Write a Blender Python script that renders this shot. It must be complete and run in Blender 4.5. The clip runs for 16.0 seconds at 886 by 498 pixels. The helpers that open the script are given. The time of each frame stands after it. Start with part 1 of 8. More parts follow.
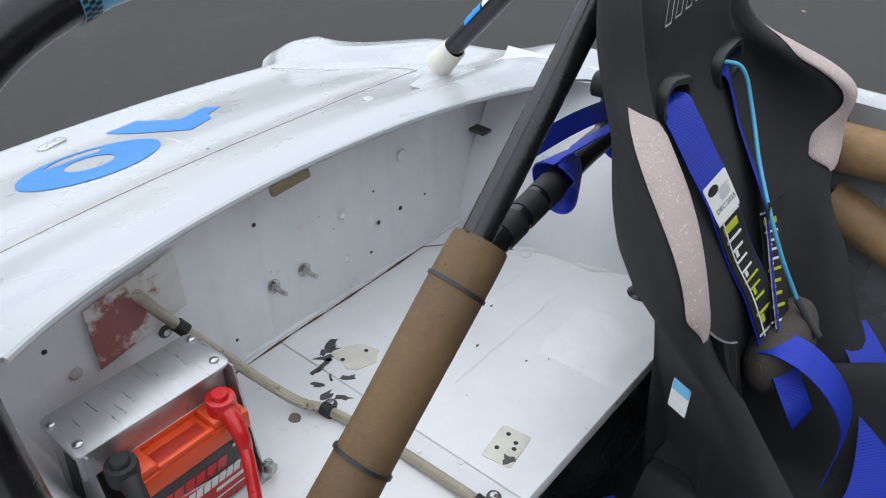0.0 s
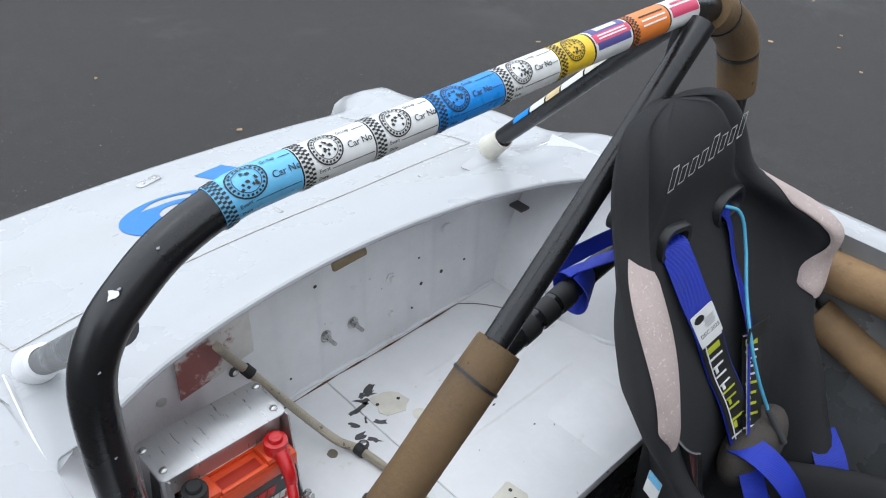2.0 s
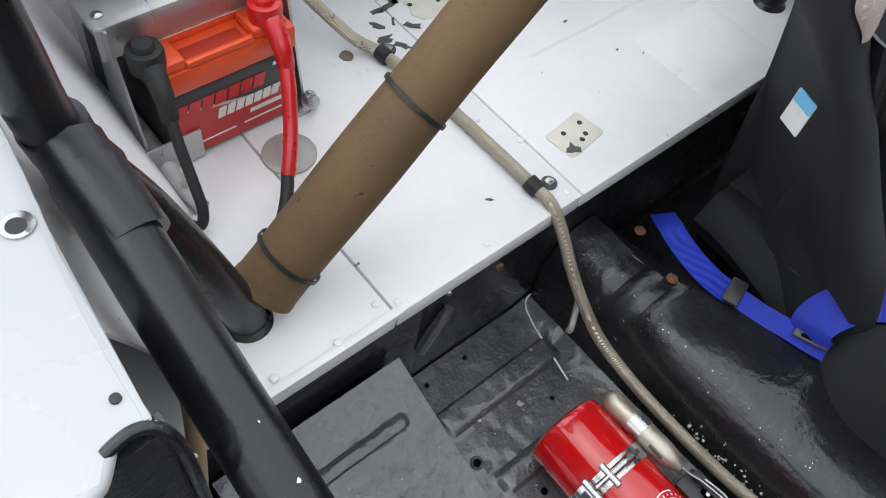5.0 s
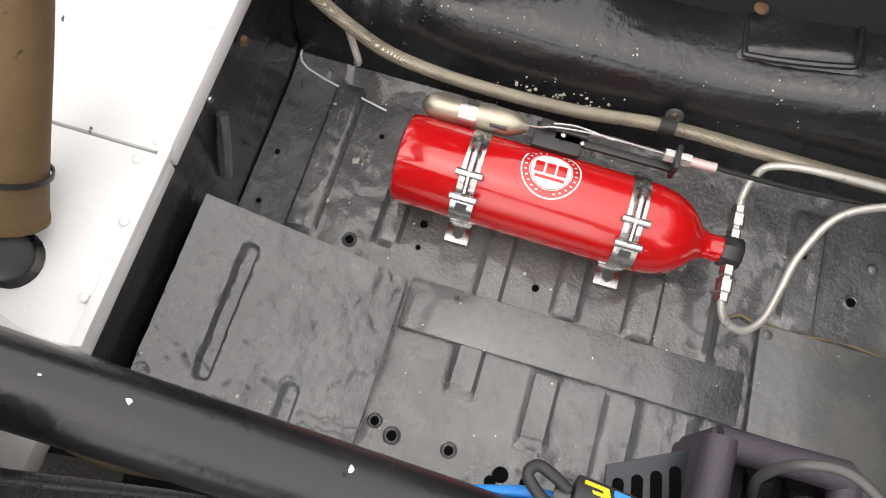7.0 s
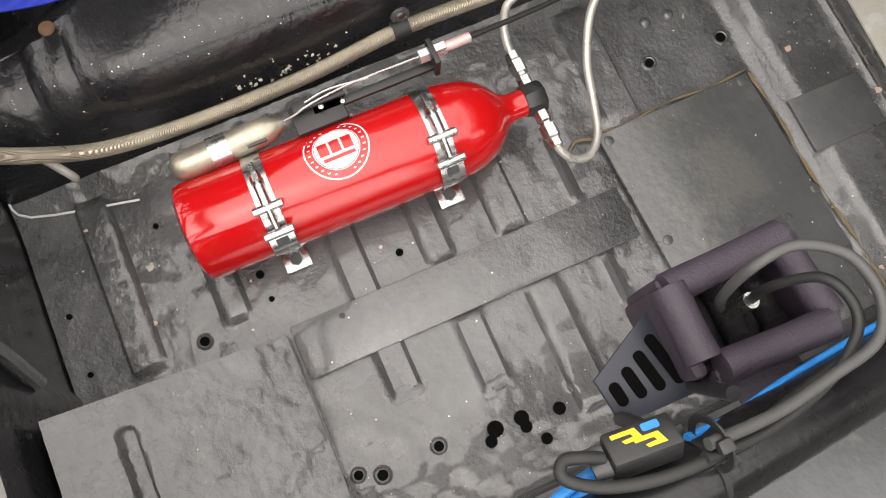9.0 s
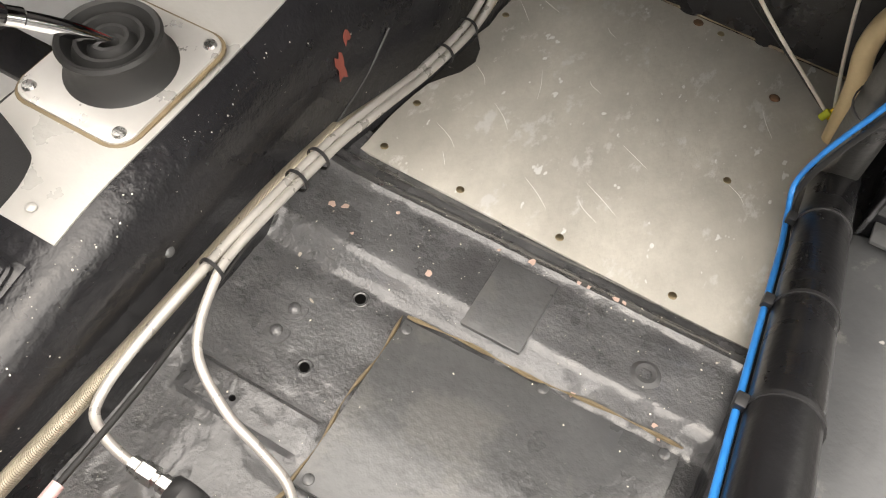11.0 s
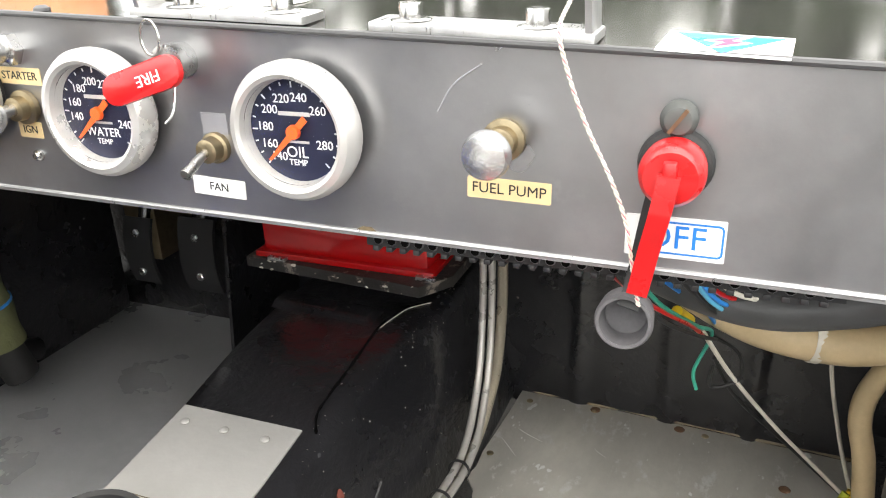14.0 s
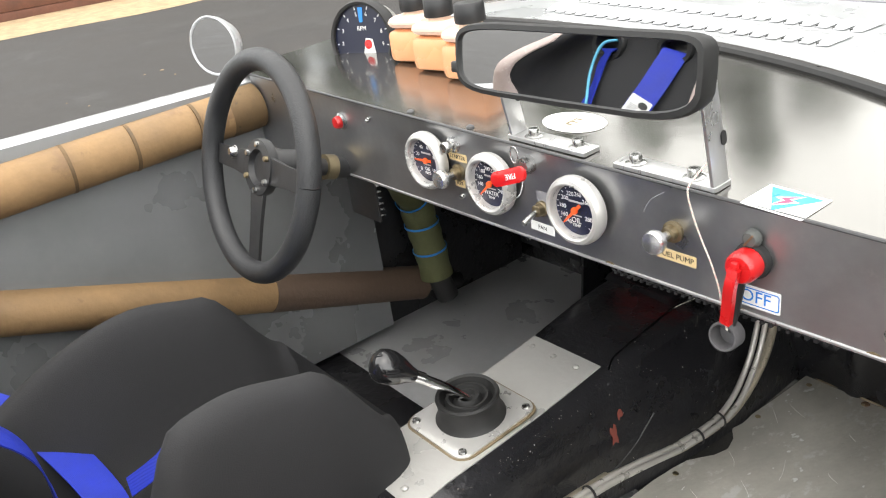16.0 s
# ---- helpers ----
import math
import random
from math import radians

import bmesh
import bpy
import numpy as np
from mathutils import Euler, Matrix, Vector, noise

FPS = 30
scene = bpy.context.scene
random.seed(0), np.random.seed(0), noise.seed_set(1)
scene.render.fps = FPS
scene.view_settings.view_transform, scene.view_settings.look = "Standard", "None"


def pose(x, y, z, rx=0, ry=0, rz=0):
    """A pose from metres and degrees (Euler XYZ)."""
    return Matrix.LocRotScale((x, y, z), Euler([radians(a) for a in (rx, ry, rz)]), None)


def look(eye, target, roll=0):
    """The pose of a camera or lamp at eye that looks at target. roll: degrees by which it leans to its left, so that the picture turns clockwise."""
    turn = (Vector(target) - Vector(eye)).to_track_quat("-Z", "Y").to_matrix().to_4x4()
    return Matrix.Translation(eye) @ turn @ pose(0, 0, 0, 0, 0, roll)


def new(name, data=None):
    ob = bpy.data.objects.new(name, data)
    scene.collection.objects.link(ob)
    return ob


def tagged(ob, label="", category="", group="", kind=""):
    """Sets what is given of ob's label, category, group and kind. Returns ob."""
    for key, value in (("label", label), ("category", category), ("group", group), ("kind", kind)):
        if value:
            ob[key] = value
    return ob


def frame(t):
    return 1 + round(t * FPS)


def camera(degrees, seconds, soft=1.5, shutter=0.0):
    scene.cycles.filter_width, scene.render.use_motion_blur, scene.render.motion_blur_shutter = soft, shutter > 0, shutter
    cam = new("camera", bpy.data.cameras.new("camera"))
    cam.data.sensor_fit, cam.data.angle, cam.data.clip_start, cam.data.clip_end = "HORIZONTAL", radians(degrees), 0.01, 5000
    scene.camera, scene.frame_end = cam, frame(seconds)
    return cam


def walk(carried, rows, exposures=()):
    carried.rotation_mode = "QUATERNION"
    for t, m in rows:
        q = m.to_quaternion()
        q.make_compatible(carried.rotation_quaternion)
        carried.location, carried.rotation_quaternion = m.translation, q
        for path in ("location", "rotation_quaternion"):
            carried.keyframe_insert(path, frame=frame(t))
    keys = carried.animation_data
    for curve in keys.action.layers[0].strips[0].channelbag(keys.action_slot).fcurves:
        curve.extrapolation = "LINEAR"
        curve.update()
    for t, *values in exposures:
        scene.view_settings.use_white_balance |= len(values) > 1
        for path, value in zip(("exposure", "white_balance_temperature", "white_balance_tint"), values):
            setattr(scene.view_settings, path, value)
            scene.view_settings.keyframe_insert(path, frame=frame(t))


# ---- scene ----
cam = camera(58.9, 16.0, 1.1)
PATH = [
    (0, (0.8, 0.432, 1.415), (-0.49, -0.599, 0.286), 1.4),
    (0.5, (0.856, 0.514, 1.522), (-0.309, -0.681, 0.42), 1.6),
    (1, (0.882, 0.535, 1.613), (-0.269, -0.65, 0.486), 3.0),
    (1.5, (0.874, 0.517, 1.662), (-0.319, -0.61, 0.519), 4.5),
    (2, (0.863, 0.493, 1.681), (-0.339, -0.608, 0.522), 5.3),
    (2.5, (0.84, 0.451, 1.648), (-0.324, -0.631, 0.434), 6.2),
    (3, (0.809, 0.394, 1.519), (-0.279, -0.659, 0.212), 7.2),
    (3.5, (0.783, 0.351, 1.427), (-0.239, -0.65, 0.03), 8.6),
    (4, (0.766, 0.347, 1.358), (-0.19, -0.596, -0.124), 9.4),
    (4.5, (0.766, 0.361, 1.305), (-0.142, -0.501, -0.254), 10.5),
    (5, (0.762, 0.387, 1.249), (-0.105, -0.358, -0.393), 11.8),
    (5.2, (0.765, 0.394, 1.229), (-0.088, -0.293, -0.444), 12.2),
    (7.3, (0.671, 0.41, 1.154), (0.096, 0.323, -0.759), 1.3),
    (7.5, (0.657, 0.399, 1.15), (0.112, 0.352, -0.774), 0.5),
    (8, (0.633, 0.373, 1.131), (0.142, 0.428, -0.808), 1.9),
    (8.2, (0.627, 0.366, 1.124), (0.152, 0.46, -0.817), 2.9),
    (10.3, (0.545, 0.539, 1.085), (0.189, 1.148, -0.787), 12.0),
    (10.5, (0.568, 0.563, 1.062), (0.146, 1.259, -0.765), 7.9),
    (11, (0.565, 0.594, 0.975), (0.082, 1.6, -0.685), 5.1),
    (11.5, (0.568, 0.618, 0.913), (0.072, 1.95, -0.494), 2.6),
    (12, (0.57, 0.638, 0.908), (0.09, 2.161, -0.296), 0.9),
    (12.5, (0.559, 0.636, 0.894), (0.074, 2.279, -0.137), 0.3),
    (13, (0.539, 0.631, 0.898), (0.02, 2.331, -0.019), -0.4),
    (13.5, (0.52, 0.615, 0.916), (-0.062, 2.337, 0.08), -1.1),
    (14, (0.503, 0.583, 0.927), (-0.18, 2.292, 0.144), -1.9),
    (14.5, (0.496, 0.544, 0.944), (-0.33, 2.203, 0.191), -2.9),
    (15, (0.515, 0.492, 0.959), (-0.486, 2.053, 0.212), -4.1),
    (15.5, (0.597, 0.416, 1.027), (-0.621, 1.808, 0.267), -5.8),
    (16, (0.852, 0.35, 1.179), (-0.624, 1.412, 0.345), -8.3),
]
EXPOSURES = [(0.0, 0.92, 6050, 8), (3.5, 0.92, 6000, 8), (5.2, 1.08, 6300, 9), (7.3, 1.6, 7000, 11), (8.2, 1.65, 7000, 11), (10.5, 2.08, 7500, 11), (11.3, 2.5, 7400, 11), (12.2, 2.72, 7300, 10), (13.5, 2.6, 7100, 9), (15.0, 2.42, 6800, 8), (16.0, 2.0, 6850, 8)]
walk(cam, [(t, look(eye, target, roll)) for t, eye, target, roll in PATH], EXPOSURES)


# ---- world and light ----
world = bpy.data.worlds.new("overcast_sky")
scene.world = world
world.use_nodes = True
wn, wl = world.node_tree.nodes, world.node_tree.links
sky = wn.new("ShaderNodeTexSky")
sky.sky_type, sky.sun_disc = "NISHITA", False
sky.sun_elevation, sky.sun_rotation = radians(70), radians(140)
cloud = wn.new("ShaderNodeHueSaturation")
cloud.inputs["Saturation"].default_value = 0.22
wl.new(sky.outputs[0], cloud.inputs["Color"])
wl.new(cloud.outputs[0], wn["Background"].inputs[0])
wn["Background"].inputs[1].default_value = 0.12
sun = new("sun", bpy.data.lights.new("sun", "SUN"))
sun.data.energy, sun.data.angle, sun.data.color = 1.5, radians(150), (1.0, 0.98, 0.96)
sun.matrix_world = look((0.4, 0.7, 5.0), (0, 0, 0.5))


# ---- materials ----
def mat(name, col, rough=0.5, metal=0.0, var=0.12, scale=12, bump=0.08, bscale=150, coat=0.0, stretch=(1, 1, 1), spots=None, rvar=0.12, rand=0.0, worn=None):
    """Procedural surface: two scales of tone, fine relief, optional spots (colour, share, scale) and worn patches (colour, share, scale)."""
    m = bpy.data.materials.new(name)
    m.use_nodes = True
    n, l = m.node_tree.nodes, m.node_tree.links
    p = n["Principled BSDF"]
    p.inputs["Metallic"].default_value = metal
    p.inputs["Coat Weight"].default_value = coat
    p.inputs["Coat Roughness"].default_value = 0.08
    tc, mp = n.new("ShaderNodeTexCoord"), n.new("ShaderNodeMapping")
    mp.inputs["Scale"].default_value = stretch
    l.new(tc.outputs["Object"], mp.inputs["Vector"])

    def tex(sc, detail=5, rg=0.6):
        t = n.new("ShaderNodeTexNoise")
        t.inputs["Scale"].default_value, t.inputs["Detail"].default_value, t.inputs["Roughness"].default_value = sc, detail, rg
        l.new(mp.outputs[0], t.inputs["Vector"])
        return t.outputs["Fac"]

    def ramp(f, a, b, x, y):
        r = n.new("ShaderNodeMapRange")
        r.inputs[1].default_value, r.inputs[2].default_value, r.inputs[3].default_value, r.inputs[4].default_value = a, b, x, y
        l.new(f, r.inputs[0])
        return r.outputs[0]

    def mix(f, a, b):
        x = n.new("ShaderNodeMix")
        x.data_type = "RGBA"
        l.new(f, x.inputs[0])
        for k, c in ((6, a), (7, b)):
            if isinstance(c, tuple):
                x.inputs[k].default_value = (*c[:3], 1)
            else:
                l.new(c, x.inputs[k])
        return x.outputs[2]

    lo, hi = tuple(c * (1 - var) for c in col), tuple(min(1, c * (1 + var)) for c in col)
    big, fine = tex(scale), tex(scale * 9, 3)
    c = mix(ramp(big, 0.3, 0.7, 0, 1), lo, hi)
    c = mix(ramp(fine, 0.35, 0.75, 0, 0.35), c, lo)
    if rand:
        oi = n.new("ShaderNodeObjectInfo")
        c = mix(ramp(oi.outputs["Random"], 0, 1, 0, rand), c, tuple(x * 0.6 for x in col))
    rr = ramp(big, 0.3, 0.7, max(0.02, rough - rvar), min(1, rough + rvar))
    if worn:
        w = ramp(tex(worn[2], 8, 0.7), 1 - worn[1], 1 - worn[1] + 0.06, 0, 1)
        c = mix(w, c, worn[0])
    if spots:
        w = ramp(tex(spots[2], 2, 0.5), 1 - spots[1], 1 - spots[1] + 0.03, 0, 1)
        c = mix(w, c, spots[0])
    l.new(c, p.inputs["Base Color"])
    l.new(rr, p.inputs["Roughness"])
    if bump:
        b = n.new("ShaderNodeBump")
        b.inputs["Strength"].default_value, b.inputs["Distance"].default_value = bump, 0.004
        l.new(tex(bscale, 3), b.inputs["Height"])
        l.new(b.outputs[0], p.inputs["Normal"])
    return m


def weave(name, col, rough, n_scale, direction, amount=0.35, metal=0.0):
    """A woven or ribbed surface: fine bands cross the object's length."""
    m = mat(name, col, rough, metal, 0.15, 25, 0)
    n, l = m.node_tree.nodes, m.node_tree.links
    p = n["Principled BSDF"]
    w = n.new("ShaderNodeTexWave")
    w.bands_direction = direction
    w.inputs["Scale"].default_value, w.inputs["Distortion"].default_value = n_scale, 0.4
    tc = n.new("ShaderNodeTexCoord")
    l.new(tc.outputs["Object"], w.inputs["Vector"])
    b = n.new("ShaderNodeBump")
    b.inputs["Strength"].default_value, b.inputs["Distance"].default_value = amount, 0.002
    l.new(w.outputs["Fac"], b.inputs["Height"])
    l.new(b.outputs[0], p.inputs["Normal"])
    return m


def flat(name, col, rough=0.5, metal=0.0, coat=0.0):
    return mat(name, col, rough, metal, 0.05, 60, 0.03, 400, coat, rvar=0.05)


WHITE = mat("white_body_paint", (0.44, 0.45, 0.46), 0.28, 0, 0.035, 5, 0.04, 30, 0.4, spots=((0.35, 0.33, 0.30), 0.235, 34))
SHELF = mat("brushed_white_paint", (0.79, 0.79, 0.79), 0.40, 0, 0.05, 7, 0.22, 45, 0.1, (1, 1, 1), ((0.10, 0.09, 0.08), 0.25, 42), worn=((0.68, 0.66, 0.60), 0.36, 9))
INNER = mat("old_white_inner_paint", (0.80, 0.80, 0.81), 0.45, 0, 0.07, 6, 0.2, 60, 0.0, (1, 1, 1), ((0.22, 0.18, 0.14), 0.24, 38), worn=((0.66, 0.63, 0.58), 0.35, 8))
GREYWHITE = mat("bare_grey_primer", (0.52, 0.52, 0.50), 0.6, 0, 0.2, 14, 0.3, 50, worn=((0.30, 0.28, 0.25), 0.42, 22))
CHIPPED = mat("chipped_patch_paint", (0.66, 0.64, 0.60), 0.5, 0, 0.1, 20, 0.3, 60, worn=((0.30, 0.12, 0.11), 0.50, 7))
BLACK = mat("thick_black_floor_paint", (0.088, 0.089, 0.092), 0.30, 0, 0.45, 9, 0.5, 170, 1.0, spots=((0.42, 0.38, 0.32), 0.245, 62), worn=((0.112, 0.106, 0.094), 0.36, 9), rvar=0.14)
BLACKT = mat("black_tunnel_paint", (0.014, 0.014, 0.016), 0.29, 0, 0.3, 7, 0.6, 50, 0.25, spots=((0.45, 0.38, 0.34), 0.228, 40), rvar=0.12)
DUSTY = mat("worn_black_cover_plate", (0.10, 0.102, 0.104), 0.30, 0.2, 0.3, 6, 0.35, 60, 0.4, worn=((0.13, 0.13, 0.127), 0.48, 7), spots=((0.45, 0.45, 0.42), 0.22, 70))
TUBE = mat("black_tube_paint", (0.010, 0.010, 0.011), 0.3, 0, 0.3, 10, 0.12, 120, 0.1, spots=((0.5, 0.48, 0.44), 0.222, 60), rvar=0.1)
PLASTIC = flat("black_plastic", (0.02, 0.02, 0.021), 0.42)
RUBBER = flat("black_rubber", (0.016, 0.016, 0.016), 0.6)
FOAM = mat("brown_foam_padding", (0.140, 0.086, 0.038), 0.75, 0, 0.25, 9, 0.35, 160, worn=((0.09, 0.06, 0.033), 0.42, 12), spots=((0.05, 0.035, 0.02), 0.27, 50))
FOAMTAN = mat("tan_foam_padding", (0.26, 0.160, 0.075), 0.7, 0, 0.25, 7, 0.3, 90, worn=((0.20, 0.12, 0.06), 0.42, 10))
STEEL = mat("bright_steel", (0.50, 0.50, 0.49), 0.26, 0.95, 0.1, 40, 0.05, 200)
CHROME = mat("chrome", (0.75, 0.75, 0.75), 0.08, 1.0, 0.03, 40, 0.0, rvar=0.03)
SILVERTUBE = mat("grey_aluminium_pipe", (0.47, 0.45, 0.42), 0.33, 0.45, 0.08, 30, 0.05, 200)
BRACKET = mat("brushed_bracket_aluminium", (0.52, 0.52, 0.52), 0.36, 0.8, 0.06, 20, 0.1, 180, stretch=(8, 1, 1))
DASHM = mat("brushed_dash_aluminium", (0.35, 0.35, 0.355), 0.36, 0.9, 0.14, 9, 0.035, 220, worn=((0.36, 0.36, 0.365), 0.42, 14))
ALU = mat("scuffed_aluminium_floor", (0.49, 0.47, 0.42), 0.40, 0.15, 0.22, 5, 0.3, 60, stretch=(1.5, 0.8, 1), worn=((0.58, 0.57, 0.54), 0.43, 16), spots=((0.72, 0.72, 0.70), 0.30, 45))
PLATE = mat("tunnel_plate_aluminium", (0.50, 0.492, 0.47), 0.36, 0.3, 0.08, 9, 0.1, 90)
TAPE = mat("brown_edge_stain", (0.17, 0.13, 0.075), 0.6, 0, 0.3, 50, 0.1)
GREYDOOR = mat("grey_door_panel", (0.24, 0.245, 0.25), 0.32, 0.4, 0.1, 4, 0.08, 60)
ALUBARE = mat("driver_floor_sheet", (0.60, 0.60, 0.59), 0.4, 0.2, 0.18, 6, 0.1, 70)
BRAID = weave("braided_steel_hose", (0.46, 0.41, 0.32), 0.36, 300, "DIAGONAL", 0.5, 0.6)
FABRIC = mat("black_seat_fabric", (0.019, 0.019, 0.0205), 0.85, 0, 0.2, 10, 0.25, 500, rvar=0.05)
PINK = mat("worn_pale_mesh_cover", (0.50, 0.405, 0.375), 0.8, 0, 0.1, 14, 0.5, 220, spots=((0.62, 0.54, 0.5), 0.36, 190))
GEL = mat("black_gel_coat", (0.012, 0.012, 0.013), 0.12, 0, 0.1, 10, 0.02, 80, 0.6)
BLUEWEB = weave("blue_webbing", (0.010, 0.030, 0.40), 0.55, 210, "Z", 0.35)
BLUE = flat("blue_vinyl", (0.015, 0.20, 0.66), 0.35)
BLUEW = mat("blue_wire", (0.02, 0.22, 0.62), 0.4, 0, 0.1, 40, 0)
CYAN = flat("cyan_cord", (0.10, 0.42, 0.62), 0.5)
RED = mat("glossy_red_enamel", (0.50, 0.006, 0.008), 0.16, 0, 0.06, 6, 0.02, 60, 0.6)
REDP = flat("red_plastic", (0.54, 0.010, 0.012), 0.3, 0, 0.3)
ORANGE = flat("orange_battery_lid", (0.74, 0.085, 0.02), 0.38)
CASE = flat("grey_battery_case", (0.055, 0.055, 0.06), 0.4)
REDLAB = flat("red_battery_label", (0.50, 0.030, 0.025), 0.35)
WLAB = flat("white_label", (0.80, 0.80, 0.78), 0.4)
CREAM = flat("cream_label", (0.72, 0.55, 0.30), 0.45)
INK = flat("black_ink", (0.02, 0.02, 0.02), 0.5)
GREYINK = flat("grey_ink", (0.28, 0.28, 0.30), 0.5)
SKYBLUE = flat("sky_blue_sticker", (0.17, 0.52, 0.82), 0.3)
MIDBLUE = flat("mid_blue_sticker", (0.02, 0.27, 0.78), 0.3)
YELLOW = flat("yellow_sticker", (0.85, 0.57, 0.02), 0.35)
ORSTK = flat("orange_sticker", (0.80, 0.22, 0.03), 0.35)
PINKRED = flat("crimson_sticker", (0.62, 0.05, 0.13), 0.35)
NAVY = flat("navy_sticker", (0.08, 0.07, 0.25), 0.35)
GREEN = flat("green_sticker", (0.03, 0.32, 0.22), 0.4)
LIME = flat("lime_thread", (0.48, 0.52, 0.03), 0.6)
# Black dial face; its blue tint paints in the sky reflected by the glass.
DIAL = flat("black_dial_sky_tint", (0.010, 0.012, 0.030), 0.35)
NEEDLE = flat("orange_needle", (0.85, 0.11, 0.02), 0.4)
BEZEL = mat("satin_silver_bezel", (0.62, 0.61, 0.59), 0.34, 0.55, 0.04, 30, 0.03)
HOSE = mat("tan_rubber_hose", (0.50, 0.38, 0.22), 0.45, 0, 0.15, 20, 0.1)
GREYHOSE = mat("dark_grey_hose", (0.06, 0.06, 0.06), 0.5, 0, 0.15, 20, 0.1)
OLIVE = mat("olive_fabric_duct", (0.10, 0.105, 0.045), 0.8, 0, 0.2, 14, 0.5, 60)
WHITEW = mat("white_wire", (0.62, 0.58, 0.50), 0.5, 0, 0.1, 50, 0)
GREYW = mat("grey_cable_sheath", (0.52, 0.50, 0.47), 0.4, 0.2, 0.1, 50, 0)
BRASS = mat("aged_brass", (0.33, 0.27, 0.17), 0.4, 0.9, 0.2, 60, 0.1)
LEATHER = mat("black_wheel_leather", (0.022, 0.023, 0.025), 0.45, 0, 0.2, 30, 0.3, 380)
WORNLEATHER = mat("worn_grey_leather", (0.20, 0.20, 0.20), 0.5, 0, 0.3, 30, 0.2, 300)
PURPLE = mat("plum_nylon_cover", (0.044, 0.034, 0.048), 0.6, 0, 0.25, 16, 0.25, 420)
OATH = mat("clear_bottle_plastic", (0.82, 0.62, 0.50), 0.3, 0, 0.05, 10, 0)
FLUID = mat("orange_fluid", (0.80, 0.37, 0.18), 0.25, 0, 0.12, 8, 0)
COWL = mat("polished_cowl_sheet", (0.25, 0.245, 0.23), 0.15, 0.9, 0.06, 3, 0.03, 20, rvar=0.05)
HOODM = mat("silver_white_bonnet", (0.42, 0.43, 0.44), 0.3, 0.2, 0.03, 4, 0.02, 30, 0.3)
ASPHALT = mat("worn_asphalt", (0.034, 0.031, 0.029), 0.85, 0, 0.38, 1.1, 0.7, 170, spots=((0.17, 0.16, 0.145), 0.305, 75), worn=((0.039, 0.037, 0.035), 0.45, 0.9))
TIMBER = mat("red_brown_timber", (0.13, 0.055, 0.035), 0.8, 0, 0.3, 3, 0.4, 30)
SAND = mat("sandy_leaf_litter", (0.36, 0.26, 0.15), 0.9, 0, 0.3, 6, 0.5, 60)
CONCRETE = mat("pale_concrete", (0.42, 0.41, 0.39), 0.8, 0, 0.15, 4, 0.3, 60)
LEAF = mat("dark_foliage", (0.035, 0.055, 0.025), 0.8, 0, 0.4, 3, 0.2, 20)
RUST = mat("rusty_seam", (0.13, 0.070, 0.036), 0.8, 0, 0.4, 60, 0.3, 90)
DARKCHIP = mat("bare_grey_chip", (0.07, 0.07, 0.072), 0.5, 0, 0.2, 50, 0.1)
FILLER = mat("cream_filler", (0.70, 0.67, 0.58), 0.6, 0, 0.1, 30, 0.2)
MIRROR = bpy.data.materials.new("mirror_glass")
MIRROR.use_nodes = True
for k, v in (("Base Color", (0.86, 0.87, 0.88, 1)), ("Metallic", 1.0), ("Roughness", 0.015)):
    MIRROR.node_tree.nodes["Principled BSDF"].inputs[k].default_value = v
GLASS = bpy.data.materials.new("gauge_glass")
GLASS.use_nodes = True
for k, v in (("Base Color", (1, 1, 1, 1)), ("Transmission Weight", 1.0), ("Roughness", 0.02), ("IOR", 1.12)):
    GLASS.node_tree.nodes["Principled BSDF"].inputs[k].default_value = v


# ---- mesh helpers ----
def thing(name, label, category, group="", kind="", at=(0, 0, 0)):
    e = new(name)
    e.empty_display_size = 0.05
    e.location = at
    return tagged(e, label, category, group, kind)


def part(name, bm, material, parent=None, label="", smooth=True):
    me = bpy.data.meshes.new(name)
    bmesh.ops.recalc_face_normals(bm, faces=bm.faces)
    bm.to_mesh(me)
    bm.free()
    me.materials.append(material)
    if smooth:
        me.shade_smooth()
        me.set_sharp_from_angle(angle=radians(38))
    ob = new(name, me)
    ob.parent = parent
    if label:
        ob["label"] = label
    return ob


def box(x0, x1, y0, y1, z0, z1, bev=0.002, bm=None, m=None):
    bm = bm or bmesh.new()
    r = bmesh.ops.create_cube(bm, size=1)
    vs = r["verts"]
    bmesh.ops.transform(bm, matrix=Matrix.LocRotScale(((x0 + x1) / 2, (y0 + y1) / 2, (z0 + z1) / 2), None, (x1 - x0, y1 - y0, z1 - z0)), verts=vs)
    if bev:
        es = list({e for v in vs for e in v.link_edges})
        r2 = bmesh.ops.bevel(bm, geom=es, offset=bev, segments=2, affect="EDGES", profile=0.5)
        vs = list({v for f in r2["faces"] for v in f.verts} | {v for v in vs if v.is_valid})
    if m:
        bmesh.ops.transform(bm, matrix=m, verts=vs)
    return bm


def smooth_path(pts, n=8):
    """Points of a soft curve through pts."""
    p = [Vector(q) for q in pts]
    if len(p) < 3:
        return p
    out = []
    for i in range(len(p) - 1):
        a, b, c, d = p[max(i - 1, 0)], p[i], p[i + 1], p[min(i + 2, len(p) - 1)]
        for k in range(n):
            t = k / n
            out.append(0.5 * ((2 * b) + (c - a) * t + (2 * a - 5 * b + 4 * c - d) * t * t + (3 * b - a - 3 * c + d) * t ** 3))
    return out + [p[-1]]


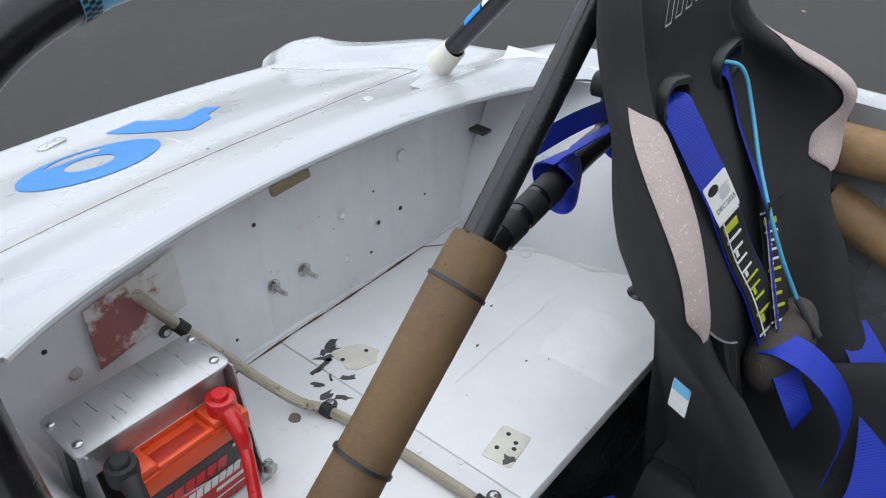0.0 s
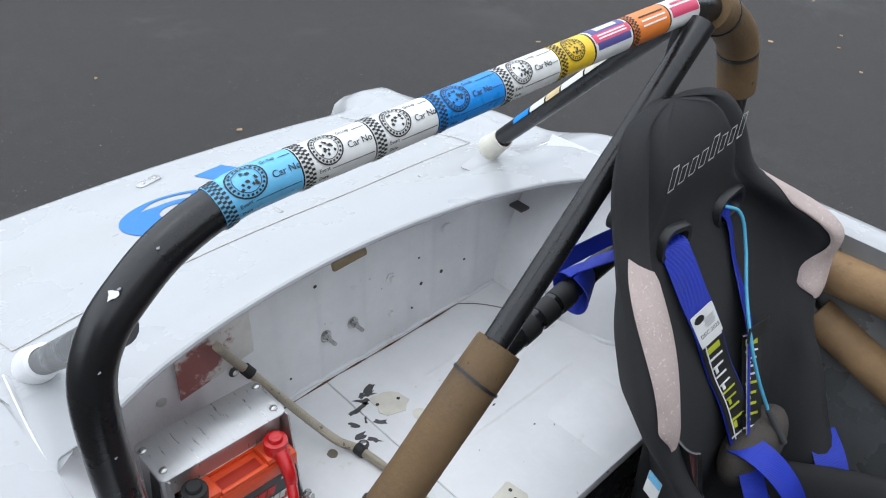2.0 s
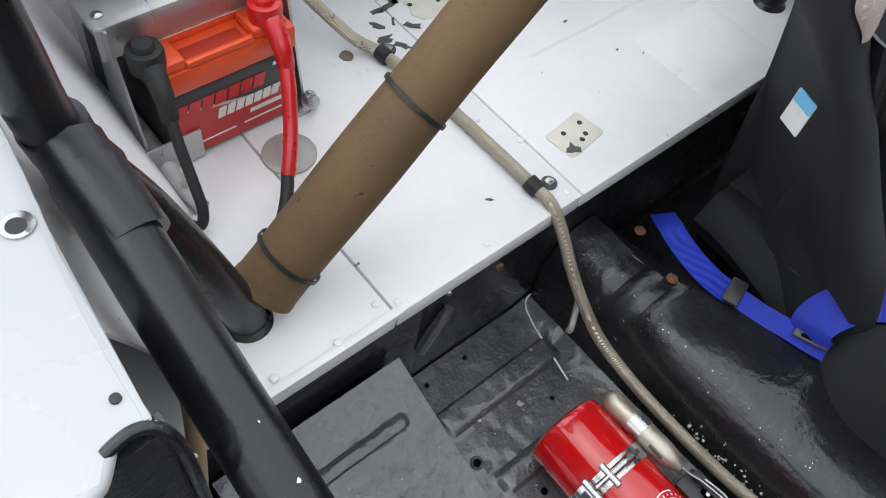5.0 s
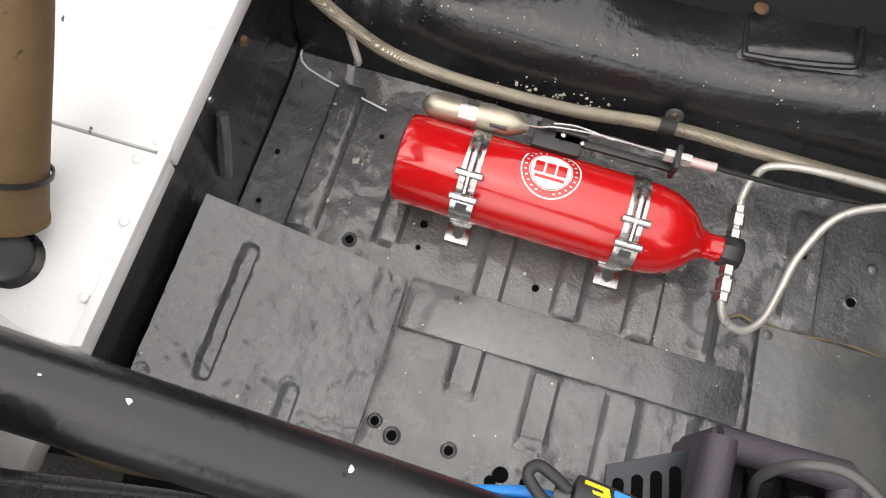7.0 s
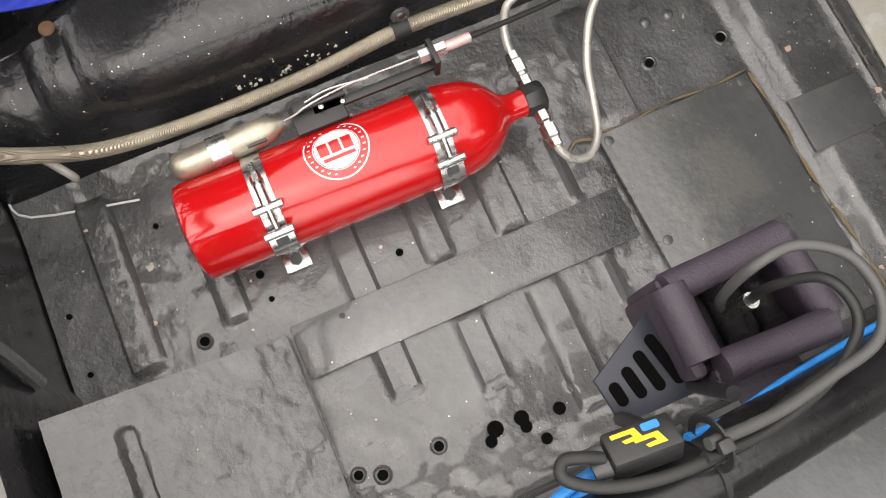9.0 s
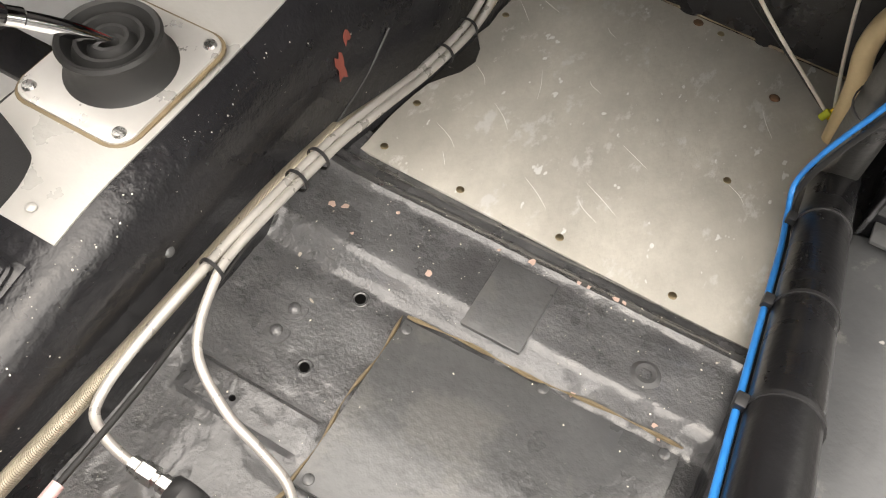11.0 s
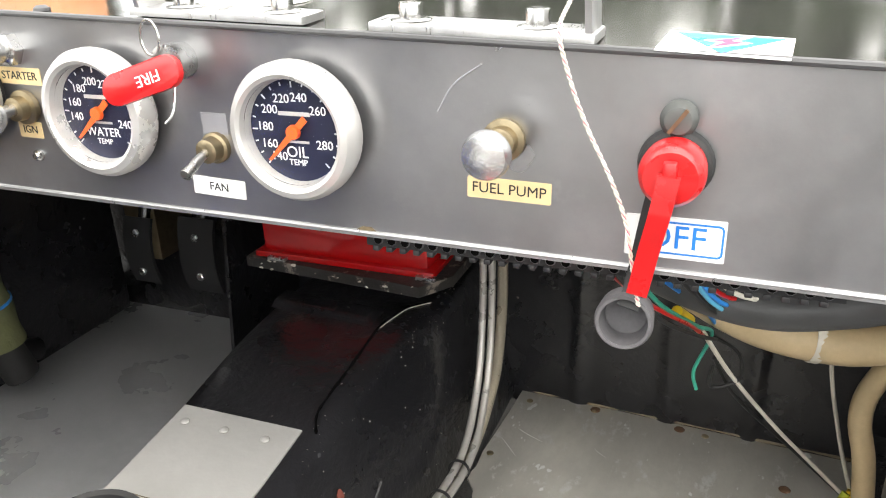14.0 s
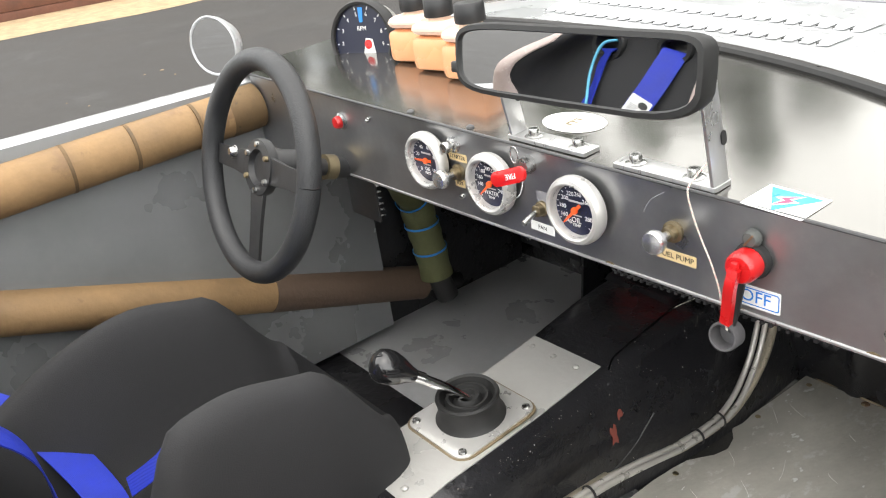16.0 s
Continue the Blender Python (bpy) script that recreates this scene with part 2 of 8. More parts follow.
def sweep(pts, r, seg=14, soft=8, bm=None, flatten=None, caps=True, normal=None):
    """A tube along a soft curve; flatten (w, h) sweeps a strap's section instead."""
    bm = bm or bmesh.new()
    p = smooth_path(pts, soft) if soft else [Vector(q) for q in pts]
    rings, up = [], None
    for i, q in enumerate(p):
        d = (p[min(i + 1, len(p) - 1)] - p[max(i - 1, 0)]).normalized()
        if up is None:
            up = Vector(normal) if normal else (Vector((0, 0, 1)) if abs(d.z) < 0.9 else Vector((0, 1, 0)))
        up = (up - d * up.dot(d)).normalized()
        s = d.cross(up)
        rr = r(i / (len(p) - 1)) if callable(r) else r
        if flatten:
            w, h = flatten
            ring = [q + s * a + up * b for a, b in ((-w, -h), (0, -h), (w, -h), (w, h), (0, h), (-w, h))]
        else:
            ring = [q + (s * math.cos(a) + up * math.sin(a)) * rr for a in (2 * math.pi * k / seg for k in range(seg))]
        rings.append([bm.verts.new(v) for v in ring])
    n = len(rings[0])
    for a, b in zip(rings, rings[1:]):
        for k in range(n):
            bm.faces.new((a[k], a[(k + 1) % n], b[(k + 1) % n], b[k]))
    if caps:
        bm.faces.new(rings[0][::-1])
        bm.faces.new(rings[-1])
    return bm


def rod(a, b, r, seg=20, bm=None):
    return sweep([a, b], r, seg, 0, bm)


def axis_frame(origin, axis, up=(0, 0, 1)):
    z = Vector(axis).normalized()
    x = Vector(up).cross(z)
    x = x.normalized() if x.length > 1e-4 else Vector((1, 0, 0))
    y = z.cross(x)
    return Matrix(((x.x, y.x, z.x, origin[0]), (x.y, y.y, z.y, origin[1]), (x.z, y.z, z.z, origin[2]), (0, 0, 0, 1)))


def lathe(profile, m, seg=32, bm=None):
    """Turns (radius, height) rows round the z axis of the frame m."""
    bm = bm or bmesh.new()
    rings = []
    for r, h in profile:
        if r < 1e-5:
            rings.append([bm.verts.new(m @ Vector((0, 0, h)))])
        else:
            rings.append([bm.verts.new(m @ Vector((r * math.cos(2 * math.pi * k / seg), r * math.sin(2 * math.pi * k / seg), h))) for k in range(seg)])
    for a, b in zip(rings, rings[1:]):
        for k in range(seg):
            j = (k + 1) % seg
            f = [a[k % len(a)], a[j % len(a)], b[j % len(b)], b[k % len(b)]]
            f = list(dict.fromkeys(f))
            if len(f) > 2:
                bm.faces.new(f)
    return bm


def sheet(fn, us, vs, thick=0.0, bm=None):
    """A surface fn(u, v) over a grid, with thickness along its normal."""
    bm = bm or bmesh.new()
    g = [[bm.verts.new(fn(u, v)) for v in vs] for u in us]
    fs = [bm.faces.new((g[i][j], g[i + 1][j], g[i + 1][j + 1], g[i][j + 1])) for i in range(len(us) - 1) for j in range(len(vs) - 1)]
    if thick:
        bmesh.ops.recalc_face_normals(bm, faces=fs)
        bmesh.ops.solidify(bm, geom=fs, thickness=thick)
    return bm


def slab(poly, m, thick, bev=0.0, bm=None):
    """A flat plate: outline poly in the plane of m, rising by thick."""
    bm = bm or bmesh.new()
    lo = [bm.verts.new(m @ Vector((x, y, 0))) for x, y in poly]
    hi = [bm.verts.new(m @ Vector((x, y, thick))) for x, y in poly]
    bm.faces.new(lo[::-1])
    top = bm.faces.new(hi)
    for i in range(len(poly)):
        j = (i + 1) % len(poly)
        bm.faces.new((lo[i], lo[j], hi[j], hi[i]))
    if bev:
        bmesh.ops.bevel(bm, geom=list(top.edges), offset=bev, segments=2, affect="EDGES", profile=0.5)
    return bm


def rounded(w, h, r, n=5):
    """Outline of a rounded rectangle about its centre."""
    out = []
    for cx, cy, a0 in ((w / 2 - r, h / 2 - r, 0), (-w / 2 + r, h / 2 - r, 90), (-w / 2 + r, -h / 2 + r, 180), (w / 2 - r, -h / 2 + r, 270)):
        out += [(cx + r * math.cos(radians(a0 + 90 * k / n)), cy + r * math.sin(radians(a0 + 90 * k / n))) for k in range(n + 1)]
    return out


def disc(r, n=24, rx=None):
    return [(r * math.cos(2 * math.pi * k / n), (rx or r) * math.sin(2 * math.pi * k / n)) for k in range(n)]


def blob(r, n=11, rough=0.35):
    return [(q * math.cos(2 * math.pi * k / n), q * math.sin(2 * math.pi * k / n)) for k in range(n) for q in [r * (1 + random.uniform(-rough, rough))]]


def lettering(words, size, m, parent, material=None, thick=0.0003, bend=None, align="CENTER", shear=0.0, name="lettering"):
    """Words in the built-in font, laid in the plane of m (or through bend) as one mesh part."""
    cu = bpy.data.curves.new("words", "FONT")
    cu.body, cu.size, cu.align_x, cu.align_y, cu.shear, cu.resolution_u = words, size, align, "CENTER", shear, 3
    tmp = new("words", cu)
    me = bpy.data.meshes.new_from_object(tmp.evaluated_get(bpy.context.evaluated_depsgraph_get()))
    bpy.data.objects.remove(tmp)
    bm = bmesh.new()
    bm.from_mesh(me)
    if bend:
        bmesh.ops.subdivide_edges(bm, edges=[e for e in bm.edges if e.calc_length() > size * 0.4], cuts=2)
    fs = list(bm.faces)
    r = bmesh.ops.extrude_face_region(bm, geom=fs)
    bmesh.ops.translate(bm, vec=(0, 0, thick), verts=[v for v in r["geom"] if isinstance(v, bmesh.types.BMVert)])
    for v in bm.verts:
        v.co = bend(v.co) if bend else m @ v.co
    return part(name, bm, material or INK, parent, smooth=False)


def bolt(at, axis, r, h, material, parent, name="bolt", hexed=True, washer=0.0):
    m = axis_frame(at, axis)
    bm = bmesh.new()
    if washer:
        lathe([(0, 0), (washer, 0), (washer, h * 0.25), (0, h * 0.25)], m, 20, bm)
    if hexed:
        lathe([(0, 0), (r, 0), (r, h * 0.8), (r * 0.85, h), (0, h)], m, 6, bm)
    else:
        lathe([(0, 0), (r, 0), (r * 0.92, h * 0.5), (r * 0.55, h * 0.92), (0, h)], m, 16, bm)
    return part(name, bm, material, parent)


def screws(points, axis, r, h, material, parent, name="screw", hexed=False):
    """Alike fixings that share one mesh."""
    first = bolt((0, 0, 0), axis, r, h, material, parent, name, hexed)
    first.location = points[0]
    for q in points[1:]:
        o = first.copy()
        scene.collection.objects.link(o)
        o.location = q


X, Yv, Zv = Vector((1, 0, 0)), Vector((0, 1, 0)), Vector((0, 0, 1))
FLAT = lambda x, y, z, turn=0.0: pose(x, y, z, 0, 0, turn)

# ---- ground ----
def bumpy_ground():
    us = [-400, -60, -20, -8, -4, -2, 0, 2, 4, 8, 20, 60, 400]
    return sheet(lambda u, v: Vector((u, v, 0)), us, us, 0)


tagged(part("ground", bumpy_ground(), ASPHALT, smooth=False), "worn dark grey asphalt with pale specks", "ground", kind="structure")
random.seed(4)
bm = bmesh.new()
for k in range(90):
    x, y = random.uniform(-7, 1.2), random.uniform(-6, 3)
    slab(blob(random.uniform(0.006, 0.02), 7), FLAT(x, y, 0.0), 0.004, bm=bm)
tagged(part("fallen_leaves", bm, SAND), "small dry leaves and grit scattered on asphalt", "leaves", kind="stuff")
bm = sheet(lambda u, v: Vector((-12.1 - u + 0.15 * math.sin(v * 1.7), v, 0.004 + 0.05 * u)), [0, 0.5, 1, 1.6, 2.2], [k * 0.5 - 6 for k in range(60)])
tagged(part("leaf_litter_strip", bm, SAND), "sandy strip of leaf litter along the timber edging", "ground", kind="stuff")
wall = thing("timber_edging", "low red-brown timber retaining edge beyond the asphalt", "timber edging", at=(-14.3, 5, 0))
for k in range(3):
    for j in range(8):
        o = part("sleeper", box(-0.12, 0.12, -14 + j * 3.5 + 0.01, -14 + (j + 1) * 3.5 - 0.01, k * 0.24, k * 0.24 + 0.235, 0.01), TIMBER, wall)
kerb = thing("concrete_kerb", "pale concrete kerb at the edge of the asphalt", "kerb")
for k in range(6):
    m = pose(-0.9, -4.55, 0, 0, 0, -30) @ pose(-3 + k * 1.2, 0, 0)
    part("kerb_stone", box(-0.595, 0.595, -0.35, 0, -0.02, 0.05, 0.01, m=m), CONCRETE, kerb)
random.seed(9)
bm = bmesh.new()
for k in range(900):
    a = random.uniform(-80, 80)
    d = random.uniform(34, 46)
    h = random.uniform(0.0, 1.0)
    top = 19 + 5 * math.sin(a * 0.11) + 3.5 * math.sin(a * 0.43 + 1)
    p = Vector((d * math.sin(radians(a)), d * math.cos(radians(a)), top * h))
    r = random.uniform(0.9, 2.6) * (1.25 - 0.6 * h)
    q = bmesh.ops.create_icosphere(bm, subdivisions=1, radius=r, matrix=Matrix.Translation(p) @ Matrix.Diagonal((1, 1, random.uniform(0.6, 1.2), 1)))
    for v in q["verts"]:
        v.co += Vector((random.uniform(-1, 1), random.uniform(-1, 1), random.uniform(-1, 1))) * r * 0.35
tagged(part("far_treeline", bm, LEAF, smooth=False), "distant line of dark green trees beyond the yard", "trees", kind="stuff")

# ---- car body ----
car = thing("race_car", "open white historic race car with black painted cockpit floor", "car")
XC = 0.062


def sstep(a, b, x):
    t = min(1, max(0, (x - a) / (b - a)))
    return t * t * (3 - 2 * t)


def lip(x):
    u = (x - 0.08) / 0.58
    return -0.442 + 0.095 * u * u + 0.03 * u ** 6


def deck_z(x, y):
    u = abs(x - XC) / 0.75
    z = 0.815 - 0.062 * sstep(-0.42, -0.75, y) - 0.125 * sstep(-0.62, -1.25, y) - 0.035 * u * u * sstep(-0.38, -0.62, y)
    z -= 0.30 * sstep(-1.20, -1.38, y) ** 2 * (1 - 0.8 * sstep(-0.50, -0.58, x))
    z += 0.04 * math.exp(-((x - 0.80) / 0.12) ** 2) * sstep(-0.45, -0.95, y) * (1 - sstep(-1.16, -1.3, y))
    z += 0.042 * sstep(-0.53, -0.635, x) * sstep(-0.50, -0.85, y)
    z += 0.008 * sstep(0.66, 0.74, x) * sstep(-0.5, -0.15, y)
    z -= 2.4 * max(0, u - 1.02) ** 1.5
    return z


xs = [-0.88 + 0.02 * k for k in range(76)] + [0.64, 0.66, 0.68, 0.70, 0.706, 0.712, 0.7155, 0.7175, 0.719, 0.7225, 0.727, 0.731, 0.735, 0.7385, 0.742, 0.746, 0.75, 0.768, 0.772, 0.776, 0.78, 0.81, 0.84, 0.87, 0.90, 0.95]
vs = [k / 70 for k in range(71)]


def deck_fn(u, v):
    y0 = lip(min(max(u, -0.52), 0.635))
    if u > 0.635:
        y0 = float(np.interp(u, (0.635, 0.700, 0.712, 0.716, 0.7185, 0.727, 0.735, 0.742, 0.768, 0.780), (-0.316, -0.310, -0.285, -0.20, -0.086, -0.005, 0.06, 0.187, 0.187, 0.204)))
    if u < -0.52:
        y0 = min(-0.10, -0.34 - (u + 0.52) * 3)
    y = y0 + (-1.36 - y0) * v
    return Vector((u, y, deck_z(u, y)))


bm = sheet(deck_fn, xs, vs)
sheet(lambda u, v: deck_fn(u, v) - Vector((0, 0, 0.004)), xs[::3], vs[::3], bm=bm)
part("rear_deck", bm, WHITE, car, "white painted rear deck")
bm = sweep([(x, lip(x) + 0.001, 0.809) for x in [-0.5 + 0.05 * k for k in range(23)]], 0.0065, 8, 3)
part("deck_lip", bm, WHITE, car, "rolled white deck edge")
bm = sweep([(x, y, deck_z(x, y) + 0.0012) for x, y in [(0.655, -0.62), (0.5, -0.645), (0.3, -0.657), (0.1, -0.662), (-0.1, -0.665), (-0.3, -0.685), (-0.51, -0.705)]], 0.0012, 6, 6)
part("boot_lid_gap", bm, GREYW, car, "narrow boot lid shut line")
bm = sweep([(x, y, deck_z(x, y) + 0.0012) for x, y in [(0.655, -0.62), (0.66, -0.7), (0.655, -0.82), (0.63, -1.0), (0.6, -1.12)]], 0.002, 6, 6)
part("boot_lid_gap", bm, GREYW, car)
bm = sweep([(x, y, deck_z(x, y) + 0.0012) for x, y in [(-0.51, -0.705), (-0.52, -0.8), (-0.51, -1.0), (-0.48, -1.2)]], 0.0012, 6, 6)
part("boot_lid_gap", bm, GREYW, car)
bm = sweep([(0.075 - 0.006 * k, -0.70 - 0.045 * k, deck_z(0.07, -0.70 - 0.045 * k) - 0.0045 - 0.0003 * k) for k in range(5)], 0.0065, 8, 4)
part("deck_crease", bm, WHITE, car)
part("deck_button", slab(disc(0.011), FLAT(-0.245, -0.605, deck_z(-0.245, -0.605) - 0.001), 0.004, 0.001), WHITE, car)
for x, y, w in ((-0.40, -0.535, 0.15), (0.645, -0.47, 0.14)):
    part("stay_plate", slab(rounded(w, 0.085, 0.008), pose(x, y, deck_z(x, y) + 0.001, 0, 0, 12), 0.003, 0.001), WHITE, car, "thin welded reinforcing plate")
# number on the deck
roundel = thing("race_number_decal", "bold blue race number 19 on the white rear deck", "decal", at=(0.12, -0.92, 0.72))


def deck_mark(name, bm):
    """Thin vinyl: every vertex lies on the deck's own curve."""
    for v in bm.verts:
        v.co.z = deck_z(v.co.x, v.co.y) + 0.0014
    o = part(name, bm, BLUE, roundel)
    o.location = -Vector(roundel.location)
    return o


def nine():
    bm = bmesh.new()
    cx, cy = 0.198, -0.912

    def at(a, r):
        return bm.verts.new((cx + r * math.cos(a), cy + r * math.sin(a), 0))

    def band(angles, lo, hi, n=6):
        rows = [[at(a, lo(a) + (hi(a) - lo(a)) * k / n) for k in range(n + 1)] for a in angles]
        for p, q in zip(rows, rows[1:]):
            for k in range(n):
                bm.faces.new((p[k], p[k + 1], q[k + 1], q[k]))

    hole = lambda a: 1 / math.hypot(math.cos(a) / 0.045, math.sin(a) / 0.055)
    rim = lambda a: 1 / math.hypot(math.cos(a) / 0.134, math.sin(a) / 0.130)
    mid = lambda a: 0.098 - 0.016 * sstep(radians(-55), radians(-80), a)
    gap = lambda a: mid(a) + 0.034 * sstep(radians(-50), radians(-85), a)
    band([radians(-48 + 278 * k / 80) for k in range(81)], hole, rim)
    band([radians(-130 + 82 * k / 24) for k in range(25)], hole, mid)
    band([radians(-130 + 82 * k / 24) for k in range(25)], gap, rim, 3)
    return bm


def one():
    bm = bmesh.new()
    bm.faces.new([bm.verts.new((x, y, 0)) for x, y in [(0.061, -1.105), (-0.024, -1.118), (-0.060, -0.992), (-0.141, -1.030), (-0.157, -0.982), (-0.096, -0.945), (-0.071, -0.896), (0.004, -0.860)]])
    bmesh.ops.triangulate(bm, faces=bm.faces)
    for k in range(4):
        bmesh.ops.subdivide_edges(bm, edges=list(bm.edges), cuts=1, use_grid_fill=True)
    return bm


deck_mark("digit_nine", nine())
deck_mark("digit_one", one())
latch = thing("boot_latch", "small bright metal latch plate on the rear deck", "latch")
part("plate", slab(rounded(0.07, 0.024, 0.01), pose(0.155, -1.16, deck_z(0.155, -1.16) + 0.001, 0, 0, 15), 0.004, 0.001), STEEL, latch)
bolt((0.17, -1.158, deck_z(0.17, -1.158) + 0.004), (0, 0, 1), 0.006, 0.004, STEEL, latch, "pin", False)
bolt((0.135, -1.166, deck_z(0.135, -1.166) + 0.004), (0, 0, 1), 0.006, 0.004, STEEL, latch, "pin", False)

# ---- luggage shelf and rear wall ----
shelf = thing("rear_shelf", "white painted steel shelf with chipped paint behind the seats", "shelf")
part("main_panel", box(-0.62, 0.128, -0.52, 0.066, 0.42, 0.450, 0.003), SHELF, shelf)
part("side_panel", box(0.130, 0.442, -0.52, 0.066, 0.42, 0.4505, 0.003), SHELF, shelf)
part("end_panel", box(0.444, 0.76, -0.52, 0.066, 0.42, 0.4495, 0.003), SHELF, shelf)
part("front_flange", box(0.435, 0.70, 0.056, 0.0675, 0.444, 0.4525, 0.001), SHELF, shelf)
for x0, x1, y in ((-0.33, -0.05, -0.36), (-0.33, -0.05, -0.27), (-0.33, 0.0, -0.17), (0.16, 0.30, -0.14)):
    part("swage", sweep([(x0, y, 0.4432), (x0 + 0.02, y, 0.4452), (x1 - 0.02, y, 0.4452), (x1, y, 0.4432)], 0.0062, 8, 4), SHELF, shelf)
part("raised_step", sheet(lambda u, v: Vector((-0.35 + 0.19 * u, -0.115 + 0.16 * v, 0.4495 + 0.006 * min(1, 8 * min(u, 1 - u, v, 1 - v)))), [k / 12 for k in range(13)], [k / 12 for k in range(13)]), SHELF, shelf)
part("rust_seam", sweep([(0.262, -0.476, 0.4512), (0.1, -0.482, 0.4514), (-0.05, -0.482, 0.4512), (-0.28, -0.487, 0.4512)], lambda u: 0.0016 + 0.0011 * math.sin(u * 31), 6, 5), RUST, shelf, "rusty cracked seam")
part("rust_seam", sweep([(-0.28, -0.487, 0.4512), (-0.33, -0.44, 0.4512), (-0.40, -0.33, 0.4510)], 0.0010, 6, 4), RUST, shelf)
part("rear_joint", box(-0.42, 0.6, -0.50, -0.4885, 0.449, 0.4535, 0.002), INNER, shelf)
random.seed(12)
for x, y, r in ((0.071, -0.406, 0.011), (0.085, -0.395, 0.009), (0.108, -0.387, 0.010), (0.141, -0.375, 0.008), (0.163, -0.35, 0.007), (0.172, -0.318, 0.010), (0.155, -0.292, 0.009), (0.118, -0.322, 0.008), (0.135, -0.345, 0.005), (0.12, -0.376, 0.009), (0.098, -0.402, 0.006), (-0.204, -0.073, 0.008), (-0.306, -0.026, 0.005), (-0.319, -0.015, 0.009), (-0.30, -0.05, 0.003), (-0.1, -0.2, 0.003), (0.02, -0.22, 0.003), (-0.21, -0.25, 0.003), (0.33, -0.1, 0.002), (0.24, 0.0, 0.003), (-0.24, -0.33, 0.003)):
    b = blob(r, 10, 0.55)
    part("paint_chip", slab([(p * 1.7, q * 0.75) for p, q in b], FLAT(x, y, 0.4507, random.uniform(-60, 60)), 0.0006), DARKCHIP, shelf, "bare grey paint chip" if r > 0.0099 else "", smooth=False)
part("filler_patch", slab([(p * 1.25, q) for p, q in blob(0.032, 14, 0.3)], FLAT(0.065, -0.35, 0.4503, -30), 0.0015, 0.0006), FILLER, shelf, "cream patch of bare filler")
part("filler_patch", slab(blob(0.017, 10, 0.3), FLAT(0.04, -0.28, 0.4503), 0.0012, 0.0005), FILLER, shelf)
part("bare_square", slab(rounded(0.075, 0.052, 0.006), FLAT(0.062, -0.018, 0.4503, 8), 0.0015, 0.0006), FILLER, shelf, "square bare patch with drilled holes")
for x, y in ((0.075, -0.028), (0.048, -0.01), (0.06, -0.005), (0.04, -0.03), (0.09, -0.36), (0.045, -0.345)):
    part("hole", slab(disc(0.004, 12), FLAT(x, y, 0.4516), 0.0006), INK, shelf)
part("chip", slab(blob(0.010, 9, 0.5), FLAT(0.085, 0.0, 0.4518), 0.0006), DARKCHIP, shelf)
part("rubber_grommet", slab(blob(0.011, 12, 0.1), FLAT(0.24, -0.319, 0.4503), 0.002, 0.0008), mat("putty", (0.2, 0.17, 0.13), 0.8), shelf)
screws([(0.135, -0.054, 0.4505), (0.161, -0.118, 0.4505), (0.455, 0.039, 0.4500), (0.432, 0.052, 0.4505), (0.29, 0.05, 0.4505), (0.145, 0.05, 0.4505), (0.60, 0.05, 0.4525), (0.52, 0.055, 0.4525), (0.30, -0.2, 0.4505)], (0, 0, 1), 0.0055, 0.0025, SHELF, shelf)
bolt((-0.40, -0.30, 0.45), (0, 0, 1), 0.013, 0.006, INNER, shelf, "painted_bolt", True, 0.022)
bm = sweep([(-0.42, -0.42, 0.452), (-0.40, -0.35, 0.452), (-0.45, -0.25, 0.452), (-0.45, -0.16, 0.452), (-0.53, -0.09, 0.452), (-0.60, -0.06, 0.452)], 0.006, 8, 6)
part("sealant_bead", bm, INNER, shelf, "lumpy painted seam sealer")

rear_wall = thing("rear_bulkhead", "white pressed steel bulkhead with bolts and rust marks", "bulkhead")


def wall_fn(u, v):
    x = -0.62 + 1.36 * u
    rib = 0.0
    for c, w in ((0.215, 0.016), (-0.105, 0.018), (0.02, 0.012), (-0.33, 0.016), (0.40, 0.014), (0.13, 0.007), (-0.19, 0.008)):
        rib += math.exp(-((x - c) / w) ** 4)
    return Vector((x, -0.497 - 0.022 * v + 0.0045 * rib, 0.448 + 0.338 * v))


part("wall_panel", sheet(wall_fn, [k / 150 for k in range(151)], [k / 10 for k in range(11)], -0.004), INNER, rear_wall)
for n, (x, z) in enumerate(((0.115, 0.56), (0.042, 0.557))):
    b = bolt((x, -0.503, z), (0, 1, 0.05), 0.009, 0.012, STEEL, rear_wall, "stud", True, 0.014)
    part("thread", rod((x, -0.495, z), (x, -0.468, z), 0.0045, 10), STEEL, b)
for x, z in ((-0.065, 0.625), (-0.068, 0.524)):
    bolt((x, -0.504, z), (0, 1, 0.05), 0.008, 0.009, INNER, rear_wall, "painted_bolt", True, 0.012)
for x, z, r in ((-0.158, 0.566, 0.0045), (-0.223, 0.57, 0.005), (-0.30, 0.57, 0.003), (0.134, 0.697, 0.004), (-0.15, 0.64, 0.0025), (0.509, 0.668, 0.004), (0.21, 0.50, 0.003), (-0.13, 0.51, 0.003)):
    part("hole", slab(disc(r, 12), pose(x, -0.4935 - 0.022 * (z - 0.45) / 0.34, z, -90), 0.0012), INK, rear_wall)
part("blanking_button", slab(disc(0.013), pose(-0.234, -0.507, 0.686, -90), 0.004, 0.0015), INNER, rear_wall)
part("blister", slab(blob(0.010, 12, 0.2), pose(0.479, -0.503, 0.61, -90), 0.002, 0.001), GREYWHITE, rear_wall)
bm = sheet(lambda u, v: Vector((0.447 - 0.155 * u, -0.4945 - 0.006 * v + 0.002 * math.sin(7 * u) * math.sin(5 * v), 0.600 + 0.03 * u + 0.105 * v)), [k / 8 for k in range(9)], [k / 8 for k in range(9)], 0.002)
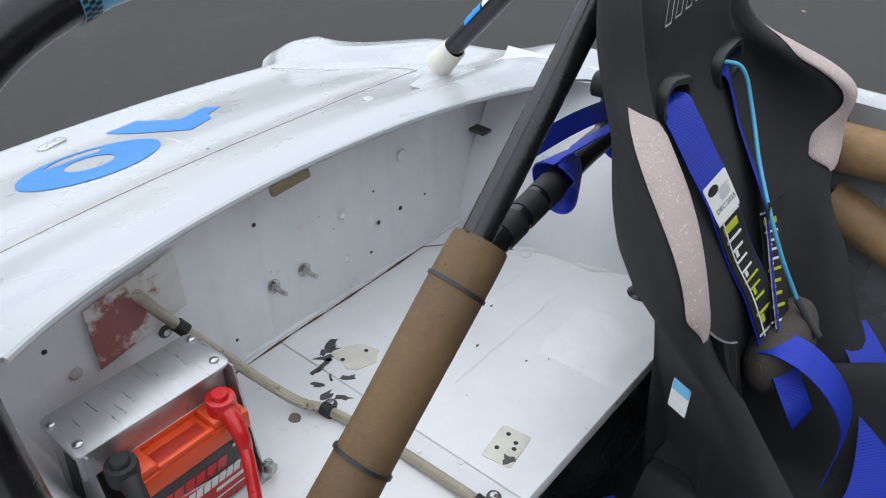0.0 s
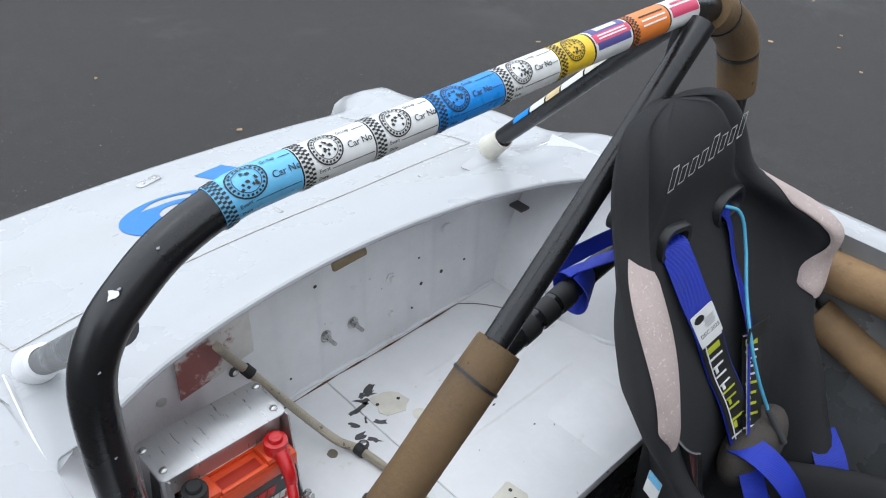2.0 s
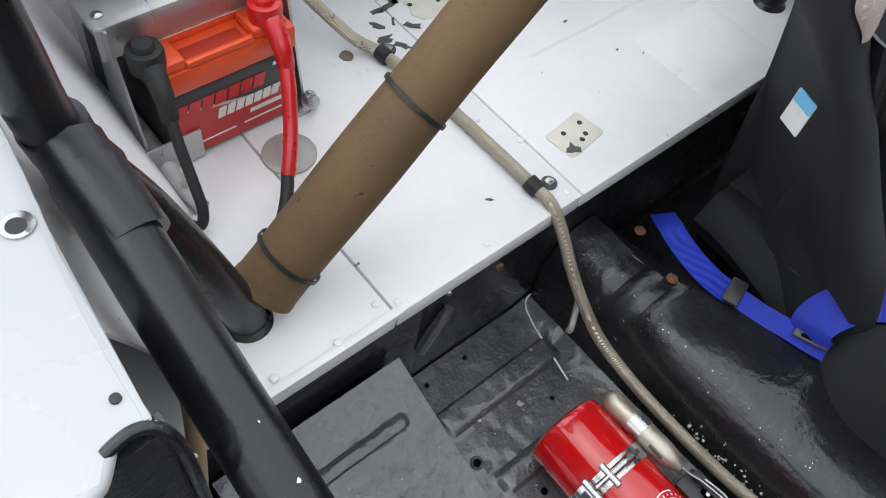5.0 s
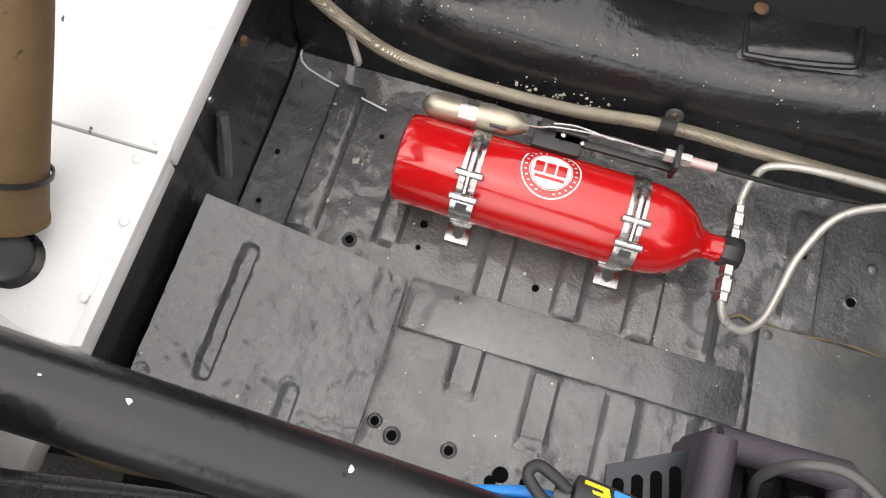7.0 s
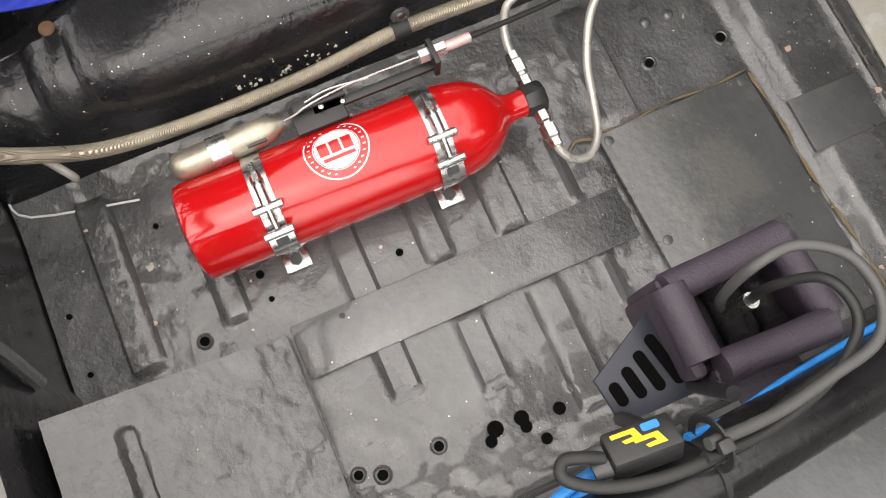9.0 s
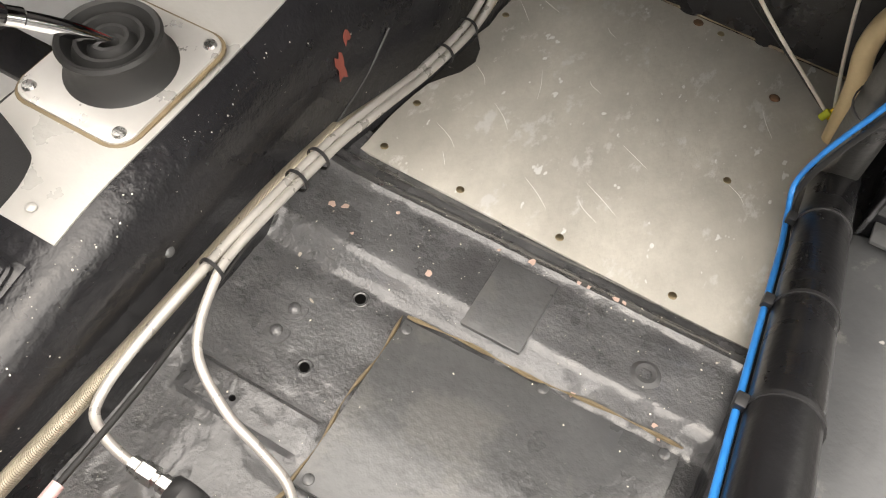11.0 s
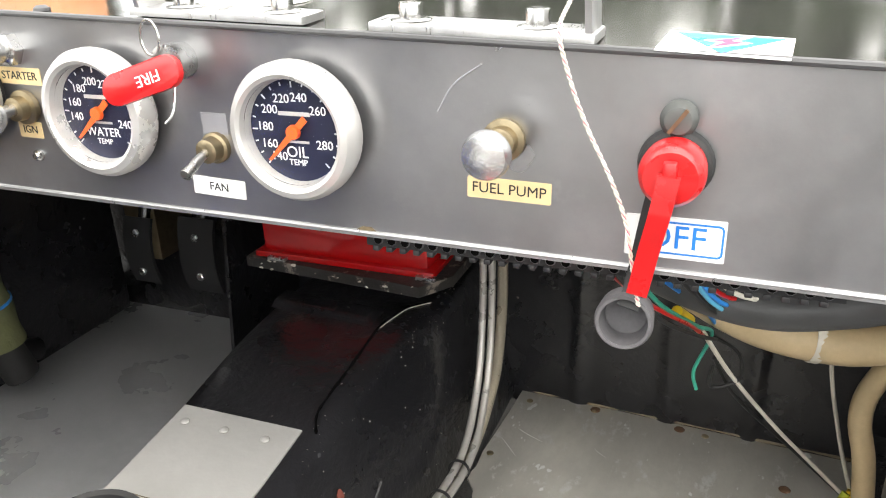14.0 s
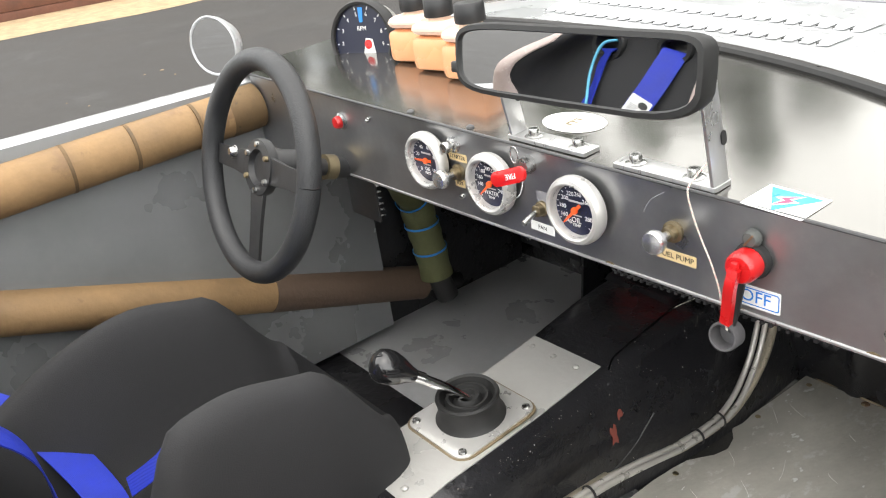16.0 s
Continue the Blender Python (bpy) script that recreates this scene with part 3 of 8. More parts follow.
part("riveted_patch", bm, CHIPPED, rear_wall, "wrinkled patch with flaking red and white paint")
part("slot_recess", slab(rounded(0.085, 0.016, 0.004), pose(0.108, -0.436, 0.796, -70, 0, 4), 0.004), TAPE, rear_wall, "rusty slot under the deck edge")
part("corner_bracket", box(-0.475, -0.445, -0.50, -0.46, 0.665, 0.672, 0.001), DARKCHIP, rear_wall)
bm = sheet(lambda u, v: Vector((-0.62 + 1.36 * u, -0.519 + 0.10 * v, 0.798 + 0.006 * v)), [k / 20 for k in range(21)], [0, 1])
part("top_closing_panel", sheet(lambda u, v: Vector((u, lip(u) - 0.006 - (lip(u) + 0.512) * v, 0.8005 - 0.0165 * v)), [-0.5 + 0.05 * k for k in range(23)], [0, 0.5, 1], 0.002), INNER, rear_wall)


def arch(side):
    """Inner wheel arch: upright by the shelf, rolling outward as it rises."""
    def fn(u, v):
        y = -0.505 + 0.58 * u
        z = 0.447 + 0.37 * v
        fore = sstep(0.52, 0.95, u)
        out = 0.545 + 0.10 * fore + (0.155 - 0.03 * fore) * v ** 1.4 + 0.02 * math.sin(math.pi * u)
        x = XC + side * (out - XC) if side > 0 else XC - (out - XC) - 0.01 + 0.10 * math.exp(-((y + 0.36) / 0.14) ** 2) * math.exp(-((v - 0.35) / 0.45) ** 2) * 0.4
        return Vector((x, y, z))
    return sheet(fn, [k / 24 for k in range(25)], [k / 14 for k in range(15)], 0.003)


part("wheel_arch", arch(1), INNER, car, "white inner wheel arch panel")
part("wheel_arch", arch(-1), INNER, car)
bm = sweep([(0.565, -0.50, 0.475), (0.556, -0.42, 0.468), (0.55, -0.33, 0.464), (0.552, -0.24, 0.460), (0.548, -0.19, 0.458)], 0.011, 10, 6)
part("seam_flange", bm, GREYWHITE, car, "dirty peeling seam flange beside the arch")

# ---- cockpit sides ----
EDGE = [(0.68, -0.312), (0.703, -0.304), (0.713, -0.275), (0.7165, -0.19), (0.7190, -0.086), (0.727, -0.005), (0.735, 0.06), (0.740, 0.125), (0.742, 0.187)]
part("quarter_edge", sweep([(x + 0.0025, y, deck_z(x, y) - 0.0045) for x, y in EDGE], 0, 0, 5, None, (0.0015, 0.0050), True, (0, 0, 1)), WHITE, car, "folded white edge of the cockpit side")
part("edge_primer", sweep([(x + 0.0006, y, deck_z(x, y) - 0.0015) for x, y in EDGE[3:]], lambda u: 0.0006 + 0.0007 * abs(math.sin(u * 37)), 6, 6), GREYWHITE, car, "worn primer along the edge")
part("side_crease", sweep([(0.750, -0.30, 0.812), (0.760, -0.1, 0.8175), (0.775, 0.187, 0.8180)], 0, 0, 4, None, (0.005, 0.0016), True, (0.15, 0, 1)), WHITE, car, "raised crease along the side")
part("outer_side", sheet(lambda u, v: Vector((0.945 + 0.01 * v, -1.2 + 1.39 * u, 0.70 - 0.5 * v)), [k / 8 for k in range(9)], [0, 0.5, 1], 0.003), WHITE, car)
for x, y, r in ((0.746, 0.026, 0.011), (0.757, -0.055, 0.0035), (0.752, 0.166, 0.0035)):
    m = FLAT(x, y, deck_z(x, y) + 0.0005)
    part("side_fixing", slab(disc(r), m, 0.0015, 0.0006), STEEL if r > 0.01 else INK, car)
part("fixing_hole", slab(disc(0.0065), FLAT(0.747, 0.027, deck_z(0.747, 0.027) + 0.0015), 0.001), INK, car)
jamb = sheet(lambda u, v: Vector((0.736 + 0.176 * u, 0.194 + 0.004 * math.sin(3 * u), 0.20 + (0.615 - 0.02 * u) * v)), [k / 6 for k in range(7)], [k / 8 for k in range(9)], 0.012)
part("door_jamb", jamb, BLACKT, car, "black painted door shut face")
part("jamb_flange", sweep([(0.772, 0.190, 0.820), (0.755, 0.188, 0.8225), (0.743, 0.191, 0.818), (0.7365, 0.198, 0.805), (0.735, 0.202, 0.77), (0.735, 0.203, 0.70), (0.737, 0.203, 0.45), (0.742, 0.203, 0.27)], 0.0042, 10, 6), BLACKT, car, "rounded black flange of the shut face")
part("flange_chips", sweep([(0.7435, 0.1865, 0.8215), (0.739, 0.192, 0.8165), (0.7345, 0.197, 0.803), (0.7305, 0.200, 0.77)], lambda u: 0.0010 + 0.0009 * math.sin(u * 40), 6, 6), FILLER, car, "chipped primer along the flange")
part("jamb_edge", sweep([(x, y, deck_z(x, 0.2) - 0.006) for x, y in ((0.770, 0.188), (0.776, 0.196), (0.784, 0.2035), (0.80, 0.2045), (0.84, 0.2045), (0.90, 0.204))], 0.006, 10, 5), WHITE, car, "rolled worn white edge")


def far_door():
    """Closed low door: white skin, rolled top and grey inner sheet."""
    d = thing("door_panel", "low white car door with a plain grey metal inner sheet", "car door")
    prof = [(0.735, 0.22), (0.74, 0.5), (0.742, 0.84), (0.748, 0.878), (0.76, 0.886), (0.80, 0.884), (0.84, 0.87), (0.87, 0.75), (0.88, 0.3)]
    for name, sl, m, lab in (("inner_sheet", slice(0, 4), GREYDOOR, "plain grey inner sheet"), ("outer_skin", slice(3, 9), WHITE, "white outer skin with rolled top")):
        pr = prof[sl]
        bm = sheet(lambda u, v: Vector((XC - (pr[int(v)][0] - XC), -0.10 + 1.32 * u, pr[int(v)][1])), [k / 6 for k in range(7)], list(range(len(pr))), 0.003)
        part(name, bm, m, d, lab)


far_door()
part("sill", box(0.70, 0.80, 0.07, 1.75, 0.16, 0.240, 0.008), BLACKT, car, "black painted sill")
part("sill", box(-0.74, -0.672, 0.07, 1.75, 0.16, 0.262, 0.008), BLACKT, car)
SILLGREY = mat("dull_grey_sill", (0.095, 0.098, 0.102), 0.38, 0.3, 0.25, 5, 0.2, 60, worn=((0.16, 0.158, 0.152), 0.42, 8), spots=((0.5, 0.48, 0.45), 0.23, 50))
SP = [(0.742, 0.215), (0.744, 0.236), (0.752, 0.248), (0.775, 0.254), (0.82, 0.258), (0.87, 0.260), (0.905, 0.258)]
part("sill_flange", sheet(lambda u, v: Vector((SP[v][0], 0.205 + 1.10 * u, SP[v][1])), [k / 20 for k in range(21)], list(range(7)), 0.003), SILLGREY, car, "dull grey inner sill face")
SO = [(0.905, 0.258), (0.918, 0.262), (0.930, 0.258), (0.938, 0.24), (0.942, 0.20), (0.944, 0.15)]
part("outer_sill", sheet(lambda u, v: Vector((SO[v][0] + 0.0005, 0.205 + 1.10 * u, SO[v][1])), [k / 12 for k in range(13)], list(range(6)), 0.003), WHITE, car, "white rounded outer sill")
part("front_pillar", box(0.757, 0.93, 1.318, 1.80, 0.20, 0.80, 0.004), BLACKT, car, "black front pillar panel")
part("pillar_edge", sweep([(0.757, 1.319, 0.24), (0.7575, 1.3185, 0.40), (0.757, 1.3185, 0.60), (0.757, 1.319, 0.79)], 0.0035, 8, 4), BLACK, car, "chipped front edge of the pillar")
part("rusty_ledge", box(0.764, 0.90, 1.285, 1.318, 0.264, 0.270, 0.002), DUSTY, car, "rusty spot-welded ledge")
part("front_pillar", box(-0.72, -0.64, 1.165, 1.70, 0.20, 0.80, 0.01), BLACKT, car)
hinge = thing("perforated_bracket", "black perforated hinge bracket with bright bolts", "hinge")
part("bracket_plate", box(0.7585, 0.86, 1.311, 1.3175, 0.285, 0.366, 0.002), BLACK, hinge)
part("top_flange", box(0.7585, 0.86, 1.300, 1.311, 0.3625, 0.366, 0.001), TUBE, hinge)
for x, z in ((0.771, 0.344), (0.772, 0.304), (0.822, 0.350), (0.825, 0.312)):
    bolt((x, 1.3105, z), (0, -1, 0), 0.0085, 0.008, STEEL, hinge, "bolt", True)
part("hole_rim", lathe([(0.012, 0), (0.0125, 0.002), (0.015, 0.002), (0.016, 0)], pose(0.797, 1.311, 0.329, 90), 24), STEEL, hinge, "bare steel rim of the large hole")
for x, z, r in ((0.797, 0.329, 0.012), (0.793, 0.300, 0.003), (0.798, 0.356, 0.0035), (0.845, 0.33, 0.004)):
    part("hole", slab(disc(r, 16), pose(x, 1.3108, z, 90), 0.001), RUST if r < 0.01 else INK, hinge)

# Upright tan stick behind the jamb, drawn as a rod in the hose colour.
qh = thing("tan_hose", "tan rubber hose hanging inside the rear quarter", "hose")
part("hose", sweep([(0.694, 0.085, 0.66), (0.702, 0.098, 0.60), (0.715, 0.108, 0.52), (0.728, 0.115, 0.42), (0.732, 0.12, 0.245)], 0.0085, 12, 5), HOSE, qh)

# ---- footwells, tunnel, firewall ----
kick = thing("seat_riser_panel", "glossy black riser panel below the rear shelf", "panel")
part("riser", sheet(lambda u, v: Vector((-0.62 + 1.36 * u, 0.0535 + 0.009 * math.exp(-((-0.62 + 1.36 * u - 0.405) / 0.012) ** 2), 0.17 + 0.252 * v)), [k / 100 for k in range(101)], [0, 0.5, 1], 0.003), BLACKT, kick)
part("riser_swage", sweep([(0.345, 0.060, 0.36), (0.36, 0.062, 0.33), (0.385, 0.062, 0.28)], 0.007, 8, 4), BLACK, kick)
bolt((0.262, 0.058, 0.385), (0, 1, 0), 0.007, 0.006, RUST, kick, "rusty_bolt", True)
bolt((0.35, 0.058, 0.40), (0, 1, 0), 0.005, 0.004, STEEL, kick, "rivet", False)

PIT = mat("dark_drilled_hole", (0.003, 0.003, 0.003), 0.95, 0, 0.1, 40, 0)
PIT.node_tree.nodes["Principled BSDF"].inputs["Specular IOR Level"].default_value = 0.05
pan = thing("floor_pan", "ribbed steel floor pan under thick lumpy black paint", "floor pan")
RIBS = [(0.18, 0.40, 0.143, 0.018), (0.27, 0.385, 0.258, 0.015), (0.32, 0.543, 0.404, 0.017), (0.325, 0.414, 0.506, 0.016), (0.322, 0.414, 0.601, 0.018), (0.326, 0.413, 0.690, 0.004), (0.488, 0.58, 0.504, 0.017), (0.485, 0.646, 0.602, 0.019), (0.487, 0.556, 0.690, 0.004), (0.181, 0.339, 0.79, 0.022), (0.16, 0.40, 1.018, 0.0)]


def floor_z(x, y):
    z = 0.187 + 0.0017 * noise.noise(Vector((x * 26, y * 26, 0))) + 0.0013 * noise.noise(Vector((x * 75, y * 75, 3)))
    for x0, x1, yc, hw in RIBS:
        if hw:
            e = sstep(x0 - 0.006, x0 + 0.006, x) * (1 - sstep(x1 - 0.006, x1 + 0.006, x))
            z += 0.008 * e * sstep(hw + 0.004, hw - 0.003, abs(y - yc))
    z += 0.022 * sstep(0.972, 1.010, y) - 0.012 * sstep(1.104, 1.118, y) - 0.012 * sstep(1.126, 1.142, y) + 0.005 * math.exp(-((y - 1.096) / 0.006) ** 2)
    z += 0.010 * sstep(0.19, 0.13, x)
    return z


us = [0.11 + 0.0065 * k for k in range(97)]
fv = [0.056 + 0.0055 * k for k in range(206)]
part("passenger_floor", sheet(lambda u, v: Vector((u, v, floor_z(u, v))), us, fv), BLACK, pan, "ribbed passenger floor")
part("seat_floor", box(-0.70, -0.06, 0.06, 0.70, 0.17, 0.192, 0.002), BLACKT, pan, "black floor under the seat")
part("driver_floor", box(-0.70, -0.06, 0.69, 1.02, 0.17, 0.195, 0.002), ALUBARE, pan, "bare grey driver floor sheet")
part("driver_toe_floor", box(-0.70, -0.06, 1.06, 1.75, 0.17, 0.197, 0.002), mat("dark_toe_board", (0.40, 0.405, 0.41), 0.33, 0.25, 0.14, 5, 0.1, 60), pan, "dark grey driver toe board")
part("driver_cross_strip", box(-0.70, -0.06, 1.0, 1.07, 0.19, 0.204, 0.003), BLACKT, pan)
# raised pan by the riser
def pressed_slot(u, v, vc, u0, u1):
    """Depth of a round-ended slot pressed along the pan."""
    du = max(u0 - u, 0, u - u1) * 0.27
    return 0.008 * sstep(0.0105, 0.0055, math.hypot(du, (v - vc) * 0.238))


bm = sheet(lambda u, v: Vector((0.433 + 0.27 * u, 0.066 + 0.238 * v, 0.325 - 0.098 * v + 0.0024 * noise.noise(Vector((u * 8, v * 8, 1))) + 0.0012 * noise.noise(Vector((u * 23, v * 23, 4))) - pressed_slot(u, v, 0.27, 0.15, 0.69) - pressed_slot(u, v, 0.655, 0.645, 1.2))), [k / 120 for k in range(121)], [k / 110 for k in range(111)])
part("raised_foot_pan", bm, BLACK, pan, "sloping raised pan with pressed slots")
bm = slab([(0.066, 0.187), (0.304, 0.187), (0.304, 0.226), (0.066, 0.324)], Matrix(((0, 0, 1, 0.430), (1, 0, 0, 0), (0, 1, 0, 0), (0, 0, 0, 1))), 0.004)
part("raised_pan_side", bm, BLACK, pan)
part("raised_pan_front", box(0.432, 0.70, 0.300, 0.305, 0.186, 0.226, 0.001), BLACK, pan)
part("patch_strip", box(0.419, 0.486, 0.308, 0.738, 0.190, 0.1975, 0.0015), BLACK, pan, "riveted repair strip")
part("cover_plate", slab([(0, 0), (0.33, 0.012), (0.325, 0.225), (0, 0.215)], FLAT(0.350, 0.746, 0.193), 0.0045, 0.001), DUSTY, pan, "worn dark cover plate")
part("edge_sealant", sweep([(0.3465, 0.74, 0.1935), (0.349, 0.80, 0.194), (0.344, 0.85, 0.1935), (0.348, 0.91, 0.194), (0.344, 0.965, 0.1935)], lambda u: 0.0014 + 0.0011 * math.sin(u * 23), 6, 5), TAPE, pan, "brown sealant along the plate")
part("edge_sealant", sweep([(0.35, 0.966, 0.195), (0.43, 0.972, 0.195), (0.50, 0.971, 0.196), (0.59, 0.980, 0.195), (0.675, 0.982, 0.195)], lambda u: 0.0018 + 0.0012 * math.sin(u * 29), 6, 5), TAPE, pan)
part("edge_sealant", sweep([(0.352, 0.744, 0.194), (0.345, 0.72, 0.193), (0.36, 0.70, 0.193)], 0.0025, 6, 5), TAPE, pan)
part("square_patch", box(0.408, 0.481, 0.982, 1.083, 0.206, 0.2125, 0.001), DUSTY, pan)
part("sealant_line", sweep([(0.14, 0.058, 0.20), (0.17, 0.075, 0.192), (0.20, 0.20, 0.191)], 0.0015, 6, 4), INNER, pan)
for x, y, r in ((0.344, 0.299, 0.006), (0.377, 0.301, 0.004), (0.386, 0.462, 0.0055), (0.393, 0.212, 0.0065), (0.605, 0.317, 0.0065), (0.616, 0.342, 0.0075), (0.613, 0.413, 0.007), (0.633, 0.47, 0.0085), (0.622, 0.48, 0.0115), (0.623, 0.513, 0.0105), (0.634, 0.514, 0.0085), (0.656, 0.53, 0.008), (0.631, 0.558, 0.009), (0.285, 0.857, 0.0065), (0.29, 0.96, 0.0075), (0.302, 0.078, 0.004), (0.376, 0.079, 0.004), (0.238, 0.206, 0.004), (0.244, 0.787, 0.004), (0.60, 0.86, 0.0065)):
    zz = max(floor_z(x, y), 0.1985 if (x > 0.35 and 0.746 < y < 0.97) else 0)
    part("drilled_hole", slab(disc(r * 0.85, 16), FLAT(x, y, zz - 0.0004), 0.0026), PIT, pan, smooth=False)
    if 0.006 < r < 0.008:
        part("hole_rim", lathe([(r, 0.001), (r + 0.0015, 0.002), (r + 0.004, 0.0)], FLAT(x, y, zz), 16), BLACK, pan)
part("drilled_hole", slab(disc(0.0035, 12), FLAT(0.431, 0.37, 0.1974), 0.001), INK, pan)
for x, y in ((0.232, 0.878), (0.233, 0.911)):
    b = bolt((x, y, 0.187), (0, 0, 1), 0.008, 0.006, BLACK, pan, "floor_bolt", False, 0.016)
part("stud_hole", lathe([(0.007, 0.003), (0.012, 0.004), (0.018, 0.0)], FLAT(0.609, 1.032, 0.2085), 18), DARKCHIP, pan)
screws([(0.362, 0.757, 0.1975), (0.505, 0.765, 0.1975), (0.358, 0.95, 0.1975), (0.52, 0.965, 0.1975), (0.66, 0.965, 0.1975)], (0, 0, 1), 0.0065, 0.002, DUSTY, pan, "plate_screw")
random.seed(21)
for x, y in ((0.27, 1.075), (0.40, 1.09), (0.44, 1.094), (0.50, 1.097), (0.512, 1.098), (0.545, 1.10), (0.555, 1.10), (0.345, 1.02), (0.24, 1.02), (0.195, 1.045), (0.21, 1.05), (0.13, 0.11), (0.213, 0.13), (0.35, 0.165), (0.55, 0.98), (0.64, 0.99), (0.65, 0.98)):
    part("paint_chip", slab(blob(random.uniform(0.0018, 0.0042), 8, 0.45), FLAT(x, y, floor_z(x, y) + 0.0002), 0.0008), mat("pink_primer_chip", (0.5, 0.36, 0.3), 0.7) if "pink_primer_chip" not in bpy.data.materials else bpy.data.materials["pink_primer_chip"], pan, smooth=False)
bm = bmesh.new()
for k in range(420):
    x, y = random.uniform(0.165, 0.69), random.uniform(0.07, 1.12) if k % 3 else random.gauss(1.06, 0.05)
    if (0.43 < x and y < 0.31) or y > 1.128 or y < 0.06:
        continue
    z = floor_z(x, y)
    if x > 0.35 and 0.745 < y < 0.975:
        z = max(z, 0.1976)
    if 0.415 < x < 0.49 and 0.30 < y < 0.742:
        z = max(z, 0.1976)
    r = random.choice((0.0003, 0.0004, 0.0005, 0.0006, 0.0011))
    bm.faces.new([bm.verts.new((x + r * p, y + r * q, z + 0.0009)) for p, q in blob(1.0, 6, 0.45)])
part("paint_fleck", bm, FILLER, pan, "scattered pale flecks on the floor")["kind"] = "stuff"
outline = [(0.165, 1.150), (0.72, 1.132), (0.72, 1.635), (0.205, 1.668), (0.202, 1.60), (0.198, 1.545), (0.193, 1.49), (0.196, 1.455), (0.189, 1.43), (0.208, 1.405), (0.216, 1.375), (0.208, 1.345), (0.194, 1.325), (0.180, 1.302), (0.174, 1.27), (0.168, 1.22)]
part("alloy_toe_sheet", slab(outline, FLAT(0, 0, 0.186), 0.004, 0.0008), ALU, pan, "scuffed bare aluminium floor sheet")
screws([(0.19, 1.17, 0.190), (0.31, 1.160, 0.190), (0.45, 1.16, 0.190), (0.60, 1.155, 0.190), (0.186, 1.26, 0.190), (0.205, 1.49, 0.190), (0.33, 1.645, 0.190), (0.50, 1.632, 0.190), (0.61, 1.543, 0.190), (0.225, 1.64, 0.190), (0.60, 1.36, 0.190)], (0, 0, 1), 0.0055, 0.002, BRASS, pan, "rivet")
random.seed(44)
SCUFF = mat("pale_scuff", (0.78, 0.77, 0.74), 0.45, 0.1, 0.1, 60, 0)
for k in range(15):
    sx, sy, sa, sl = random.uniform(0.22, 0.62), random.uniform(1.19, 1.62), random.gauss(2.4, 0.4), random.uniform(0.008, 0.035)
    part("scratch", sweep([(sx - sl * math.cos(sa), sy - sl * math.sin(sa), 0.1900), (sx + random.uniform(-0.006, 0.006), sy, 0.1903), (sx + sl * math.cos(sa), sy + sl * math.sin(sa), 0.1900)], lambda u: 0.0002 + 0.0003 * math.sin(math.pi * u), 5, 5), SCUFF, pan)
screws([(0.61, 1.543, 0.1905), (0.331, 1.648, 0.1905), (0.462, 1.637, 0.1905)], (0, 0, 1), 0.008, 0.0015, RUST, pan, "rusty_screw")

tunnel = thing("transmission_tunnel", "glossy black transmission tunnel with dents and paint chips", "tunnel")


def tun_z(y):
    return 0.338 + 0.012 * sstep(0.16, 0.26, y) + 0.045 * sstep(0.55, 0.85, y) + 0.026 * sstep(1.0, 1.5, y)


def tun_fn(u, v):
    y = 0.058 + 1.66 * v
    top = tun_z(y)
    rx = 0.132 - 0.02 * sstep(0.8, 1.2, y) + 0.03 * sstep(1.25, 1.5, y)
    bx = 0.150 + 0.042 * sstep(1.05, 1.5, y)
    lx = max(-0.075, 0.045 - 0.18 * y) - 0.03 * sstep(1.0, 1.4, y)
    lb = lx - 0.035
    rr = 0.022 + 0.02 * (1 - sstep(0.18, 0.26, y))
    prof = [(bx, 0.185), (bx - 0.006, 0.22), ((rx + bx) / 2 + 0.003, 0.28), (rx + 0.004, top - rr), (rx - 0.3 * rr, top - 0.3 * rr), (rx - rr, top), (rx - rr - 0.035, top + 0.001), (0.6 * (rx - rr - 0.035) + 0.4 * (lx + rr), top + 0.001), (0.3 * (rx - rr - 0.035) + 0.7 * (lx + rr), top + 0.001), (lx + rr, top), (lx + 0.3 * rr, top - 0.3 * rr), (lx, top - rr), ((lx + lb) / 2, 0.28), (lb, 0.19)]
    x, z = prof[u]
    if 2 < u < 8:
        d = 0.010 * noise.noise(Vector((x * 14, y * 12, 2))) * math.exp(-((y - 0.24) / 0.07) ** 2)
        z += d - 0.008 * math.exp(-((y - 0.165) / 0.008) ** 2) - 0.007 * math.exp(-((y - 0.215) / 0.008) ** 2)
        if u == 6:
            z += 0.009 * sstep(0.24, 0.30, y) * (1 - sstep(0.60, 0.66, y))
    return Vector((x, y, z))


part("tunnel_skin", sheet(tun_fn, list(range(14)), [k / 170 for k in range(171)], 0.0), BLACKT, tunnel)
bm = sheet(lambda u, v: Vector((-0.035 + 0.13 * u, 0.60 + 0.145 * v, tun_z(0.60 + 0.145 * v) + 0.002 + 0.010 * sstep(0, 0.12, min(u, 1 - u, v, 1 - v)) + 0.006 * noise.noise(Vector((u * 3, v * 3, 5))))), [k / 24 for k in range(25)], [k / 24 for k in range(25)])
part("pressed_panel", bm, BLACKT, tunnel, "pressed rectangular panel")
part("panel_bead", sweep([(x, y, tun_z(y) + 0.0085) for x, y in ((-0.005, 0.735), (0.075, 0.736), (0.090, 0.722), (0.092, 0.63), (0.078, 0.616), (-0.018, 0.614), (-0.030, 0.628), (-0.028, 0.72), (-0.015, 0.734), (-0.005, 0.735))], 0.0042, 8, 4), BLACKT, tunnel)
pt = lambda y: tun_z(y) + 0.0025
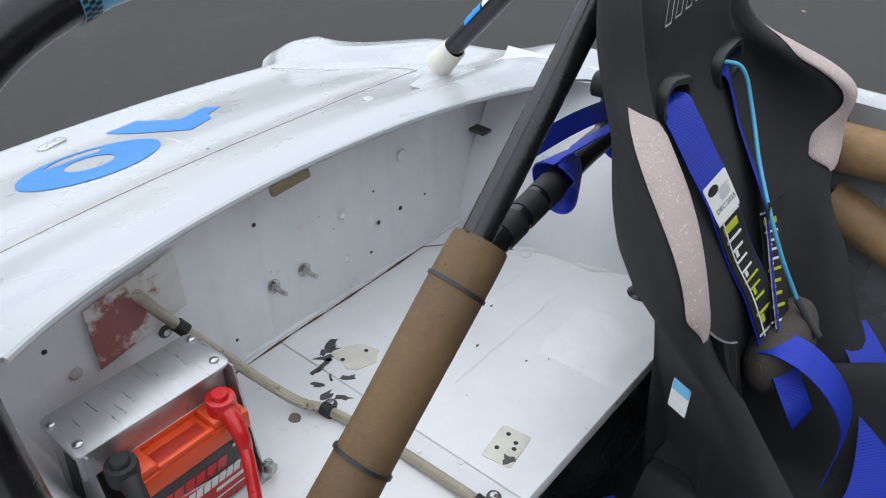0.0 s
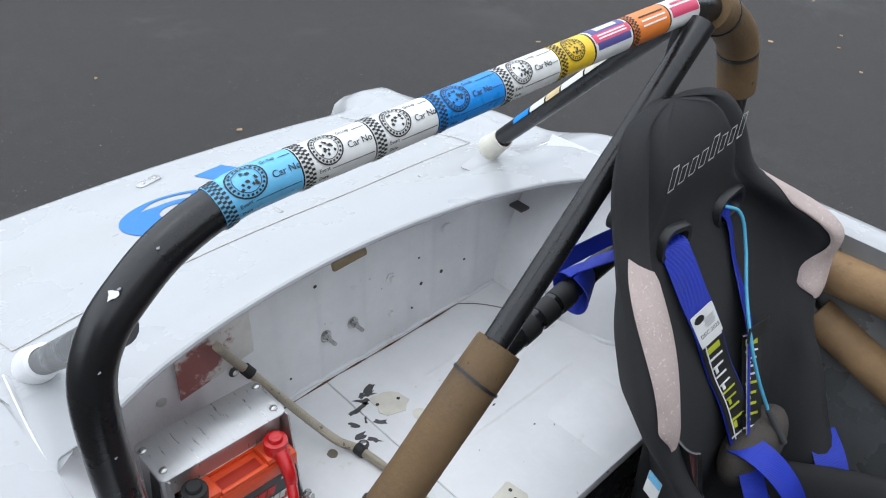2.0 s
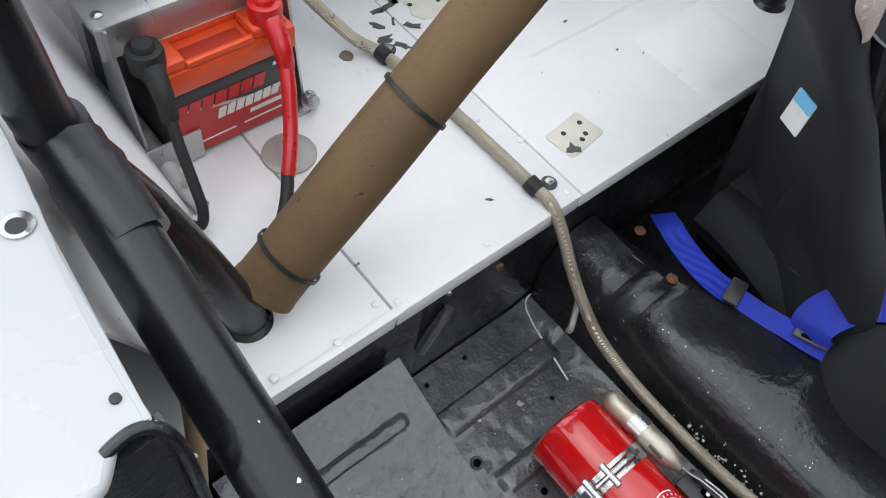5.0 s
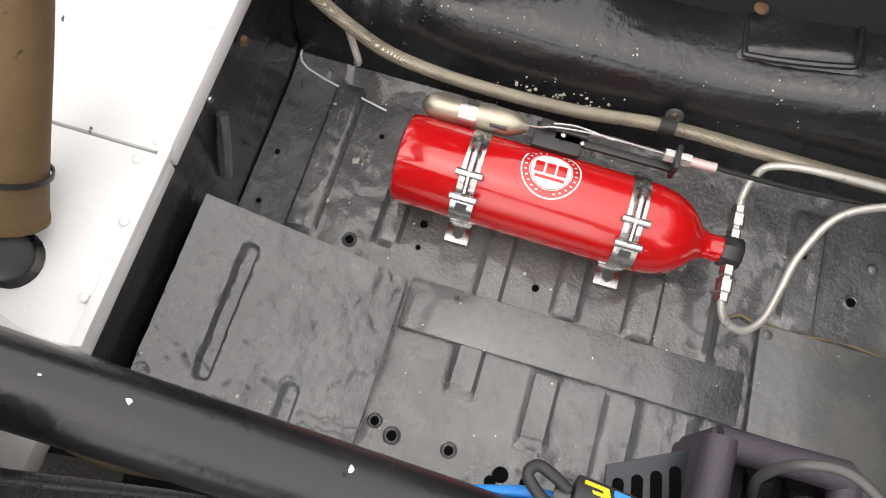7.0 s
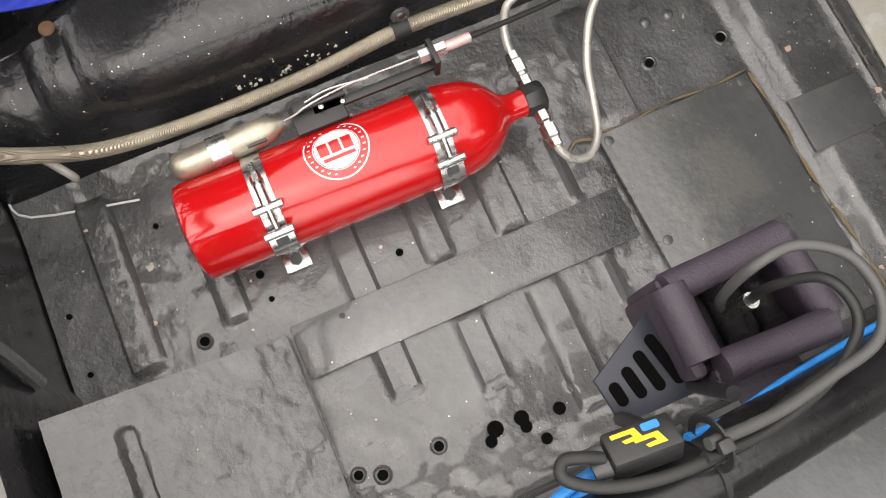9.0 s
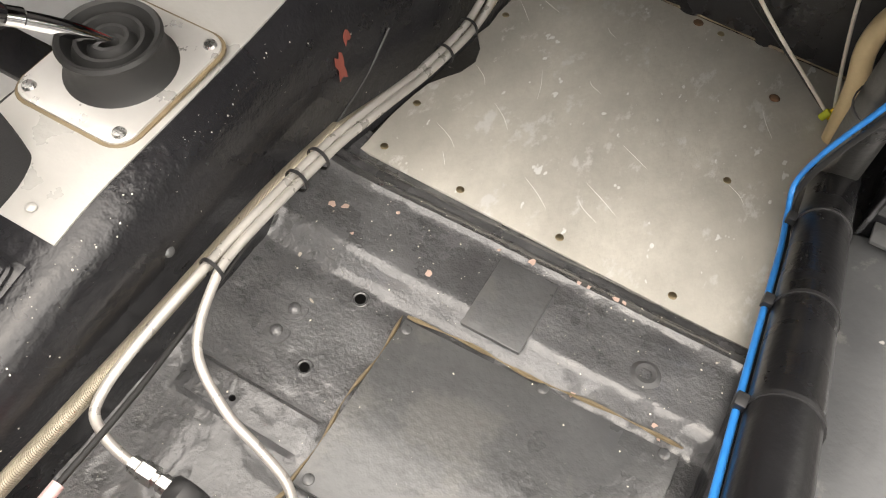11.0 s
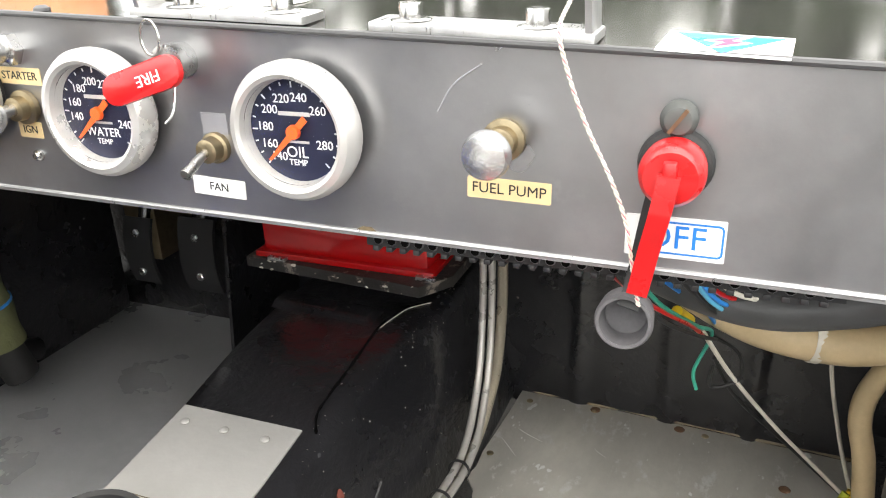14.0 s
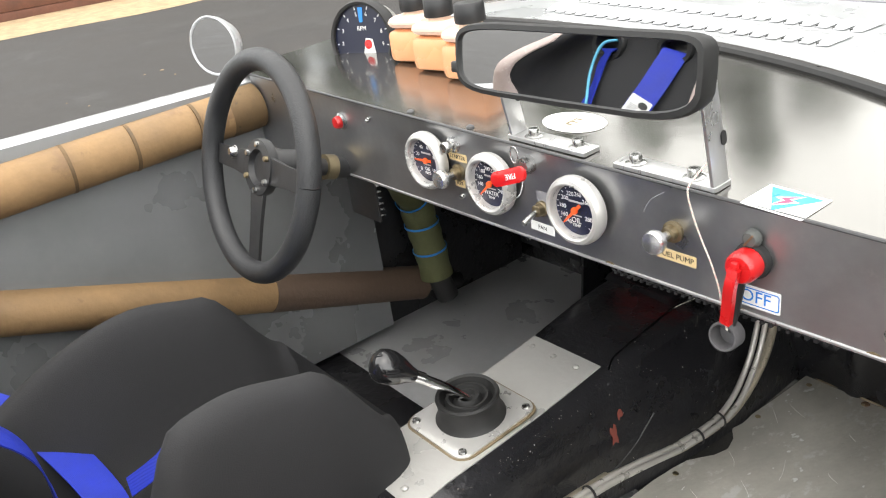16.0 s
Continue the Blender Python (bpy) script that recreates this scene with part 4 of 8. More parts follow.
bm = sheet(lambda u, v: Vector((-0.075 + 0.025 * (1 - v) + (0.158 - 0.005 * (1 - v)) * u, 0.772 + 0.423 * v, pt(0.772 + 0.423 * v))), [k / 10 for k in range(11)], [k / 20 for k in range(21)], 0.003)
part("top_plate", bm, PLATE, tunnel, "bare aluminium tunnel plate")
screws([(x, 1.167, pt(1.167) + 0.002) for x in (-0.053, 0.0, 0.053)] + [(x, 0.79, pt(0.79) + 0.002) for x in (-0.05, 0.005, 0.06)], (0, 0, 1), 0.0055, 0.003, PLATE, tunnel, "rivet")
screws([(0.109, 1.182, 0.386), (0.113, 1.283, 0.385), (0.122, 1.37, 0.385), (0.118, 0.93, 0.36), (0.14, 0.85, 0.31)], (1, 0, 0.5), 0.0065, 0.003, DUSTY, tunnel, "side_rivet")
part("flaked_patch", slab([(p * 1.5, q * 0.7) for p, q in blob(0.012, 13, 0.5)], pose(0.1340, 1.165, 0.305, 0, 77, 0), 0.0008), mat("brick_red_primer", (0.20, 0.05, 0.035), 0.7), tunnel, "flaked patch showing red primer")
part("flaked_patch", slab([(p * 0.9, q * 0.6) for p, q in blob(0.010, 11, 0.5)], pose(0.1285, 1.185, 0.335, 0, 77, 0), 0.0008), bpy.data.materials["brick_red_primer"], tunnel)
bm = bmesh.new()
for k in range(46):
    t = random.random()
    slab(blob(random.uniform(0.0006, 0.0024), 6, 0.5), pose(0.1435 + random.uniform(-.001, .002), 0.42 + 0.09 * random.gauss(0, 0.5), 0.255 + 0.03 * random.gauss(0, 0.5), 0, 82, 0), 0.0014, bm=bm)
part("flaked_specks", bm, FILLER, tunnel, "cluster of pale flaked specks")["kind"] = "stuff"
part("side_seam", sweep([(0.150, 0.98, 0.205), (0.146, 1.1, 0.235), (0.143, 1.2, 0.262), (0.142, 1.26, 0.30)], 0.0016, 6, 5), DARKCHIP, tunnel, "torn seam edge")
FOLD = [(0.100, 1.196), (0.086, 1.222), (0.082, 1.25), (0.079, 1.33), (0.075, 1.41), (0.084, 1.45), (0.093, 1.474), (0.115, 1.497)]
part("front_fold", sweep([(x, y, tun_z(y) + 0.0018) for x, y in FOLD], lambda u: 0.0016 + 0.0004 * math.sin(u * 60), 6, 5), PIT, tunnel, "cracked seam across the tunnel top")
part("seam_chips", sweep([(x + 0.0022, y, tun_z(y) + 0.0022) for x, y in FOLD[4:]], lambda u: 0.0002 + 0.0007 * abs(math.sin(u * 31)), 6, 6), FILLER, tunnel, "pale cracked paint on the seam")
part("top_swage", sheet(lambda u, v: Vector((-0.10 + 0.165 * u, 1.422 + 0.056 * v - 0.012 * u, tun_z(1.45) - 0.001 + 0.007 * sstep(0, 0.25, min(v, 1 - v, 3 * (1 - u))))), [k / 30 for k in range(31)], [k / 14 for k in range(15)]), BLACKT, tunnel, "pressed swage across the tunnel")


def tunnel_at(u, v):
    k = min(12, int(u))
    return tun_fn(k, v).lerp(tun_fn(k + 1, v), u - k)


random.seed(83)
bm = bmesh.new()
for k in range(420):
    u, v = (random.uniform(0.3, 5.0), random.random()) if k % 3 else (random.gauss(4.2, 0.5), random.random())
    if 4.6 < u and 0.43 < v < 0.69:
        u = random.uniform(0.5, 4.0)
    p = tunnel_at(max(0.1, u), v)
    a = (tunnel_at(max(0.1, u) + 0.1, v) - p).normalized()
    b = (tunnel_at(max(0.1, u), min(1, v + 0.004)) - p).normalized()
    n = a.cross(b).normalized()
    if n.z < 0 or n.x < -0.2:
        n = -n
    r = random.choice((0.0003, 0.0003, 0.0004, 0.0005, 0.0009))
    bm.faces.new([bm.verts.new(p + n * 0.0006 + a * r * q[0] + b * r * q[1]) for q in blob(1.0, 6, 0.45)])
part("paint_fleck", bm, FILLER, tunnel, "scattered pale paint flecks")["kind"] = "stuff"
for x, y, z in ((0.047, 0.206, 0.345), (0.04, 0.62, 0.386), (0.02, 0.12, 0.342)):
    bolt((x, y, z), (0, 0, 1), 0.009, 0.003, RUST, tunnel, "rusty_bolt", False)

fw = thing("firewall", "black painted firewall with pressed ribs", "firewall")
part("passenger_firewall", sheet(lambda u, v: Vector((0.13 + 0.62 * u, 1.674 - 0.034 * u - 0.006 * sum(math.exp(-((0.13 + 0.62 * u - c) / 0.010) ** 4) for c in (0.30, 0.44, 0.56)), 0.17 + 0.6 * v)), [k / 80 for k in range(81)], [k / 8 for k in range(9)], 0.004), BLACKT, fw)
part("driver_firewall", box(-0.70, 0.16, 1.72, 1.73, 0.17, 0.80, 0.002), BLACKT, fw)
part("pedal_wall", slab([(1.50, 0.20), (1.74, 0.20), (1.74, 0.62), (1.545, 0.62)], Matrix(((0, 0, 1, -0.25), (1, 0, 0, 0), (0, 1, 0, 0), (0, 0, 0, 1))), 0.006), BLACKT, fw, "black divider plate beside the pedals")
shelf_ = part("ecu_shelf", slab([(-0.17, 1.475), (0.0, 1.462), (0.118, 1.452), (0.150, 1.50), (0.150, 1.72), (-0.17, 1.72)], FLAT(0, 0, 0.452), 0.016, 0.002), mat("worn_shelf_paint", (0.035, 0.033, 0.031), 0.4, 0.1, 0.4, 14, 0.3, 80, worn=((0.24, 0.21, 0.18), 0.44, 26)), fw, "scuffed black shelf above the tunnel")
random.seed(52)
bm = bmesh.new()
for k in range(16):
    x = random.uniform(-0.16, 0.115)
    slab([(p * 1.9, q) for p, q in blob(random.uniform(0.0008, 0.0022), 7, 0.5)], pose(x, 1.4615 - 0.077 * x + 0.001, random.choice((0.4535, 0.4665, 0.460)), 90), 0.0012, bm=bm)
part("edge_chips", bm, FILLER, shelf_, "pale chips along the shelf edge")["kind"] = "stuff"
part("sealer", sweep([(0.20, 1.668, 0.192), (0.4, 1.656, 0.192), (0.70, 1.638, 0.192)], lambda u: 0.002 + 0.0012 * math.sin(u * 70), 6, 8), TAPE, fw, "cracked brown seam sealer")
module = thing("red_ignition_module", "red finned electronics box on the tunnel shelf", "electronics box")
part("case", box(-0.145, 0.12, 1.485, 1.64, 0.476, 0.57, 0.008), RED, module)
part("flange", box(-0.155, 0.13, 1.478, 1.65, 0.4685, 0.478, 0.002), RED, module)
for x in (-0.13, 0.105):
    part("foot_clip", box(x, x + 0.03, 1.470, 1.480, 0.4685, 0.474, 0.001), STEEL, module)

# ---- roll cage ----
cage = thing("roll_cage", "black painted tubular roll hoop with braces and club stickers", "roll cage")
HOOP = [(0.585, -0.028, 0.45), (0.60, -0.035, 0.52), (0.645, -0.055, 0.67), (0.688, -0.066, 0.78), (0.698, -0.07, 0.88), (0.705, -0.078, 1.02), (0.703, -0.082, 1.12), (0.682, -0.086, 1.175), (0.643, -0.09, 1.213), (0.60, -0.094, 1.24), (0.545, -0.097, 1.258), (0.49, -0.097, 1.266), (0.30, -0.097, 1.272), (0.05, -0.097, 1.284), (-0.25, -0.097, 1.297), (-0.33, -0.097, 1.293), (-0.42, -0.095, 1.27), (-0.50, -0.09, 1.215), (-0.545, -0.085, 1.14), (-0.562, -0.08, 1.03), (-0.56, -0.07, 0.88), (-0.545, -0.066, 0.77), (-0.50, -0.05, 0.62), (-0.445, -0.045, 0.45)]
part("main_hoop", sweep(HOOP, 0.0225, 24, 6), TUBE, cage)
part("diagonal_brace", rod((0.535, -0.045, 0.455), (-0.29, -0.06, 1.287), 0.0215, 24), TUBE, cage, "black diagonal tube")
hb = part("harness_bar", sweep([(0.15, -0.062, 0.803), (0.04, -0.070, 0.822), (-0.114, -0.075, 0.850), (-0.245, -0.078, 0.866), (-0.55, -0.075, 0.885)], 0.021, 20, 6), TUBE, cage)
for x in (0.045, -0.005, -0.05):
    part("tape_wrap", rod((x, -0.070 - 0.02 * (0.04 - x), 0.822 + 0.182 * (0.04 - x)), (x - 0.035, -0.070 - 0.02 * (0.075 - x), 0.822 + 0.182 * (0.075 - x)), 0.0228 + 0.006 * abs(x), 16), RUBBER, hb, "torn black tape")
part("centre_strut", rod((-0.30, -0.095, 1.28), (-0.255, -0.085, 0.855), 0.016, 16), TUBE, cage)
ls = part("rear_stay", rod((-0.335, -0.12, 1.275), (-0.405, -0.53, 0.845), 0.02, 20), TUBE, cage, "black rear stay")
part("stay_boot", lathe([(0.0205, 0.035), (0.024, 0.033), (0.027, -0.005), (0.030, -0.03), (0, -0.03)], axis_frame((-0.407, -0.535, 0.835), (0.07, 0.41, 0.43)), 24), FILLER, ls, "cream rubber stay boot")
d = Vector((-0.405, -0.53, 0.845)) - Vector((-0.335, -0.12, 1.275))
rs = part("rear_stay", rod((0.66, -0.105, 1.16), (0.655, -0.47, 0.84), 0.02, 20), TUBE, cage)
part("stay_boot", lathe([(0.0205, 0.05), (0.026, 0.045), (0.029, -0.005), (0.032, -0.04), (0, -0.04)], axis_frame((0.655, -0.475, 0.835), (0, 0.36, 0.33)), 24), INNER, rs, "white painted stay base")
part("left_top_pad", sweep([(-0.375, -0.096, 1.285), (-0.43, -0.095, 1.262), (-0.50, -0.09, 1.213), (-0.535, -0.087, 1.15), (-0.55, -0.083, 1.10)], 0.037, 20, 6), FOAM, cage, "brown foam sleeve on the hoop corner")
for p, q in (((-0.415, -0.095, 1.268), (-0.419, -0.095, 1.266)), ((-0.517, -0.088, 1.187), (-0.519, -0.088, 1.182))):
    part("zip_tie", rod(p, q, 0.0385, 20), PLASTIC, cage)
part("hoop_collar", sweep([(0.69, -0.066, 0.80), (0.684, -0.0655, 0.765), (0.672, -0.063, 0.735)], 0.0265, 20, 4), TUBE, cage)
sb = part("door_bar", sweep([(0.686, -0.055, 0.785), (0.690, 0.15, 0.72), (0.691, 0.6, 0.567), (0.692, 0.95, 0.446), (0.696, 1.17, 0.358), (0.705, 1.345, 0.280)], 0.0265, 22, 5), TUBE, cage, "thick black side bar")
part("bar_collar", rod((0.686, -0.03, 0.777), (0.684, 0.03, 0.758), 0.029, 20), TUBE, sb)
for x, y, z in ((0.692, 0.90, 0.464), (0.693, 1.03, 0.415), (0.6965, 1.19, 0.3495), (0.691, 0.55, 0.584)):
    part("cable_tie", rod((x, y, z), (x, y + 0.0045, z - 0.0017), 0.0280, 22), PLASTIC, sb)
    part("tie_head", box(x - 0.036, x - 0.027, y - 0.004, y + 0.008, z - 0.004, z + 0.005, 0.001), PLASTIC, sb)
# Leg paint is greyer than the other tubes: a sheen put into the colour.
fu = part("front_upright", sweep([(0.703, 1.345, 0.272), (0.697, 1.32, 0.335), (0.684, 1.265, 0.49), (0.679, 1.235, 0.60), (0.676, 1.215, 0.70), (0.674, 1.20, 0.80)], 0.0235, 22, 5), mat("worn_leg_tube_paint", (0.045, 0.044, 0.042), 0.34, 0.35, 0.3, 8, 0.15, 90, 0.2, spots=((0.5, 0.48, 0.44), 0.215, 60)), cage, "grey-black front leg tube")
part("weld_bead", lathe([(0.0255, -0.006), (0.0295, 0.0), (0.0255, 0.006)], axis_frame((0.7005, 1.325, 0.292), (0.1, 0.75, -0.45)), 22), TUBE, fu)
part("cable_tie", lathe([(0.0247, -0.002), (0.0262, -0.002), (0.0262, 0.002), (0.0247, 0.002)], axis_frame((0.685, 1.263, 0.460), (-0.06, -0.35, 0.9)), 22), PLASTIC, fu)
part("white_tie", sweep([(0.681 + 0.028 * math.cos(a), 1.247 + 0.027 * math.sin(a), 0.560 + 0.022 * math.cos(a + 2.6)) for a in (k * math.tau / 14 for k in range(15))], 0.0024, 8, 3), WHITEW, fu, "cream cord looped round the leg")
part("front_foot", rod((0.703, 1.345, 0.282), (0.706, 1.38, 0.19), 0.0255, 20), TUBE, cage)
for x, y, bx in ((0.585, -0.028, 0.03), (-0.445, -0.045, 0.03)):
    part("foot_weld", lathe([(0.0225, 0.006), (0.026, 0.003), (0.029, 0.0)], FLAT(x, y, 0.450), 20), TUBE, cage)
random.seed(31)
for x, y, z in ((0.683, 0.19, 0.708), (0.682, 0.235, 0.692), (0.68, 0.36, 0.656), (0.69, 0.42, 0.637), (0.68, 0.44, 0.63)):
    part("paint_chip", slab(blob(random.uniform(0.0010, 0.0022), 8, 0.4), pose(x, y, z + 0.0260, -17, 0, 20), 0.0008), WLAB, cage, smooth=False)
for x, y, z, rx, ry in ((0.662, -0.075, 1.226, -15, 20), (0.70, -0.058, 1.16, -60, 25), (0.62, -0.076, 1.252, -25, 15), (0.705, -0.056, 1.05, -80, 10)):
    part("paint_chip", slab([(p * 1.5, q) for p, q in blob(0.0011, 8, 0.5)], pose(x, y, z, rx, ry), 0.0008), GREYINK, cage, smooth=False)
part("torn_sticker", slab(blob(0.0048, 11, 0.5), pose(0.668, -0.0765, 1.2215, -28, 38), 0.0007), WLAB, cage, "torn blue sticker scrap", False)


# stickers wrapped round the hoop's top
HOOP_LINE = [p for p in smooth_path(HOOP, 6) if p.z > 1.20]


def hoop_at(x):
    """Centre line of the hoop's top at x, and the direction square to it."""
    for p, q in zip(HOOP_LINE, HOOP_LINE[1:]):
        if p.x >= x > q.x:
            d = (p - q).normalized()
            return p.lerp(q, (p.x - x) / (p.x - q.x)), Vector((-d.z, 0, d.x)).normalized()
    return HOOP_LINE[0], Vector((0, 0, 1))


def around(x, ang, r):
    c, n = hoop_at(x)
    return c + Vector((0, r * math.cos(ang), 0)) + n * (r * math.sin(ang))


def wrap_sheet(x0, x1, r, a0, a1, n=10):
    return sheet(lambda u, v: around(x0 + (x1 - x0) * u, a0 + (a1 - a0) * v, r), [k / n for k in range(n + 1)], [k / 20 for k in range(21)], 0.0004)


def wrapped_words(words, size, x, ang, parent, ink=INK):
    return lettering(words, size, None, parent, ink, 0.0002, lambda c: around(x - c.x, ang + c.y / 0.0237, 0.0241 + c.z), "LEFT")


def hoop_sticker(x0, x1, base, crest=True, words=True, ink=INK, check=True):
    s = thing("scrutineering_sticker", "wrapped %s club sticker with chequered edge on the hoop" % base.name.replace("_sticker", "").replace("_label", "").replace("_", " "), "sticker", "hoop stickers")
    part("film", wrap_sheet(x0 - 0.001, x1 + 0.001, 0.0233, radians(-150), radians(175)), base, s)
    if check:
        bm = bmesh.new()
        for c in range(3):
            for k in range(40):
                if (c + k) % 2 == 0:
                    a = radians(-100 + k * 6.4)
                    sheet(lambda u, v: around(x0 - 0.0015 - c * 0.0042 - 0.0042 * u, a + radians(6.4) * v, 0.0241), [0, 1], [0, 1], 0.0002, bm)
        part("chequer_band", bm, ink, s)["kind"] = "stuff"
    if crest:
        xc, ac = x0 - 0.036, radians(58)
        for nm, r0, r1 in (("crest_ring", 0.0195, 0.0178), ("crest_ring", 0.0135, 0.0127)):
            bm = bmesh.new()
            pts = [(math.cos(k * math.tau / 32), math.sin(k * math.tau / 32)) for k in range(32)]
            a = [bm.verts.new(around(xc + r0 * p, ac + r0 * q / 0.0237, 0.0242)) for p, q in pts]
            b = [bm.verts.new(around(xc + r1 * p, ac + r1 * q / 0.0237, 0.0242)) for p, q in pts]
            for i in range(32):
                bm.faces.new((a[i], a[(i + 1) % 32], b[(i + 1) % 32], b[i]))
            part(nm, bm, ink, s)
        bm = bmesh.new()
        for k in range(22):
            p, q = 0.0157 * math.cos(k * math.tau / 22), 0.0157 * math.sin(k * math.tau / 22)
            bm.faces.new([bm.verts.new(around(xc + p + i, ac + (q + j) / 0.0237, 0.0242)) for i, j in ((-.0012, -.0012), (.0012, -.0012), (.0012, .0012), (-.0012, .0012))])
        for k in range(14):
            p, q = random.uniform(-0.009, 0.009), random.uniform(-0.009, 0.009)
            bm.faces.new([bm.verts.new(around(xc + p + i, ac + (q + j) / 0.0237, 0.0242)) for i, j in ((-.0019, -.0006), (.0004, -.002), (.0019, .0006), (-.0006, .0018))])
        part("crest_pattern", bm, ink, s)["kind"] = "stuff"
    if words:
        wrapped_words("Car No", 0.0105, x0 - 0.060, radians(42), s, ink)
        part("rule_line", wrap_sheet(x0 - 0.092, x1 + 0.004, 0.0241, radians(37.5), radians(39), 2), ink, s)
        wrapped_words("Event", 0.0062, x0 - 0.018, radians(5), s, ink)
        part("rule_line", wrap_sheet(x0 - 0.035, x1 + 0.004, 0.0241, radians(1), radians(2.4), 2), ink, s)
        wrapped_words("Date", 0.0062, x0 - 0.018, radians(-17), s, ink)
        wrapped_words("Group", 0.0062, x0 - 0.056, radians(86), s, ink)
        part("rule_line", wrap_sheet(x0 - 0.076, x1 + 0.004, 0.0241, radians(80), radians(81.5), 2), ink, s)
    return s


random.seed(7)
hoop_sticker(0.553, 0.460, SKYBLUE)
hoop_sticker(0.460, 0.364, WLAB)
hoop_sticker(0.364, 0.270, WLAB)
hoop_sticker(0.270, 0.156, MIDBLUE)
hoop_sticker(0.156, 0.047, WLAB)
hoop_sticker(0.047, -0.028, YELLOW, True, False)
s = hoop_sticker(-0.030, -0.118, WLAB, False, False, INK, False)
part("badge_field", wrap_sheet(-0.036, -0.112, 0.0238, radians(15), radians(118)), NAVY, s)
part("badge_band", wrap_sheet(-0.033, -0.115, 0.0242, radians(40), radians(72)), PINKRED, s)
part("badge_mark", wrap_sheet(-0.05, -0.098, 0.0243, radians(84), radians(104)), WLAB, s)
for a in (49, 60):
    part("unreadable_line", wrap_sheet(-0.042, -0.106, 0.0246, radians(a), radians(a + 5)), WLAB, s)
s = hoop_sticker(-0.120, -0.215, ORSTK, False, False)
for a in (30, 48, 66):
    part("unreadable_line", wrap_sheet(-0.145, -0.205, 0.0241, radians(a), radians(a + 6)), INK if a == 66 else WLAB, s)
s = hoop_sticker(-0.217, -0.30, WLAB, False, False, INK, False)
part("badge_band", wrap_sheet(-0.222, -0.295, 0.0240, radians(20), radians(60)), PINKRED, s)
part("unreadable_line", wrap_sheet(-0.23, -0.285, 0.0243, radians(70), radians(80)), PINKRED, s)
# strip of small stickers on the rear stay
A, B = Vector((-0.335, -0.12, 1.275)), Vector((-0.405, -0.53, 0.845))
stay_stickers = thing("stay_sticker_strip", "row of small worn event stickers on the rear stay", "stickers")
for t0, t1, m in ((0.13, 0.26, WLAB), (0.265, 0.285, GREEN), (0.29, 0.40, FILLER), (0.41, 0.53, WLAB), (0.54, 0.62, CREAM), (0.63, 0.72, WLAB), (0.73, 0.83, MIDBLUE)):
    ax = (B - A).normalized()
    sd = Vector((1, 0, 0)) - ax * ax.x
    sd.normalize()
    up = sd.cross(ax)
    up = up if up.z > 0 else -up
    part("small_sticker", sheet(lambda u, v: A + ax * (t0 + (t1 - t0) * u) * (B - A).length + (sd * math.sin(-0.1 + 1.3 * v) + up * math.cos(-0.1 + 1.3 * v)) * 0.0206, [0, 1], [k / 6 for k in range(7)], 0.0003), m, stay_stickers)

# padding on the diagonal
pad = thing("diagonal_padding", "brown foam padding tied round the diagonal brace", "foam padding")
P0, P1 = Vector((0.552, -0.036, 0.487)), Vector((0.132, -0.048, 0.852))
dv = (P1 - P0)
bm = bmesh.new()
sweep([P0, P0 + dv * 0.01, P0 + dv * 0.3, P0 + dv * 0.6, P0 + dv * 0.99, P1], lambda t: 0.0388 - (0.002 if t in (0, 1) else 0) + 0.0008 * math.sin(t * 19), 28, 5, bm)
part("foam_sleeve", bm, FOAM, pad)
part("foam_core", lathe([(0.0225, 0.0012), (0.038, 0.0012)], axis_frame(P1, dv), 24), FOAMTAN, pad)
for t in (0.075, 0.47, 0.905):
    c = P0 + dv * t
    n = dv.normalized()
    tilt = n + Vector((0, 0.06, 0))
    tie = part("zip_tie", lathe([(0.0400, -0.0025), (0.0420, -0.0025), (0.0420, 0.0025), (0.0400, 0.0025)], axis_frame(c, tilt), 30), PLASTIC, pad)
    part("tie_head", box(-0.004, 0.004, -0.004, 0.004, -0.004, 0.004, 0.001, m=axis_frame(c + Vector((-0.022, 0.012, 0.027)) * 1.16, tilt)), PLASTIC, tie)

# ---- battery ----
brk = thing("battery_bracket", "brushed aluminium battery clamp bolted to the shelf", "bracket")
part("top_plate", slab(rounded(0.232, 0.098, 0.012), pose(0.462, -0.354, 0.655), 0.0035, 0.001), BRACKET, brk)
part("front_web", box(0.355, 0.575, -0.320, -0.3165, 0.605, 0.655, 0.001), BRACKET, brk)
for x0, x1 in ((0.347, 0.350), (0.566, 0.569)):
    part("side_leg", slab([(-0.41, 0.452), (-0.268, 0.452), (-0.268, 0.475), (-0.30, 0.655), (-0.405, 0.655)], Matrix(((0, 0, 1, x0), (1, 0, 0, 0), (0, 1, 0, 0), (0, 0, 0, 1))), 0.003), BRACKET, brk)
part("side_slot", slab([(-0.385, 0.53), (-0.35, 0.53), (-0.34, 0.62), (-0.37, 0.62)], Matrix(((0, 0, 1, 0.5692), (1, 0, 0, 0), (0, 1, 0, 0), (0, 0, 0, 1))), 0.0006), INK, brk)
screws([(0.355, -0.387, 0.6585), (0.361, -0.325, 0.6585), (0.564, -0.327, 0.6585), (0.570, -0.383, 0.6585)], (0, 0, 1), 0.0072, 0.005, STEEL, brk, "cap_screw")
part("foot_plate", box(0.345, 0.375, -0.29, -0.255, 0.4505, 0.4535, 0.0008), BRACKET, brk)
part("front_toe", box(0.50, 0.572, -0.268, -0.2645, 0.452, 0.50, 0.001), BRACKET, brk, "bent front tab")
